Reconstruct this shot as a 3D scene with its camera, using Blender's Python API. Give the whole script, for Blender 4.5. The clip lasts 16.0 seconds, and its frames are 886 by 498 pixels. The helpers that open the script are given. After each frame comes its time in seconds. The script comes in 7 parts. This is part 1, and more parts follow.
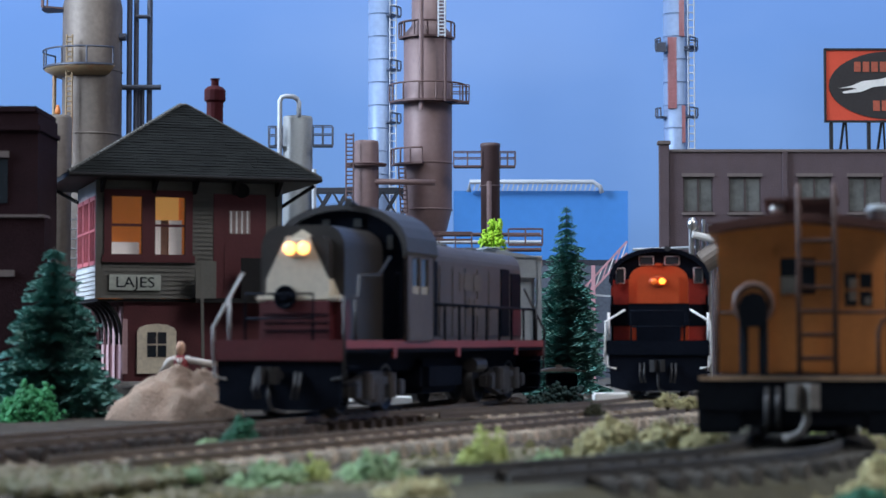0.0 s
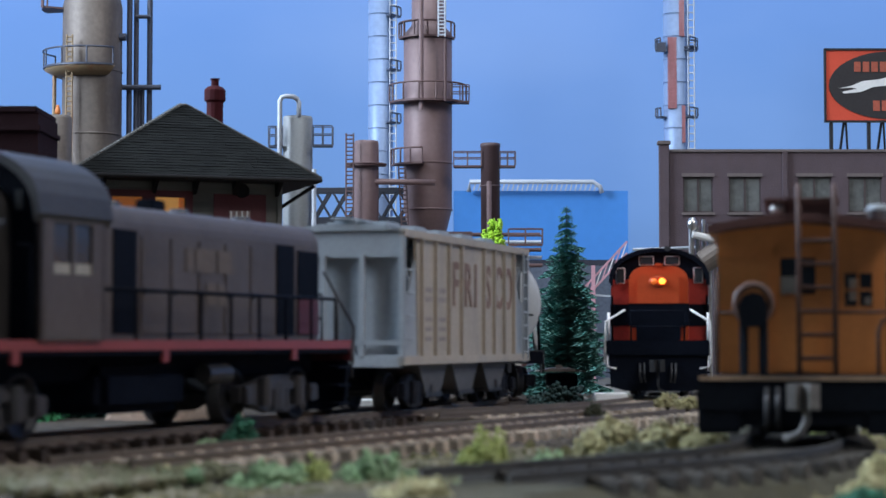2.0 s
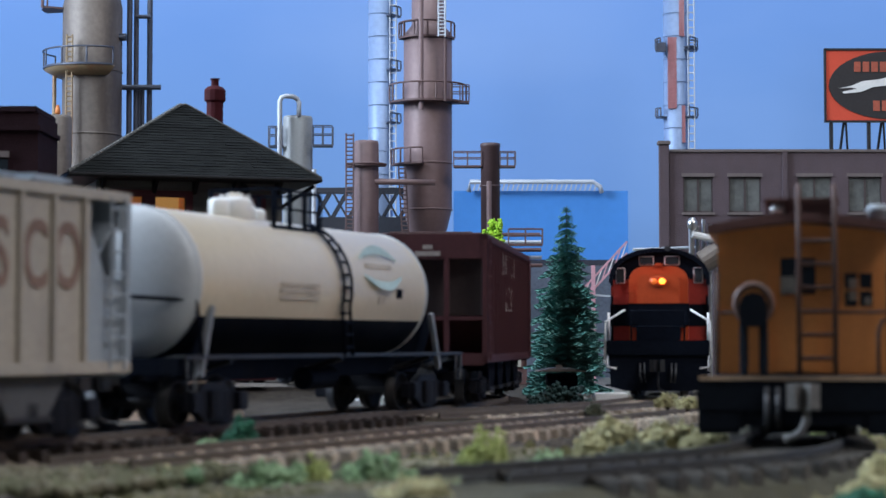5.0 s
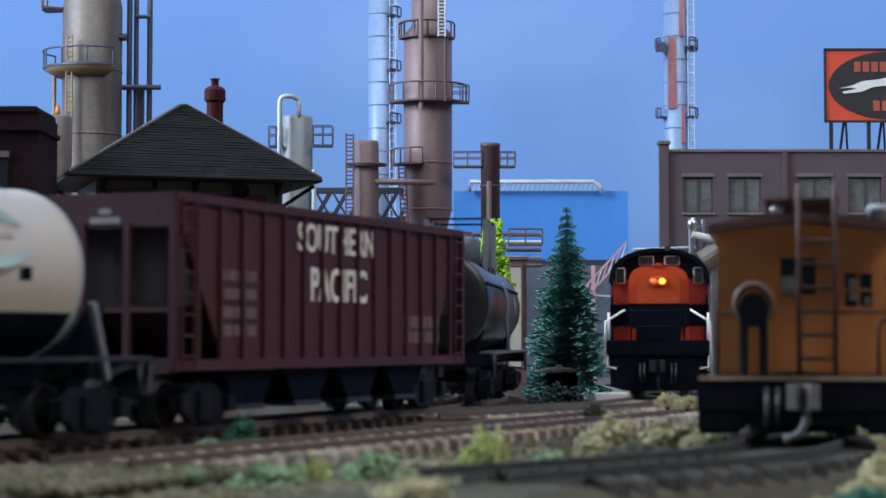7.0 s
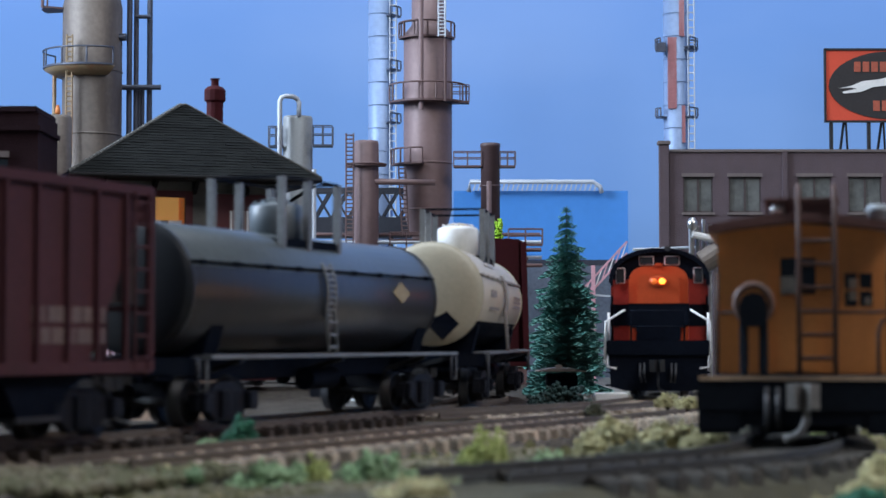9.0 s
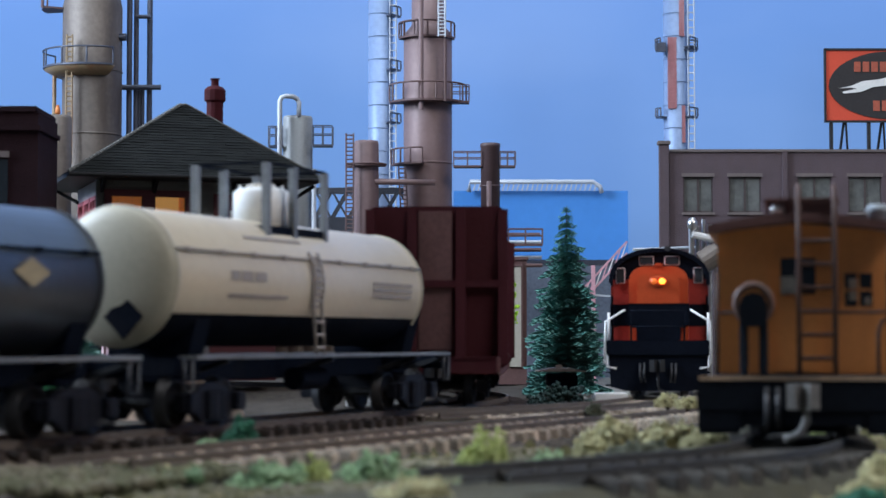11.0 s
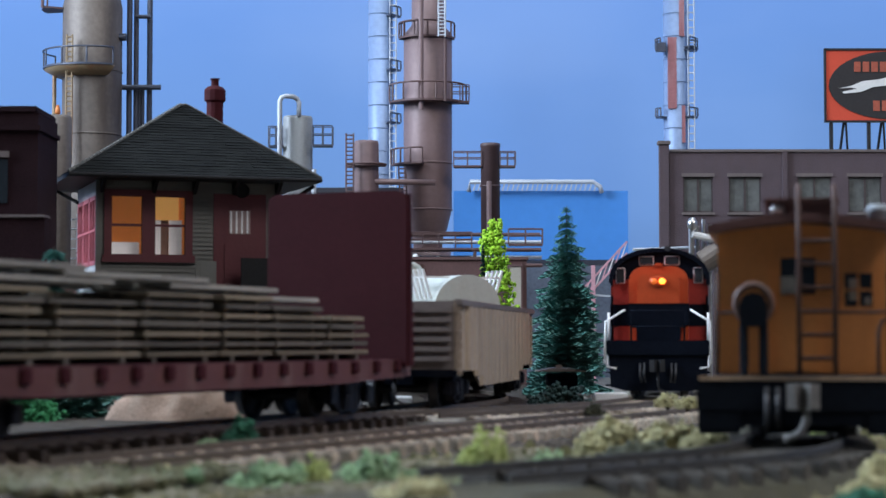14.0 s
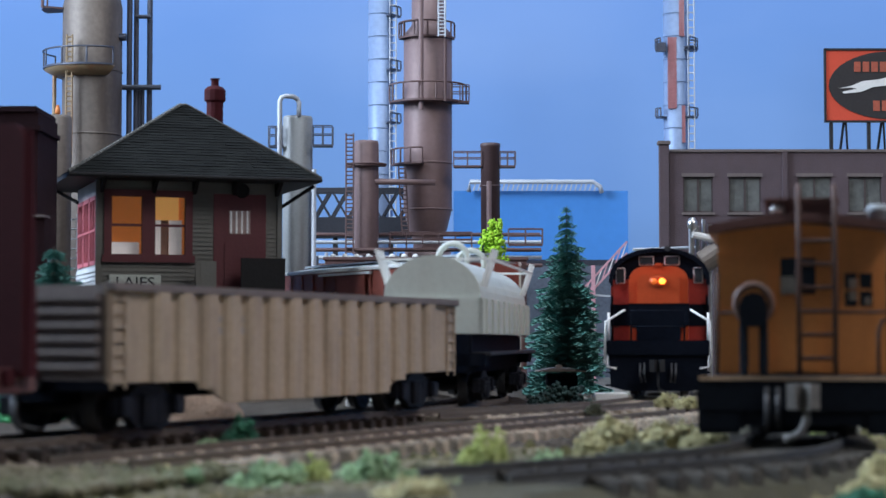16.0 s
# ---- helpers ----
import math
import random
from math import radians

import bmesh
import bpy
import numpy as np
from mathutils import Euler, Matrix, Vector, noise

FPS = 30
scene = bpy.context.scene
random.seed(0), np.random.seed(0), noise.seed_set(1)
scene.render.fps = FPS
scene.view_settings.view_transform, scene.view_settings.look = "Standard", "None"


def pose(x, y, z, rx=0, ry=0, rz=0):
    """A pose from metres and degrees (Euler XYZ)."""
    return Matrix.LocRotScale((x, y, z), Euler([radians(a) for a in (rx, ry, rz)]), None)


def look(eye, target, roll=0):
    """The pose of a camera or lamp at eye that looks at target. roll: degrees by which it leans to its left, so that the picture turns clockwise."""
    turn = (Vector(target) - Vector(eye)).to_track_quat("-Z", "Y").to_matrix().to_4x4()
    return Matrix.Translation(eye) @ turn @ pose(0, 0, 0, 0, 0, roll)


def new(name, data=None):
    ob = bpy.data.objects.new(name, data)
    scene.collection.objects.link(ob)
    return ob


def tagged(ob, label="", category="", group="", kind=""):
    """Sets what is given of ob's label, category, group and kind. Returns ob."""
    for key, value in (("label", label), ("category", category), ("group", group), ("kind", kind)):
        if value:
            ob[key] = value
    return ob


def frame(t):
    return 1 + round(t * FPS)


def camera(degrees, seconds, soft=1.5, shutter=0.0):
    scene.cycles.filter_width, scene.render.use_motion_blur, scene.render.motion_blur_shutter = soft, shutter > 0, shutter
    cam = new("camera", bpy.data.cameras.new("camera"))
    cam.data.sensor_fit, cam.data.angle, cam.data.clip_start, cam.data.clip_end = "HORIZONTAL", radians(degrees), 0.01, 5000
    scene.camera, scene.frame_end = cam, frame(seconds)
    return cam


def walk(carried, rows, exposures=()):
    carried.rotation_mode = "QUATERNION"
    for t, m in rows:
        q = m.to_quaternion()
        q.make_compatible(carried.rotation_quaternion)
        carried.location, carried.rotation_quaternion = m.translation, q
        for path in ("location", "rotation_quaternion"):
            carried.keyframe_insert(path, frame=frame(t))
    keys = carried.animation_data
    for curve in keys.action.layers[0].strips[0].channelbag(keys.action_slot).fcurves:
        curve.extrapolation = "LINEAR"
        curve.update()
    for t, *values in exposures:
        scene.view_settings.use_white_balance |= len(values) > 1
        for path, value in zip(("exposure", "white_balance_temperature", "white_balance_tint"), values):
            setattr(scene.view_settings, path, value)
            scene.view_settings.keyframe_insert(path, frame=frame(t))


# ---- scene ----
# Model railway in 1:87. All lengths below are millimetres, turned into metres by MM.
MM = 0.001
EYE_H = 18.5
FOV = 26.19
TILT = 2.769
cam = camera(FOV, 16.0, soft=1.5, shutter=0.5)
cam.data.dof.use_dof = True
cam.data.dof.focus_distance = 1.05
cam.data.dof.aperture_fstop = 46.0
cam_pose = pose(0, 0, EYE_H * MM, 90 + TILT, 0, 0)
walk(cam, [(0.0, cam_pose), (16.0, cam_pose)], exposures=[(0.0, -0.3, 6000, 10), (16.0, -0.3, 6000, 10)])

# ---- world and lights ----
world = bpy.data.worlds.new("room_air")
scene.world = world
world.use_nodes = True
world.node_tree.nodes["Background"].inputs[0].default_value = (0.75, 0.83, 1.0, 1)
world.node_tree.nodes["Background"].inputs[1].default_value = 0.07


def area(name, x, y, z, tx, ty, tz, w, h, watts, color):
    d = bpy.data.lights.new(name, "AREA")
    d.shape, d.size, d.size_y, d.energy, d.color = "RECTANGLE", w * MM, h * MM, watts, color
    ob = new(name, d)
    ob.matrix_world = look((x * MM, y * MM, z * MM), (tx * MM, ty * MM, tz * MM))
    return ob


area("window_light_west", -1050, 640, 640, -60, 820, 30, 500, 600, 37.0, (0.78, 0.88, 1.0))
area("ceiling_lamp_east", 750, -60, 1000, 20, 560, 10, 500, 500, 11.5, (1.0, 0.94, 0.9))
area("ceiling_lamp_back", 100, 1000, 1500, 60, 1200, 0, 1200, 300, 4.2, (0.92, 0.95, 1.0))
area("ceiling_lamp_front", 0, 580, 1500, 20, 560, 0, 700, 700, 13.8, (0.86, 0.93, 1.0))


# ---- materials ----
MATS = {}


def mat(name, col, rough=0.6, metal=0.0, vary=0.25, grain=250.0, bump=0.15, stain=None, stain_amt=0.4, emit=0.0, obj_rand=0.0, spec=0.5):
    """Painted plastic, metal or scenery: base colour with blotches and fine grain, optional stains."""
    if name in MATS:
        return MATS[name]
    m = bpy.data.materials.new(name)
    m.use_nodes = True
    nt = m.node_tree
    n, l = nt.nodes, nt.links
    b = n["Principled BSDF"]
    b.inputs["Roughness"].default_value = rough
    b.inputs["Metallic"].default_value = metal
    b.inputs["Specular IOR Level"].default_value = spec
    tc = n.new("ShaderNodeTexCoord")
    big = n.new("ShaderNodeTexNoise")
    big.inputs["Scale"].default_value = grain * 0.22
    big.inputs["Detail"].default_value = 5
    fine = n.new("ShaderNodeTexNoise")
    fine.inputs["Scale"].default_value = grain * 3
    fine.inputs["Detail"].default_value = 4
    l.new(tc.outputs["Object"], big.inputs["Vector"])
    l.new(tc.outputs["Object"], fine.inputs["Vector"])
    add = n.new("ShaderNodeMath")
    add.operation = "ADD"
    l.new(big.outputs["Fac"], add.inputs[0])
    l.new(fine.outputs["Fac"], add.inputs[1])
    mr = n.new("ShaderNodeMapRange")
    mr.inputs[1].default_value, mr.inputs[2].default_value = 0.6, 1.4
    mr.inputs[3].default_value, mr.inputs[4].default_value = 1 - vary, 1 + vary
    l.new(add.outputs[0], mr.inputs[0])
    mul = n.new("ShaderNodeMix")
    mul.data_type, mul.blend_type = "RGBA", "MULTIPLY"
    mul.inputs["Factor"].default_value = 1
    mul.inputs[6].default_value = (*col, 1)
    l.new(mr.outputs[0], mul.inputs[7])
    out = mul.outputs[2]
    if stain:
        st = n.new("ShaderNodeTexNoise")
        st.inputs["Scale"].default_value = grain * 0.5
        st.inputs["Detail"].default_value = 6
        mp = n.new("ShaderNodeMapping")
        mp.inputs["Scale"].default_value = (1, 1, 0.25)
        l.new(tc.outputs["Object"], mp.inputs[0])
        l.new(mp.outputs[0], st.inputs["Vector"])
        r2 = n.new("ShaderNodeMapRange")
        r2.inputs[1].default_value, r2.inputs[2].default_value = 0.5, 0.72
        r2.inputs[4].default_value = stain_amt
        l.new(st.outputs["Fac"], r2.inputs[0])
        mx = n.new("ShaderNodeMix")
        mx.data_type = "RGBA"
        l.new(r2.outputs[0], mx.inputs["Factor"])
        l.new(out, mx.inputs[6])
        mx.inputs[7].default_value = (*stain, 1)
        out = mx.outputs[2]
    if obj_rand:
        oi = n.new("ShaderNodeObjectInfo")
        r3 = n.new("ShaderNodeMapRange")
        r3.inputs[3].default_value, r3.inputs[4].default_value = 1 - obj_rand, 1 + obj_rand
        l.new(oi.outputs["Random"], r3.inputs[0])
        m3 = n.new("ShaderNodeMix")
        m3.data_type, m3.blend_type = "RGBA", "MULTIPLY"
        m3.inputs["Factor"].default_value = 1
        l.new(out, m3.inputs[6])
        l.new(r3.outputs[0], m3.inputs[7])
        out = m3.outputs[2]
    l.new(out, b.inputs["Base Color"])
    if bump:
        bp = n.new("ShaderNodeBump")
        bp.inputs["Strength"].default_value = bump
        bp.inputs["Distance"].default_value = 0.0006
        l.new(add.outputs[0], bp.inputs["Height"])
        l.new(bp.outputs[0], b.inputs["Normal"])
    if emit:
        b.inputs["Emission Color"].default_value = (*col, 1)
        b.inputs["Emission Strength"].default_value = emit
    MATS[name] = m
    return m


# ---- mesh helpers (millimetres) ----
def box(bm, x0, x1, y0, y1, z0, z1, bev=0.0):
    r = bmesh.ops.create_cube(bm, size=1.0)
    vs = r["verts"]
    for v in vs:
        v.co = Vector((x0 + (v.co.x + 0.5) * (x1 - x0), y0 + (v.co.y + 0.5) * (y1 - y0), z0 + (v.co.z + 0.5) * (z1 - z0)))
    if bev:
        es = list({e for v in vs for e in v.link_edges})
        bmesh.ops.bevel(bm, geom=es, offset=bev, segments=2, affect="EDGES", clamp_overlap=True)
    return bm


def rod(bm, a, b, r, r2=None, seg=8, caps=True):
    """A round bar from a to b."""
    a, b = Vector(a), Vector(b)
    d = b - a
    m = Matrix.Translation((a + b) / 2) @ d.to_track_quat("Z", "Y").to_matrix().to_4x4()
    bmesh.ops.create_cone(bm, cap_ends=caps, segments=seg, radius1=r, radius2=r if r2 is None else r2, depth=d.length, matrix=m)
    return bm


def bar(bm, a, b, w, h=None):
    """A square bar from a to b."""
    a, b = Vector(a), Vector(b)
    d = b - a
    m = Matrix.Translation((a + b) / 2) @ d.to_track_quat("Z", "Y").to_matrix().to_4x4() @ Matrix.Diagonal((w, h or w, d.length, 1))
    bmesh.ops.create_cube(bm, size=1.0, matrix=m)
    return bm


def wire(bm, pts, r, seg=6):
    """A bent round bar through the points, one connected tube."""
    P = [Vector(p) for p in pts]
    closed = (P[0] - P[-1]).length < 1e-4
    if closed:
        P = P[:-1]
    n = len(P)
    rings = []
    ref = None
    for i in range(n):
        if closed:
            d = P[(i + 1) % n] - P[i - 1]
        else:
            d = P[min(i + 1, n - 1)] - P[max(i - 1, 0)]
        d.normalize()
        if ref is None:
            ref = d.orthogonal().normalized()
        s = (ref - d * ref.dot(d)).normalized()
        ref = s
        t = d.cross(s)
        rings.append([bm.verts.new(P[i] + (s * math.cos(2 * math.pi * k / seg) + t * math.sin(2 * math.pi * k / seg)) * r) for k in range(seg)])
    fs = []
    for i in range(n if closed else n - 1):
        a, b = rings[i], rings[(i + 1) % n]
        for k in range(seg):
            f = bm.faces.new((a[k], a[(k + 1) % seg], b[(k + 1) % seg], b[k]))
            f.smooth = True
            fs.append(f)
    if not closed:
        fs += [bm.faces.new(rings[0][::-1]), bm.faces.new(rings[-1])]
    bmesh.ops.recalc_face_normals(bm, faces=fs)
    return bm


def pierced(bm, a0, a1, z0, z1, t0, t1, holes, axis="y"):
    """One connected wall with rectangular openings. axis is its thickness axis; a runs along the wall."""
    As = sorted({a0, a1, *[h[0] for h in holes], *[h[1] for h in holes]})
    Zs = sorted({z0, z1, *[h[2] for h in holes], *[h[3] for h in holes]})
    cache = {}

    def vert(a, z, t):
        k = (a, z, t)
        if k not in cache:
            cache[k] = bm.verts.new((a, t, z) if axis == "y" else (t, a, z))
        return cache[k]

    def solid(i, j):
        if not (0 <= i < len(As) - 1 and 0 <= j < len(Zs) - 1):
            return False
        ca, cz = (As[i] + As[i + 1]) / 2, (Zs[j] + Zs[j + 1]) / 2
        return not any(h[0] < ca < h[1] and h[2] < cz < h[3] for h in holes)

    fs = []
    for i in range(len(As) - 1):
        for j in range(len(Zs) - 1):
            if not solid(i, j):
                continue
            l, r, b, t = As[i], As[i + 1], Zs[j], Zs[j + 1]
            for q in (t0, t1):
                fs.append(bm.faces.new((vert(l, b, q), vert(r, b, q), vert(r, t, q), vert(l, t, q))))
            for di, dj, p, q in ((-1, 0, (l, b), (l, t)), (1, 0, (r, b), (r, t)), (0, -1, (l, b), (r, b)), (0, 1, (l, t), (r, t))):
                if not solid(i + di, j + dj):
                    fs.append(bm.faces.new((vert(*p, t0), vert(*q, t0), vert(*q, t1), vert(*p, t1))))
    bmesh.ops.recalc_face_normals(bm, faces=fs)
    return bm


def prism(bm, prof, x0, x1, axis="x"):
    """A closed outline (pairs) drawn out from x0 to x1 along an axis: x -> (y, z), y -> (x, z), z -> (x, y)."""
    def at(p, t):
        return {"x": (t, p[0], p[1]), "y": (p[0], t, p[1]), "z": (p[0], p[1], t)}[axis]
    a = [bm.verts.new(at(p, x0)) for p in prof]
    b = [bm.verts.new(at(p, x1)) for p in prof]
    n = len(prof)
    fs = [bm.faces.new(a), bm.faces.new(b[::-1])]
    for i in range(n):
        fs.append(bm.faces.new((a[i], b[i], b[(i + 1) % n], a[(i + 1) % n])))
    bmesh.ops.recalc_face_normals(bm, faces=fs)
    return bm


def lathe(bm, prof, seg=24, axis="z", c=(0, 0, 0), smooth=True):
    """Turned body: prof is (radius, height) from bottom to top."""
    rings = []
    for r, h in prof:
        ring = []
        for i in range(seg):
            t = 2 * math.pi * i / seg
            u, v = max(r, 0.01) * math.cos(t), max(r, 0.01) * math.sin(t)
            ring.append(bm.verts.new({"z": (c[0] + u, c[1] + v, c[2] + h), "x": (c[0] + h, c[1] + u, c[2] + v), "y": (c[0] + u, c[1] + h, c[2] + v)}[axis]))
        rings.append(ring)
    fs = []
    for p, q in zip(rings[:-1], rings[1:]):
        for i in range(seg):
            f = bm.faces.new((p[i], p[(i + 1) % seg], q[(i + 1) % seg], q[i]))
            f.smooth = smooth
            fs.append(f)
    fs += [bm.faces.new(rings[0][::-1]), bm.faces.new(rings[-1])]
    bmesh.ops.recalc_face_normals(bm, faces=fs)
    return bm


def mesh_of(name, bm, material):
    bmesh.ops.scale(bm, vec=(MM, MM, MM), verts=bm.verts)
    bm.normal_update()
    me = bpy.data.meshes.new(name)
    bm.to_mesh(me)
    bm.free()
    if material:
        me.materials.append(material)
    return me


def part(name, bm, material, parent=None, label=""):
    ob = new(name, mesh_of(name, bm, material))
    if parent:
        ob.parent = parent
    if label:
        ob["label"] = label
    return ob


def at(x, y, z=0.0, rz=0.0, rx=0.0, ry=0.0):
    return pose(x * MM, y * MM, z * MM, rx, ry, rz)


def thing(name, m, label, category, group="", kind=""):
    ob = new(name)
    ob.empty_display_size = 0.01
    ob.matrix_basis = m
    return tagged(ob, label, category, group, kind)


def B():
    return bmesh.new()


def words(name, text, size, material, parent, m, depth=0.12, squeeze=1.0, weight=0.0):
    """Lettering turned into a thin mesh; size is the letter height in millimetres."""
    c = bpy.data.curves.new(name, "FONT")
    c.body, c.size, c.extrude, c.align_x, c.align_y = text, size * 1.4, depth, "CENTER", "CENTER"
    c.offset = weight
    tmp = bpy.data.objects.new("tmp", c)
    scene.collection.objects.link(tmp)
    me = bpy.data.meshes.new_from_object(tmp.evaluated_get(bpy.context.evaluated_depsgraph_get()))
    bpy.data.objects.remove(tmp)
    bpy.data.curves.remove(c)
    me.transform(Matrix.Diagonal((squeeze * MM, MM, MM, 1)))
    me.materials.append(material)
    ob = new(name, me)
    ob.parent = parent
    ob.matrix_basis = m
    return ob


# ---- lines of track: (arc length, heading) from a start, both ways ----
def make_line(x0, y0, bend, ahead, back, step=2.0):
    pts = {0: (x0, y0)}
    x, y = x0, y0
    for i in range(int(ahead / step) + 1):
        a = radians(bend((i + 0.5) * step))
        x, y = x - math.sin(a) * step, y - math.cos(a) * step
        pts[i + 1] = (x, y)
    x, y = x0, y0
    for i in range(int(back / step) + 1):
        a = radians(bend(-(i + 0.5) * step))
        x, y = x + math.sin(a) * step, y + math.cos(a) * step
        pts[-i - 1] = (x, y)
    return pts


def on(line, u):
    k = u / 2.0
    i = math.floor(k)
    (x0, y0), (x1, y1) = line[i], line[i + 1]
    return x0 + (x1 - x0) * (k - i), y0 + (y1 - y0) * (k - i)


def bend_main(u):
    """Main line: heading in degrees off the y axis; u grows the way the train goes."""
    if u >= 0:
        return 21.48 + 1.85 * min(u / 60.0, 1.0)
    if u > -75:
        return 21.48 + math.degrees(u / 600.0)
    return 14.32 + math.degrees(max(u + 75.0, -380.0) / 245.0)


MAIN = make_line(-17.2, 525.0, bend_main, 1450, 1800)
SECOND = make_line(1.6, 446.0, lambda u: 27.0, 300, 420)
SIDING = make_line(67.5, 366.0, lambda u: 10.0 + 34.0 * min(max(u / 70.0, 0.0), 1.0), 260, 300)
SPUR = make_line(73.0, 648.0, lambda u: 8.0 + 29.0 * min(max((u + 10) / 110.0, 0.0), 1.0), 175, 420)
CARS = []


# ---- materials used in many places ----
BLACK = mat("matt_black", (0.005, 0.007, 0.013), 0.6, vary=0.35, stain=(0.02, 0.018, 0.018), stain_amt=0.25, spec=0.02)
STEEL = mat("blackened_steel", (0.028, 0.029, 0.033), 0.45, 0.3, stain=(0.05, 0.042, 0.036))
TRUCK_M = mat("truck_black", (0.012, 0.013, 0.018), 0.42, vary=0.4, stain=(0.03, 0.028, 0.028), stain_amt=0.4, spec=0.08)
BRIGHT = mat("bright_steel", (0.55, 0.53, 0.5), 0.3, 0.9, vary=0.15)
RUST = mat("oxide_brown", (0.085, 0.026, 0.024), 0.6, vary=0.2, stain=(0.06, 0.03, 0.025), stain_amt=0.3)
WHITE = mat("white_paint", (0.75, 0.75, 0.73), 0.5, vary=0.08)
GLASS_DARK = mat("dark_glass", (0.02, 0.025, 0.03), 0.08, vary=0.1, bump=0.0)

# ---- room ----
M_SKY = bpy.data.materials.new("painted_sky")
M_SKY.use_nodes = True
_n, _l = M_SKY.node_tree.nodes, M_SKY.node_tree.links
_tc = _n.new("ShaderNodeTexCoord")
_sep = _n.new("ShaderNodeSeparateXYZ")
_l.new(_tc.outputs["Object"], _sep.inputs[0])
_mr = _n.new("ShaderNodeMapRange")
_mr.inputs[1].default_value, _mr.inputs[2].default_value = 0.0, 0.32
_l.new(_sep.outputs["Z"], _mr.inputs[0])
_ns = _n.new("ShaderNodeTexNoise")
_ns.inputs["Scale"].default_value, _ns.inputs["Detail"].default_value = 2.2, 4
_mp = _n.new("ShaderNodeMapping")
_mp.inputs["Scale"].default_value = (1, 1, 2.5)
_l.new(_tc.outputs["Object"], _mp.inputs[0])
_l.new(_mp.outputs[0], _ns.inputs["Vector"])
_rp = _n.new("ShaderNodeValToRGB")
_rp.color_ramp.elements[0].color = (0.235, 0.42, 0.76, 1)
_rp.color_ramp.elements[1].color = (0.165, 0.32, 0.71, 1)
_l.new(_mr.outputs[0], _rp.inputs[0])
_mx = _n.new("ShaderNodeMix")
_mx.data_type = "RGBA"
_r2 = _n.new("ShaderNodeMapRange")
_r2.inputs[1].default_value, _r2.inputs[2].default_value, _r2.inputs[4].default_value = 0.45, 0.8, 0.22
_l.new(_ns.outputs["Fac"], _r2.inputs[0])
_l.new(_r2.outputs[0], _mx.inputs["Factor"])
_l.new(_rp.outputs[0], _mx.inputs[6])
_mx.inputs[7].default_value = (0.5, 0.64, 0.92, 1)
_b = _n["Principled BSDF"]
_b.inputs["Roughness"].default_value = 0.9
_dk = _n.new("ShaderNodeMix")
_dk.data_type, _dk.blend_type = "RGBA", "MULTIPLY"
_dk.inputs["Factor"].default_value = 1
_dk.inputs[7].default_value = (0.35, 0.35, 0.35, 1)
_l.new(_mx.outputs[2], _dk.inputs[6])
_l.new(_dk.outputs[2], _b.inputs["Base Color"])
_l.new(_mx.outputs[2], _b.inputs["Emission Color"])
_b.inputs["Emission Strength"].default_value = 0.85


def backdrop():
    bm = B()
    n = 48
    top, bot = [], []
    for i in range(n + 1):
        t = math.pi * (0.02 + 0.96 * i / n)
        x, y = 1500 * math.cos(t) * 1.0, 350 + 1150 * math.sin(t) ** 0.55
        bot.append(bm.verts.new((x, y, -30)))
        top.append(bm.verts.new((x, y, 900)))
    for i in range(n):
        f = bm.faces.new((bot[i], bot[i + 1], top[i + 1], top[i]))
        f.smooth = True
    ob = part("backdrop", bm, M_SKY)
    so = ob.modifiers.new("board", "SOLIDIFY")
    so.thickness = 0.006
    so.offset = 1
    return tagged(ob, "blue painted sky board curving behind the layout", "backdrop", kind="structure")


backdrop()
# Unseen room: kept dark and bluish to cut and cool the bounced light.
PLASTER = mat("room_plaster", (0.15, 0.17, 0.2), 0.9, vary=0.06, grain=20)
tagged(part("ceiling", box(B(), -2300, 2300, -1500, 1900, 2300, 2330), PLASTER), "plain dark blue-grey room ceiling, unseen", "ceiling", kind="structure")
tagged(part("wall_south", box(B(), -2300, 2300, -1520, -1500, -900, 2300), PLASTER), "plain room wall behind the viewer", "wall", kind="structure")
tagged(part("wall_north", box(B(), -2300, 2300, 1900, 1920, -900, 2300), PLASTER), "plain room wall behind the layout", "wall", kind="structure")
tagged(part("wall_west", box(B(), -2320, -2300, -1500, 1900, -900, 2300), PLASTER), "plain room wall", "wall", kind="structure")
tagged(part("wall_east", box(B(), 2300, 2320, -1500, 1900, -900, 2300), PLASTER), "plain room wall", "wall", kind="structure")
tagged(part("floor", box(B(), -2300, 2300, -1500, 1900, -920, -900), mat("room_floor", (0.2, 0.17, 0.15), 0.7, grain=30)), "plain dark room floor", "floor", kind="structure")

# ---- scenery base ----
GROUND = mat("scenic_soil", (0.2, 0.185, 0.165), 0.95, spec=0.1, vary=0.5, grain=420, bump=0.9, stain=(0.1, 0.11, 0.05), stain_amt=0.7)
GRAVEL = mat("grey_ballast", (0.15, 0.135, 0.12), 0.95, vary=0.6, grain=700, bump=1.0, stain=(0.09, 0.08, 0.06), stain_amt=0.6)


CINDER = mat("dark_cinder", (0.05, 0.042, 0.035), 0.95, spec=0.1, vary=0.6, grain=600, bump=1.0, stain=(0.1, 0.085, 0.06), stain_amt=0.5)


def dist_to(line, x, y, lo, hi):
    return min((line[i][0] - x) ** 2 + (line[i][1] - y) ** 2 for i in range(lo, hi, 6)) ** 0.5


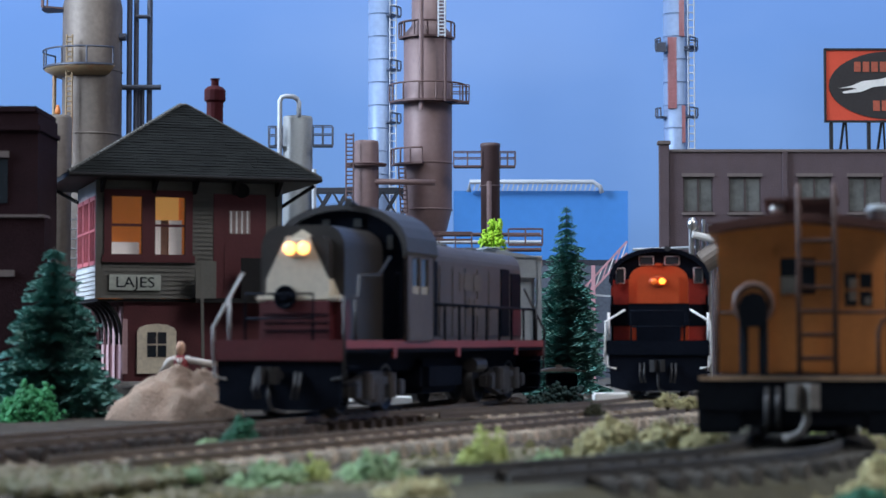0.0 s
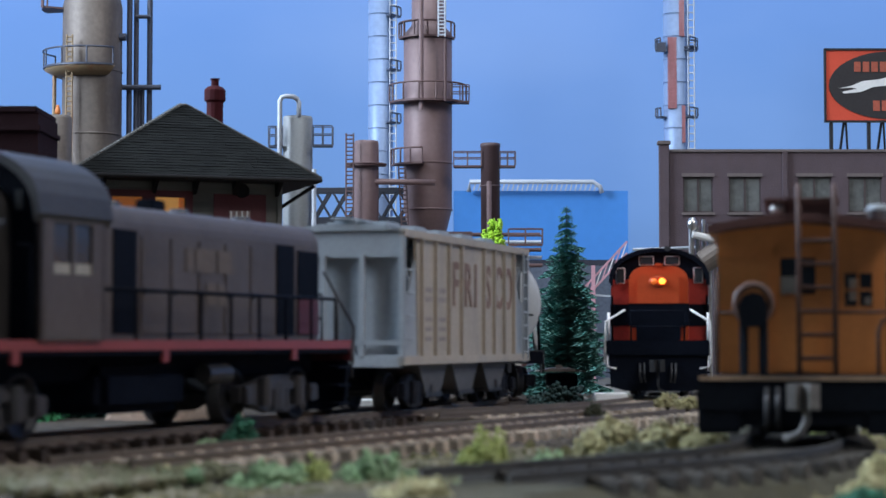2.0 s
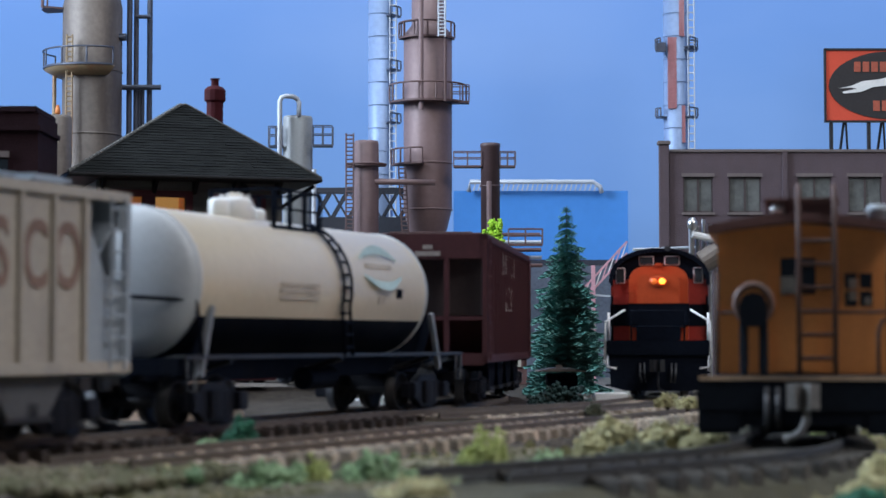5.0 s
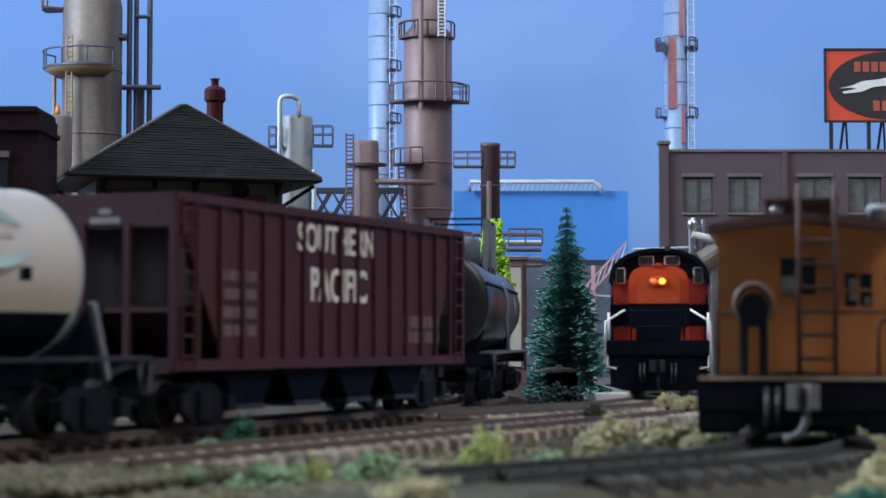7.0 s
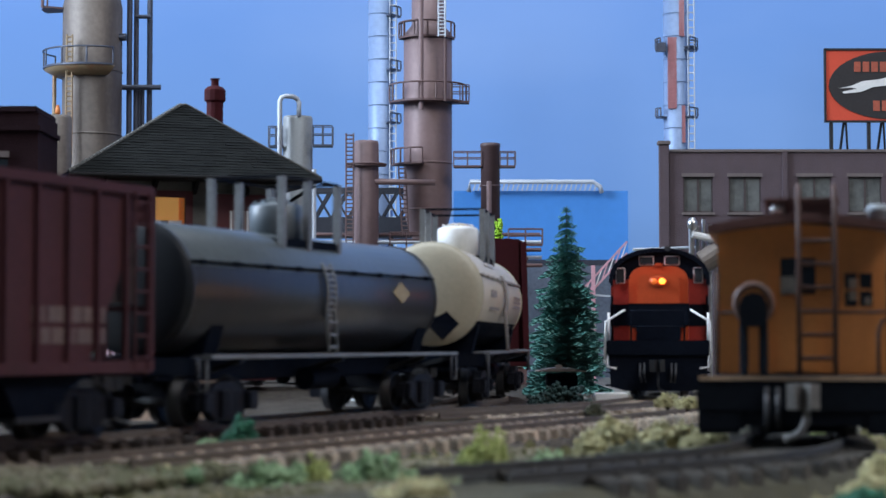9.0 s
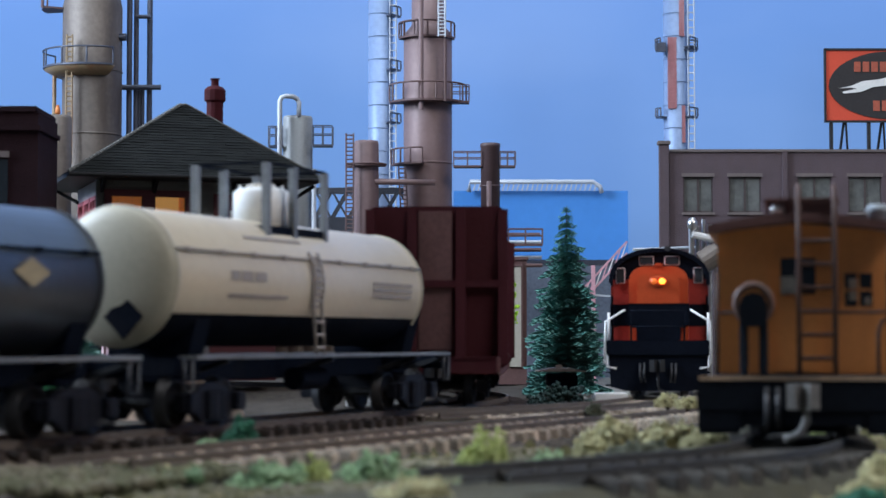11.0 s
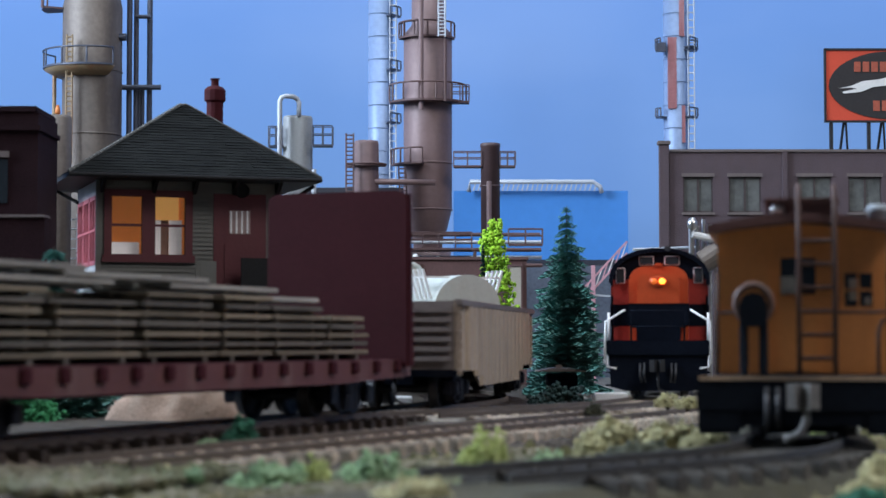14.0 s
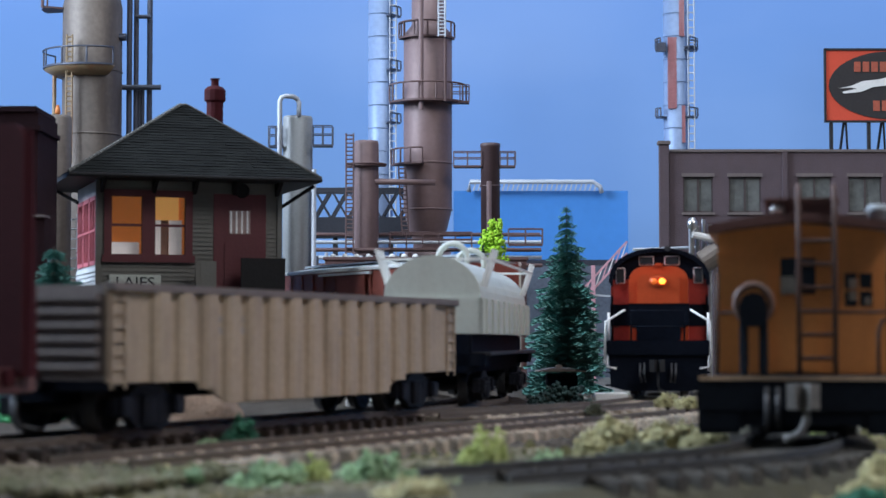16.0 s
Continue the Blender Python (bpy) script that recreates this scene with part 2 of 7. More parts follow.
def ground():
    bm = B()
    xs = np.concatenate([np.arange(-1400, -320, 90), np.arange(-320, 321, 5), np.arange(400, 1401, 100)])
    ys = np.concatenate([np.arange(-300, 230, 60), np.arange(230, 800, 5), np.arange(800, 1500, 40)])
    rows = []
    for y in ys:
        row = []
        for x in xs:
            z = -7.0 + 2.2 * noise.noise((x * 0.03, y * 0.03, 3)) + 1.0 * noise.noise((x * 0.13, y * 0.13, 7)) + 0.6 * noise.noise((x * 0.4, y * 0.4, 9))
            if y > 660 and x < 20:
                z += min((y - 660) / 60.0, 1.0) * 5.5
            row.append(bm.verts.new((x, y, min(z, -4.2) if y < 660 else z)))
        rows.append(row)
    for a, b in zip(rows[:-1], rows[1:]):
        for i in range(len(xs) - 1):
            f = bm.faces.new((a[i], a[i + 1], b[i + 1], b[i]))
            f.smooth = True
    for f in bm.faces:
        c = f.calc_center_median()
        if c.y > 575 + 45 * noise.noise((c.x * 0.02, c.y * 0.02, 5)) and c.x < 70 + 40 * noise.noise((c.x * 0.03, c.y * 0.03, 8)):
            f.material_index = 1
    ob = part("ground", bm, GROUND)
    ob.data.materials.append(CINDER)
    return tagged(ob, "brown scenic ground with scattered green turf", "ground", kind="structure")


ground()
RAIL_M = mat("weathered_rail", (0.12, 0.096, 0.076), 0.6, 0.15, vary=0.35, grain=500)
RAIL_DARK = mat("dull_grey_rail", (0.06, 0.057, 0.052), 0.6, 0.2, vary=0.3, grain=400)
BALLAST_TAN = mat("tan_ballast", (0.215, 0.178, 0.138), 0.95, spec=0.1, vary=0.5, grain=700, bump=1.0, stain=(0.1, 0.085, 0.07), stain_amt=0.6)
BALLAST_DARK = mat("dark_ballast", (0.115, 0.102, 0.09), 0.95, spec=0.1, vary=0.6, grain=700, bump=1.0, stain=(0.05, 0.045, 0.035), stain_amt=0.6)
BALLAST_TURF = mat("turfed_ballast", (0.085, 0.08, 0.058), 0.95, spec=0.1, vary=0.5, grain=500, bump=1.0, stain=(0.085, 0.078, 0.045), stain_amt=0.7)
TIE_M = mat("dark_tie", (0.045, 0.03, 0.022), 0.8, vary=0.4, grain=500, bump=0.5, obj_rand=0.4)
TIE_GREY = mat("grey_tie", (0.08, 0.07, 0.058), 0.85, vary=0.4, grain=500, bump=0.5, obj_rand=0.4)
TIE_PALE = mat("weathered_tie", (0.52, 0.45, 0.36), 0.85, vary=0.4, grain=500, bump=0.5, obj_rand=0.35)


def sweep(bm, line, u0, u1, prof, step=6.0):
    """A profile (offset across, height) carried along a line of track."""
    n = int((u1 - u0) / step)
    prev = None
    for i in range(n + 1):
        u = u0 + (u1 - u0) * i / n
        x, y = on(line, u)
        xa, ya = on(line, u + 2)
        d = Vector((xa - x, ya - y, 0)).normalized()
        s = Vector((-d.y, d.x, 0))
        ring = [bm.verts.new((x + s.x * o, y + s.y * o, z)) for o, z in prof]
        if prev:
            for k in range(len(prof)):
                bm.faces.new((prev[k], prev[(k + 1) % len(prof)], ring[(k + 1) % len(prof)], ring[k]))
        else:
            bm.faces.new(ring)
        prev = ring
    bm.faces.new(prev[::-1])
    bmesh.ops.recalc_face_normals(bm, faces=bm.faces)
    return bm


def track(name, label, line, u0, u1, top, tie0, tie1, tie_m, rail_m, bed_m=None, r0=None, r1=None):
    """Rails, roadbed and single ties; top is the height of the rail heads."""
    t = thing(name, at(0, 0, 0), label, "track", "tracks", "structure")
    if bed_m:
        bm = sweep(B(), line, u0, u1, [(-22, top - 9.5), (-16.0, top - 4.3), (-11.0, top - 2.9), (11.0, top - 2.9), (16.0, top - 4.3), (22, top - 9.5)])
        for v in bm.verts:
            v.co.z += 0.5 * noise.noise(v.co * 0.2)
        part("roadbed", bm, bed_m, t, "sloped bed of fine ballast")
    for o in (-8.6, 8.6):
        part("rail", sweep(B(), line, u0 if r0 is None else r0, u1 if r1 is None else r1, [(o - 0.8, top - 1.6), (o - 0.3, top - 1.4), (o - 0.3, top - 0.6), (o - 0.42, top - 0.45), (o - 0.36, top), (o + 0.36, top), (o + 0.42, top - 0.45), (o + 0.3, top - 0.6), (o + 0.3, top - 1.4), (o + 0.8, top - 1.6)]), rail_m, t)
    me = mesh_of("tie", box(B(), -15.2, 15.2, -1.35, 1.35, top - 4.2, top - 1.6, 0.2), tie_m)
    chair = mesh_of("tie_chairs", box(box(B(), -10.2, -7.0, -0.8, 0.8, top - 1.8, top - 1.25), 7.0, 10.2, -0.8, 0.8, top - 1.8, top - 1.25), tie_m)
    n = int((tie1 - tie0) / 6.7)
    rnd = random.Random(name)
    for i in range(n):
        u = tie0 + i * 6.7 + rnd.uniform(-0.3, 0.3)
        x, y = on(line, u)
        xa, ya = on(line, u + 2)
        o = new("tie", me)
        o.parent = t
        o.matrix_basis = at(x, y, 0, math.degrees(math.atan2(ya - y, xa - x)) - 90 + rnd.uniform(-1.5, 1.5))
        c = new("rail_chair", chair)
        c.parent = o
    return t


track("main_track", "dark-tied main track on raised tan ballast", MAIN, -560, 330, 0.0, -330, 290, TIE_M, RAIL_M, BALLAST_TAN)
track("second_track", "weathered second track with pale ties on ballast", SECOND, -400, 260, -1.3, -230, 130, TIE_PALE, RAIL_M, BALLAST_DARK, -400, 136)
track("siding_track", "dull siding track half sunk in turf", SIDING, -260, 150, 0.3, -40, 114, TIE_GREY, RAIL_DARK, BALLAST_TURF, -260, 118)
track("spur_track", "spur track leading to the orange locomotive", SPUR, -400, 168, -0.15, -60, 164, TIE_PALE, RAIL_M, BALLAST_DARK)


# broad dark bed of cinders on the far side of the main line
def yard_bed():
    bm = sweep(B(), MAIN, -330, 300, [(-100, -5.2), (-96, -3.6), (-18, -3.3), (-15, -5.2)])
    for v in bm.verts:
        v.co.z += 0.45 * noise.noise(v.co * 0.15)
    return tagged(part("yard_bed", bm, CINDER), "dark cinder bed beyond the main track", "ground", kind="structure")


yard_bed()


# ---- the train ----
WHEELS = []
WHEEL_M = mat("wheel_steel", (0.018, 0.018, 0.02), 0.5, 0.4, vary=0.3)


def wheelset_mesh(r):
    bm = B()
    for s in (-1, 1):
        lathe(bm, [(r * 0.35, s * 7.6), (r * 0.8, s * 7.7), (r * 0.86, s * 7.3), (r * 1.12, s * 7.3), (r * 1.12, s * 8.0), (r, s * 8.2), (r, s * 10.0), (r * 0.86, s * 10.1), (r * 0.8, s * 9.2), (r * 0.35, s * 9.6)], 20, "y")
    rod(bm, (0, -11, 0), (0, 11, 0), 1.1)
    for a in range(4):
        t = a * math.pi / 2
        rod(bm, (r * 0.6 * math.cos(t), 9.4, r * 0.6 * math.sin(t)), (r * 0.6 * math.cos(t), 9.8, r * 0.6 * math.sin(t)), 0.6, seg=6)
    return mesh_of("wheelset", bm, WHEEL_M)


WHEEL_SMALL = wheelset_mesh(5.2)
WHEEL_LARGE = wheelset_mesh(6.3)


def truck(parent, x, base=22.0, large=False, material=None):
    r = 6.3 if large else 5.2
    bm = B()
    h = base / 2
    box(bm, -2.6, 2.6, -9.5, 9.5, r - 0.5, r + 4.2, 0.4)
    for s in (-1, 1):
        y0, y1 = sorted((s * 11.2, s * 13.4))
        prism(bm, [(-h - 2.6, r - 1.6), (-h + 2.2, r - 1.8), (-4.2, r - 4.2), (4.2, r - 4.2), (h - 2.2, r - 1.8), (h + 2.6, r - 1.6), (h + 2.6, r + 2.0), (h - 2.5, r + 2.4), (4.0, r + 4.4), (-4.0, r + 4.4), (-h + 2.5, r + 2.4), (-h - 2.6, r + 2.0)], y0, y1, "y")
        for k in (-1, 1):
            box(bm, k * h - 2.0, k * h + 2.0, *sorted((s * 12.8, s * 15.0)), r - 1.9, r + 2.2, 0.4)
            for j in (-1.6, 0, 1.6):
                rod(bm, (k * 1.2 + j * 0.9, s * 14.0, r - 3.4), (k * 1.2 + j * 0.9, s * 14.0, r + 2.6), 0.8, seg=7)
        if large:
            box(bm, -h * 0.55, h * 0.55, *sorted((s * 13.2, s * 14.6)), r + 1.0, r + 3.2, 0.3)
            for k in (-1, 1):
                rod(bm, (k * h * 0.5, s * 14.2, r - 2.5), (k * h * 0.5, s * 14.2, r + 4.0), 1.7, seg=9)
    t = part("truck", bm, material or TRUCK_M, parent)
    t.matrix_basis = at(x, 0, 0)
    for k in (-1, 1):
        w = new("wheelset", WHEEL_LARGE if large else WHEEL_SMALL)
        w.parent = t
        w.matrix_basis = at(k * h, 0, r)
        WHEELS.append((w, k * h, r))
    return t


def coupler(parent, x, s):
    bm = B()
    box(bm, *sorted((x, x + s * 5.5)), -1.4, 1.4, 9.0, 11.4, 0.4)
    prism(bm, [(x + s * 5.0, -2.4), (x + s * 8.6, -2.6), (x + s * 9.2, -1.0), (x + s * 7.4, 0.2), (x + s * 9.0, 1.2), (x + s * 8.4, 2.6), (x + s * 5.0, 2.2)], 8.2, 12.2, "z")
    wire(bm, [(x + s * 7.0, 0.2, 8.4), (x + s * 7.0, 0.2, 4.0), (x + s * 6.2, 0.6, 2.2), (x + s * 4.6, 2.4, 1.4), (x + s * 4.4, 3.6, 1.4)], 0.45)
    return part("coupler", bm, STEEL, parent)


def ladder(parent, a, b, across, rungs, material, r=0.35, name="ladder"):
    """Two stiles from a to b and rungs between; across is the vector from one stile to the other."""
    a, b, c = Vector(a), Vector(b), Vector(across)
    bm = B()
    rod(bm, a, b, r)
    rod(bm, a + c, b + c, r)
    for i in range(rungs):
        p = a + (b - a) * ((i + 0.5) / rungs)
        rod(bm, p, p + c, r * 0.9)
    return part(name, bm, material, parent)


def bars(parent, name, material, x0, x1, z0, z1, y, n=1, gap=0.3, label=""):
    """Unreadable lettering as plain bars on a side wall."""
    bm = B()
    rnd = random.Random(x0 + z0)
    h = (z1 - z0) / n
    for i in range(n):
        x = x0
        while x < x1:
            w = min(rnd.uniform(0.7, 2.2) * h, x1 - x)
            box(bm, x, x + w * 0.85, y, y + 0.12, z0 + i * h + h * gap, z0 + (i + 1) * h)
            x += w
    return part(name, bm, material, parent, label)


# -- leading diesel road switcher: grey-brown with red pilot and cream nose wedge
GREYBROWN = mat("loco_grey", (0.08, 0.066, 0.061), 0.5, vary=0.22, stain=(0.045, 0.034, 0.028), stain_amt=0.5)
SILLRED = mat("sill_red", (0.22, 0.04, 0.042), 0.45, vary=0.2, stain=(0.12, 0.03, 0.03), stain_amt=0.4)
LETTER_FADED = mat("faded_cream_lettering", (0.115, 0.094, 0.083), 0.7, vary=0.3, grain=200)
# Darker than the sill stripe: the front's dim light is in this red.
LOCORED = mat("loco_red", (0.08, 0.012, 0.017), 0.45, vary=0.2, stain=(0.1, 0.03, 0.03), stain_amt=0.4)
LOCOBLACK = mat("loco_black", (0.006, 0.008, 0.014), 0.5, vary=0.3, spec=0.03)
CREAM = mat("loco_cream", (0.6, 0.55, 0.45), 0.45, vary=0.12, stain=(0.35, 0.3, 0.25), stain_amt=0.3)
LAMP_WARM = mat("lamp_warm", (1.0, 0.42, 0.1), 0.3, emit=5.5, vary=0, bump=0)
LAMP_AMBER = mat("lamp_amber", (1.0, 0.33, 0.03), 0.3, emit=5.0, vary=0, bump=0)
LAMP_DIM = mat("lamp_dim", (0.8, 0.16, 0.02), 0.3, emit=0.7, vary=0, bump=0)


HOPEND_CAB = mat("cab_shade_grey", (0.32, 0.3, 0.26), 0.7)


def hood_outline(w, z0, z1, r, n=6):
    """Round-shouldered hood cross-section (y, z)."""
    p = [(-w, z0)]
    for i in range(n + 1):
        t = math.pi - math.pi / 2 * i / n
        p.append((-w + r + r * math.cos(t), z1 - r + r * math.sin(t)))
    for i in range(n + 1):
        t = math.pi / 2 - math.pi / 2 * i / n
        p.append((w - r + r * math.cos(t), z1 - r + r * math.sin(t)))
    p.append((w, z0))
    return p


def road_switcher(label, half, skin, skirt, nose_low, cab_front, cab_rear, lamps, nose_wedge, pilot_mat, rail_mat, stripe=None, cabside=None, roof_m=None):
    """Hood diesel with cab; half is half its length over the end sills, x forward."""
    e = thing("diesel_locomotive", at(0, 0), label, "locomotive", "diesel locomotives")
    roof_m = roof_m or LOCOBLACK
    cabside = cabside or skin
    # frame and deck
    part("deck", box(B(), -half, half, -17, 17, 15.6, 18.6, 0.3), LOCOBLACK, e)
    for s in (-1, 1):
        part("sill_stripe", box(B(), -half, half, *sorted((s * 17.0, s * 17.4)), 16.7, 18.7), skirt if stripe else SILLRED, e, "painted edge of the walkway")
        for k in (-0.66, 0.0, 0.6):
            part("sill_bracket", box(B(), k * half - 1.1, k * half + 1.1, *sorted((s * 16.6, s * 17.3)), 14.2, 16.7), skirt if stripe else SILLRED, e)
    part("underframe", box(B(), -half + 6, half - 6, -10, 10, 10.5, 15.6, 0.5), BLACK, e)
    fx = half - (9 if stripe else 10.5)
    hw = 10.2 if stripe else 11.4
    hb = prism(B(), hood_outline(hw, 18.6, 47.6, 5.5), cab_front - 0.5, fx, "x")
    bmesh.ops.bevel(hb, geom=[ed for ed in hb.edges if all(abs(v.co.x - fx) < 0.01 for v in ed.verts) and ed.calc_length() < 60 and max(v.co.z for v in ed.verts) > 19], offset=3.0, segments=4, affect="EDGES")
    part("short_hood", hb, skin if stripe else mat("loco_hood_dark", (0.03, 0.027, 0.026), 0.4, vary=0.2, stain=(0.035, 0.03, 0.027)), e)
    rb = prism(B(), hood_outline(11.4, 18.6, 46.4, 5.0), -half + 6, cab_rear + 0.5, "x")
    part("long_hood", rb, skin, e)
    # hood doors and louvres
    n = 9
    L = (cab_rear - (-half + 6)) / n
    for i in range(n):
        x0 = -half + 6 + i * L
        for s in (-1, 1):
            if i in ((1, 8) if stripe else (1, 7)):
                bm = B()
                box(bm, x0 + 1.5, x0 + L - 1.5, *sorted((s * 11.3, s * 11.75)), 20, 41)
                part("radiator_shutter" if i == 1 else "door_recess", bm, LOCOBLACK, e)
            else:
                bm = box(B(), x0 + 0.4, x0 + L - 0.4, *sorted((s * 11.3, s * 11.75)), 20, 40, 0.15)
                if i in (2, 3, 6):
                    for k in range(5):
                        box(bm, x0 + 2, x0 + L - 2, *sorted((s * 11.7, s * 11.85)), 34 + k, 34.4 + k)
                d = part("hood_door", bm, LOCOBLACK if i == 0 and not stripe else skin, e)
                if i == 0 and not stripe:
                    part("red_panel", box(B(), x0 + 0.6, x0 + L - 0.6, *sorted((s * 11.7, s * 11.9)), 20.2, 28.5), LOCORED, d)
                part("door_latch", box(B(), x0 + L - 1.6, x0 + L - 0.8, *sorted((s * 11.7, s * 12.2)), 28, 29.4), STEEL, d)
    # cab
    cw = 17.0 if stripe else 18.2
    rise = 13.6 if stripe else 12.8
    roof = [(-cw, 41.0)] + [(-cw * math.cos(math.pi * i / 14), 41.0 + rise * math.sin(math.pi * i / 14) ** 0.8) for i in range(15)] + [(cw, 41.0)]
    z0 = 18.6
    # cab walls with window openings
    for s in (-1, 1):
        a, b = sorted((s * cw, s * (cw - 1.0)))
        m = (cab_front + cab_rear) / 2
        part("cab_side", pierced(B(), cab_rear, cab_front, z0, 42, a, b, [(cab_rear + 4.2, m - 0.5, 31, 40.5), (m + 0.5, cab_front - 4.2, 31, 40.5)]), cabside, e, "cab side with paired windows")
    ends = B()
    for x in (cab_rear, cab_front - 1.0):
        prism(ends, [(-cw, z0), (cw, z0), (cw, 40)] + [(p[0], p[1]) for p in roof[1:-1]][::-1] + [(-cw, 40)], x, x + 1.0, "x")
    part("cab_end", ends, nose_low if nose_low else LOCOBLACK, e)
    if nose_low:
        top = [(p[0] * 0.995, p[1] - 0.1) for p in roof[1:-1] if p[1] > 43.5]
        part("cab_brow", prism(B(), [(top[0][0], 43.0)] + top + [(top[-1][0], 43.0)], cab_front, cab_front + 0.2, "x"), LOCOBLACK, e, "black arch over the cab windows")
    outer = [(p[0] * 1.04, p[1] + 0.8) for p in roof]
    inner = [(p[0] * 0.97, p[1] - 0.8) for p in roof]
    part("cab_roof", prism(B(), outer + inner[::-1], cab_rear - 1.6, cab_front + 1.6, "x"), roof_m, e, "arched cab roof")
    for s in (-1, 1):
        w = B()
        m = (cab_front + cab_rear) / 2
        for x0, x1 in ((cab_rear + 4.2, m - 0.5), (m + 0.5, cab_front - 4.2)):
            box(w, x0, x1, *sorted((s * (cw - 0.8), s * (cw - 0.5))), 31, 40.5)
            part("window_shade", box(B(), x0, x1, *sorted((s * (cw - 0.5), s * (cw - 0.3))), 31, 33.0), HOPEND_CAB, e)
        part("cab_window", w, mat("cab_glass", (0.035, 0.037, 0.04), 0.12, vary=0.2), e)
    for y in (-13.6, -4.5, 4.5, 13.6):
        bm = B()
        zc, w = (50.3, 2.7) if stripe and abs(y) < 8 else (49.6, 1.5) if abs(y) < 8 else (44.4, 1.7 if stripe else 1.2)
        hz = (1.9 if stripe else 1.5) if abs(y) < 8 else (3.2 if stripe else 2.2)
        fr = box(bm, cab_front, cab_front + 0.45, y - w, y + w, zc - hz, zc + hz, 0.25)
        o = part("front_window", fr, rail_mat if stripe else LOCOBLACK, e, "cab front window with thin frame")
        part("pane", box(B(), cab_front + 0.3, cab_front + 0.6, y - w + 0.4, y + w - 0.4, zc - hz + 0.4, zc + hz - 0.4), mat("front_glass_dark", (0.03, 0.035, 0.04), 0.12, vary=0.2) if stripe else mat("front_glass", (0.06, 0.065, 0.07), 0.1, vary=0.2), o)
    # headlights
    hl = lathe(B(), [(3.2, 0.0), (3.2, 0.7), (2.9, 1.0)] if stripe else [(4.0, 0.0), (4.0, 0.7), (3.6, 1.0)], 20, "x", (fx - 0.3, 0, 41.6))
    for v in hl.verts:
        v.co.z = 41.6 + (v.co.z - 41.6) * 0.62
    h = part("headlight_plate", hl, nose_wedge or skin, e)
    for y, lm in zip((-1.9, 1.9), lamps):
        k = 0.72 if stripe else 1.0
        part("headlight", lathe(B(), [(1.55 * k, 0), (1.55 * k, 0.6), (0.8 * k, 0.95), (0.1, 1.0)], 14, "x", (fx + 0.6, y * k, 41.6)), lm, h, "round lit headlamp")
    # nose paint
    if nose_wedge:
        # the wedge is the skin of the nose between two slanting cuts
        bm = prism(B(), hood_outline(11.5, 28.0, 47.7, 5.5), cab_front + 9, fx + 0.15, "x")
        bmesh.ops.bevel(bm, geom=[ed for ed in bm.edges if all(abs(v.co.x - fx - 0.15) < 0.01 for v in ed.verts) and max(v.co.z for v in ed.verts) > 29], offset=3.0, segments=4, affect="EDGES")
        for py, pz, slope in ((3.2, 44.5, 0.5), (2.0, 45.3, 1.6)):
            for sg in (-1, 1):
                bmesh.ops.bisect_plane(bm, geom=bm.verts[:] + bm.edges[:] + bm.faces[:], plane_co=(0, sg * py, pz), plane_no=(0, sg, slope), clear_outer=True)
        part("nose_wedge", bm, nose_wedge, e, "cream wedge on the nose")
        part("nose_line", box(B(), fx - 3.4, fx + 0.3, -11.7, 11.7, 28.4, 29.9, 0.6), nose_wedge, e, "cream line under the wedge")
        part("hand_brake", lathe(B(), [(3.0, 0), (3.0, 0.5), (2.5, 0.8), (2.2, 0.3), (0.8, 0.5), (0.7, 1.2)], 20, "x", (fx + 0.6, -3.0, 29.4)), LOCOBLACK, e, "black hand brake wheel on the nose")
        nb = box(B(), fx - 6, fx + 0.25, -11.65, 11.65, 18.8, 28.6)
        bmesh.ops.bevel(nb, geom=[ed for ed in nb.edges if all(v.co.x > fx for v in ed.verts) and abs(ed.verts[0].co.z - ed.verts[1].co.z) > 1], offset=3.0, segments=4, affect="EDGES")
        part("nose_band", nb, skirt, e, "dark red lower nose")
        bm = B()
        for zz in (21.0, 23.0, 25.0):
            box(bm, fx + 0.2, fx + 0.5, -9, 9, zz, zz + 0.3)
        part("nose_grille", bm, LOCOBLACK, e)
    if stripe:
        part("nose_band", box(B(), cab_front + 1, fx + 0.25, -hw - 0.25, hw + 0.25, 24.5, 33.0, 0.2), LOCOBLACK, e, "black band round the nose")
        part("nose_line", box(B(), cab_front + 1, fx + 0.4, -hw - 0.35, hw + 0.35, 32.8, 33.1), LOCOBLACK, e)
        part("cab_band", box(B(), cab_rear - 0.2, cab_front + 0.25, -17.3, 17.3, 24.5, 33.0), LOCOBLACK, e)
        part("nose_foot", box(B(), fx - 0.5, fx + 0.5, -7.6, 7.6, 18.7, 26.0, 0.2), LOCOBLACK, e)
        part("number_lamp", box(B(), fx - 6, fx - 2, -1.5, 1.5, 47.4, 48.8, 0.4), skin, e)
    # pilot, steps and footboard
    for s, nm in ((1, "front"), (-1, "rear")):
        x = s * half
        part("end_sill", box(B(), *sorted((x, x + s * 1.6)), -17.4, 17.4, 13.6, 18.8, 0.3), pilot_mat, e, "painted end sill")
        bm = B()
        prism(bm, [(-16.5, 13.6), (16.5, 13.6), (16.0, 3.0), (11.0, 1.6), (-11.0, 1.6), (-16.0, 3.0)], *sorted((x - s * 0.6, x + s * 0.8)), "x")
        part("pilot", bm, LOCOBLACK, e, "black pilot plate")
        for yy in (-15.5, 15.5):
            for k in range(3):
                part("step", box(B(), *sorted((x - s * 7.0, x - s * 0.6)), yy - 2.2, yy + 2.2, 3.2 + k * 4.4, 3.7 + k * 4.4), LOCOBLACK, e)
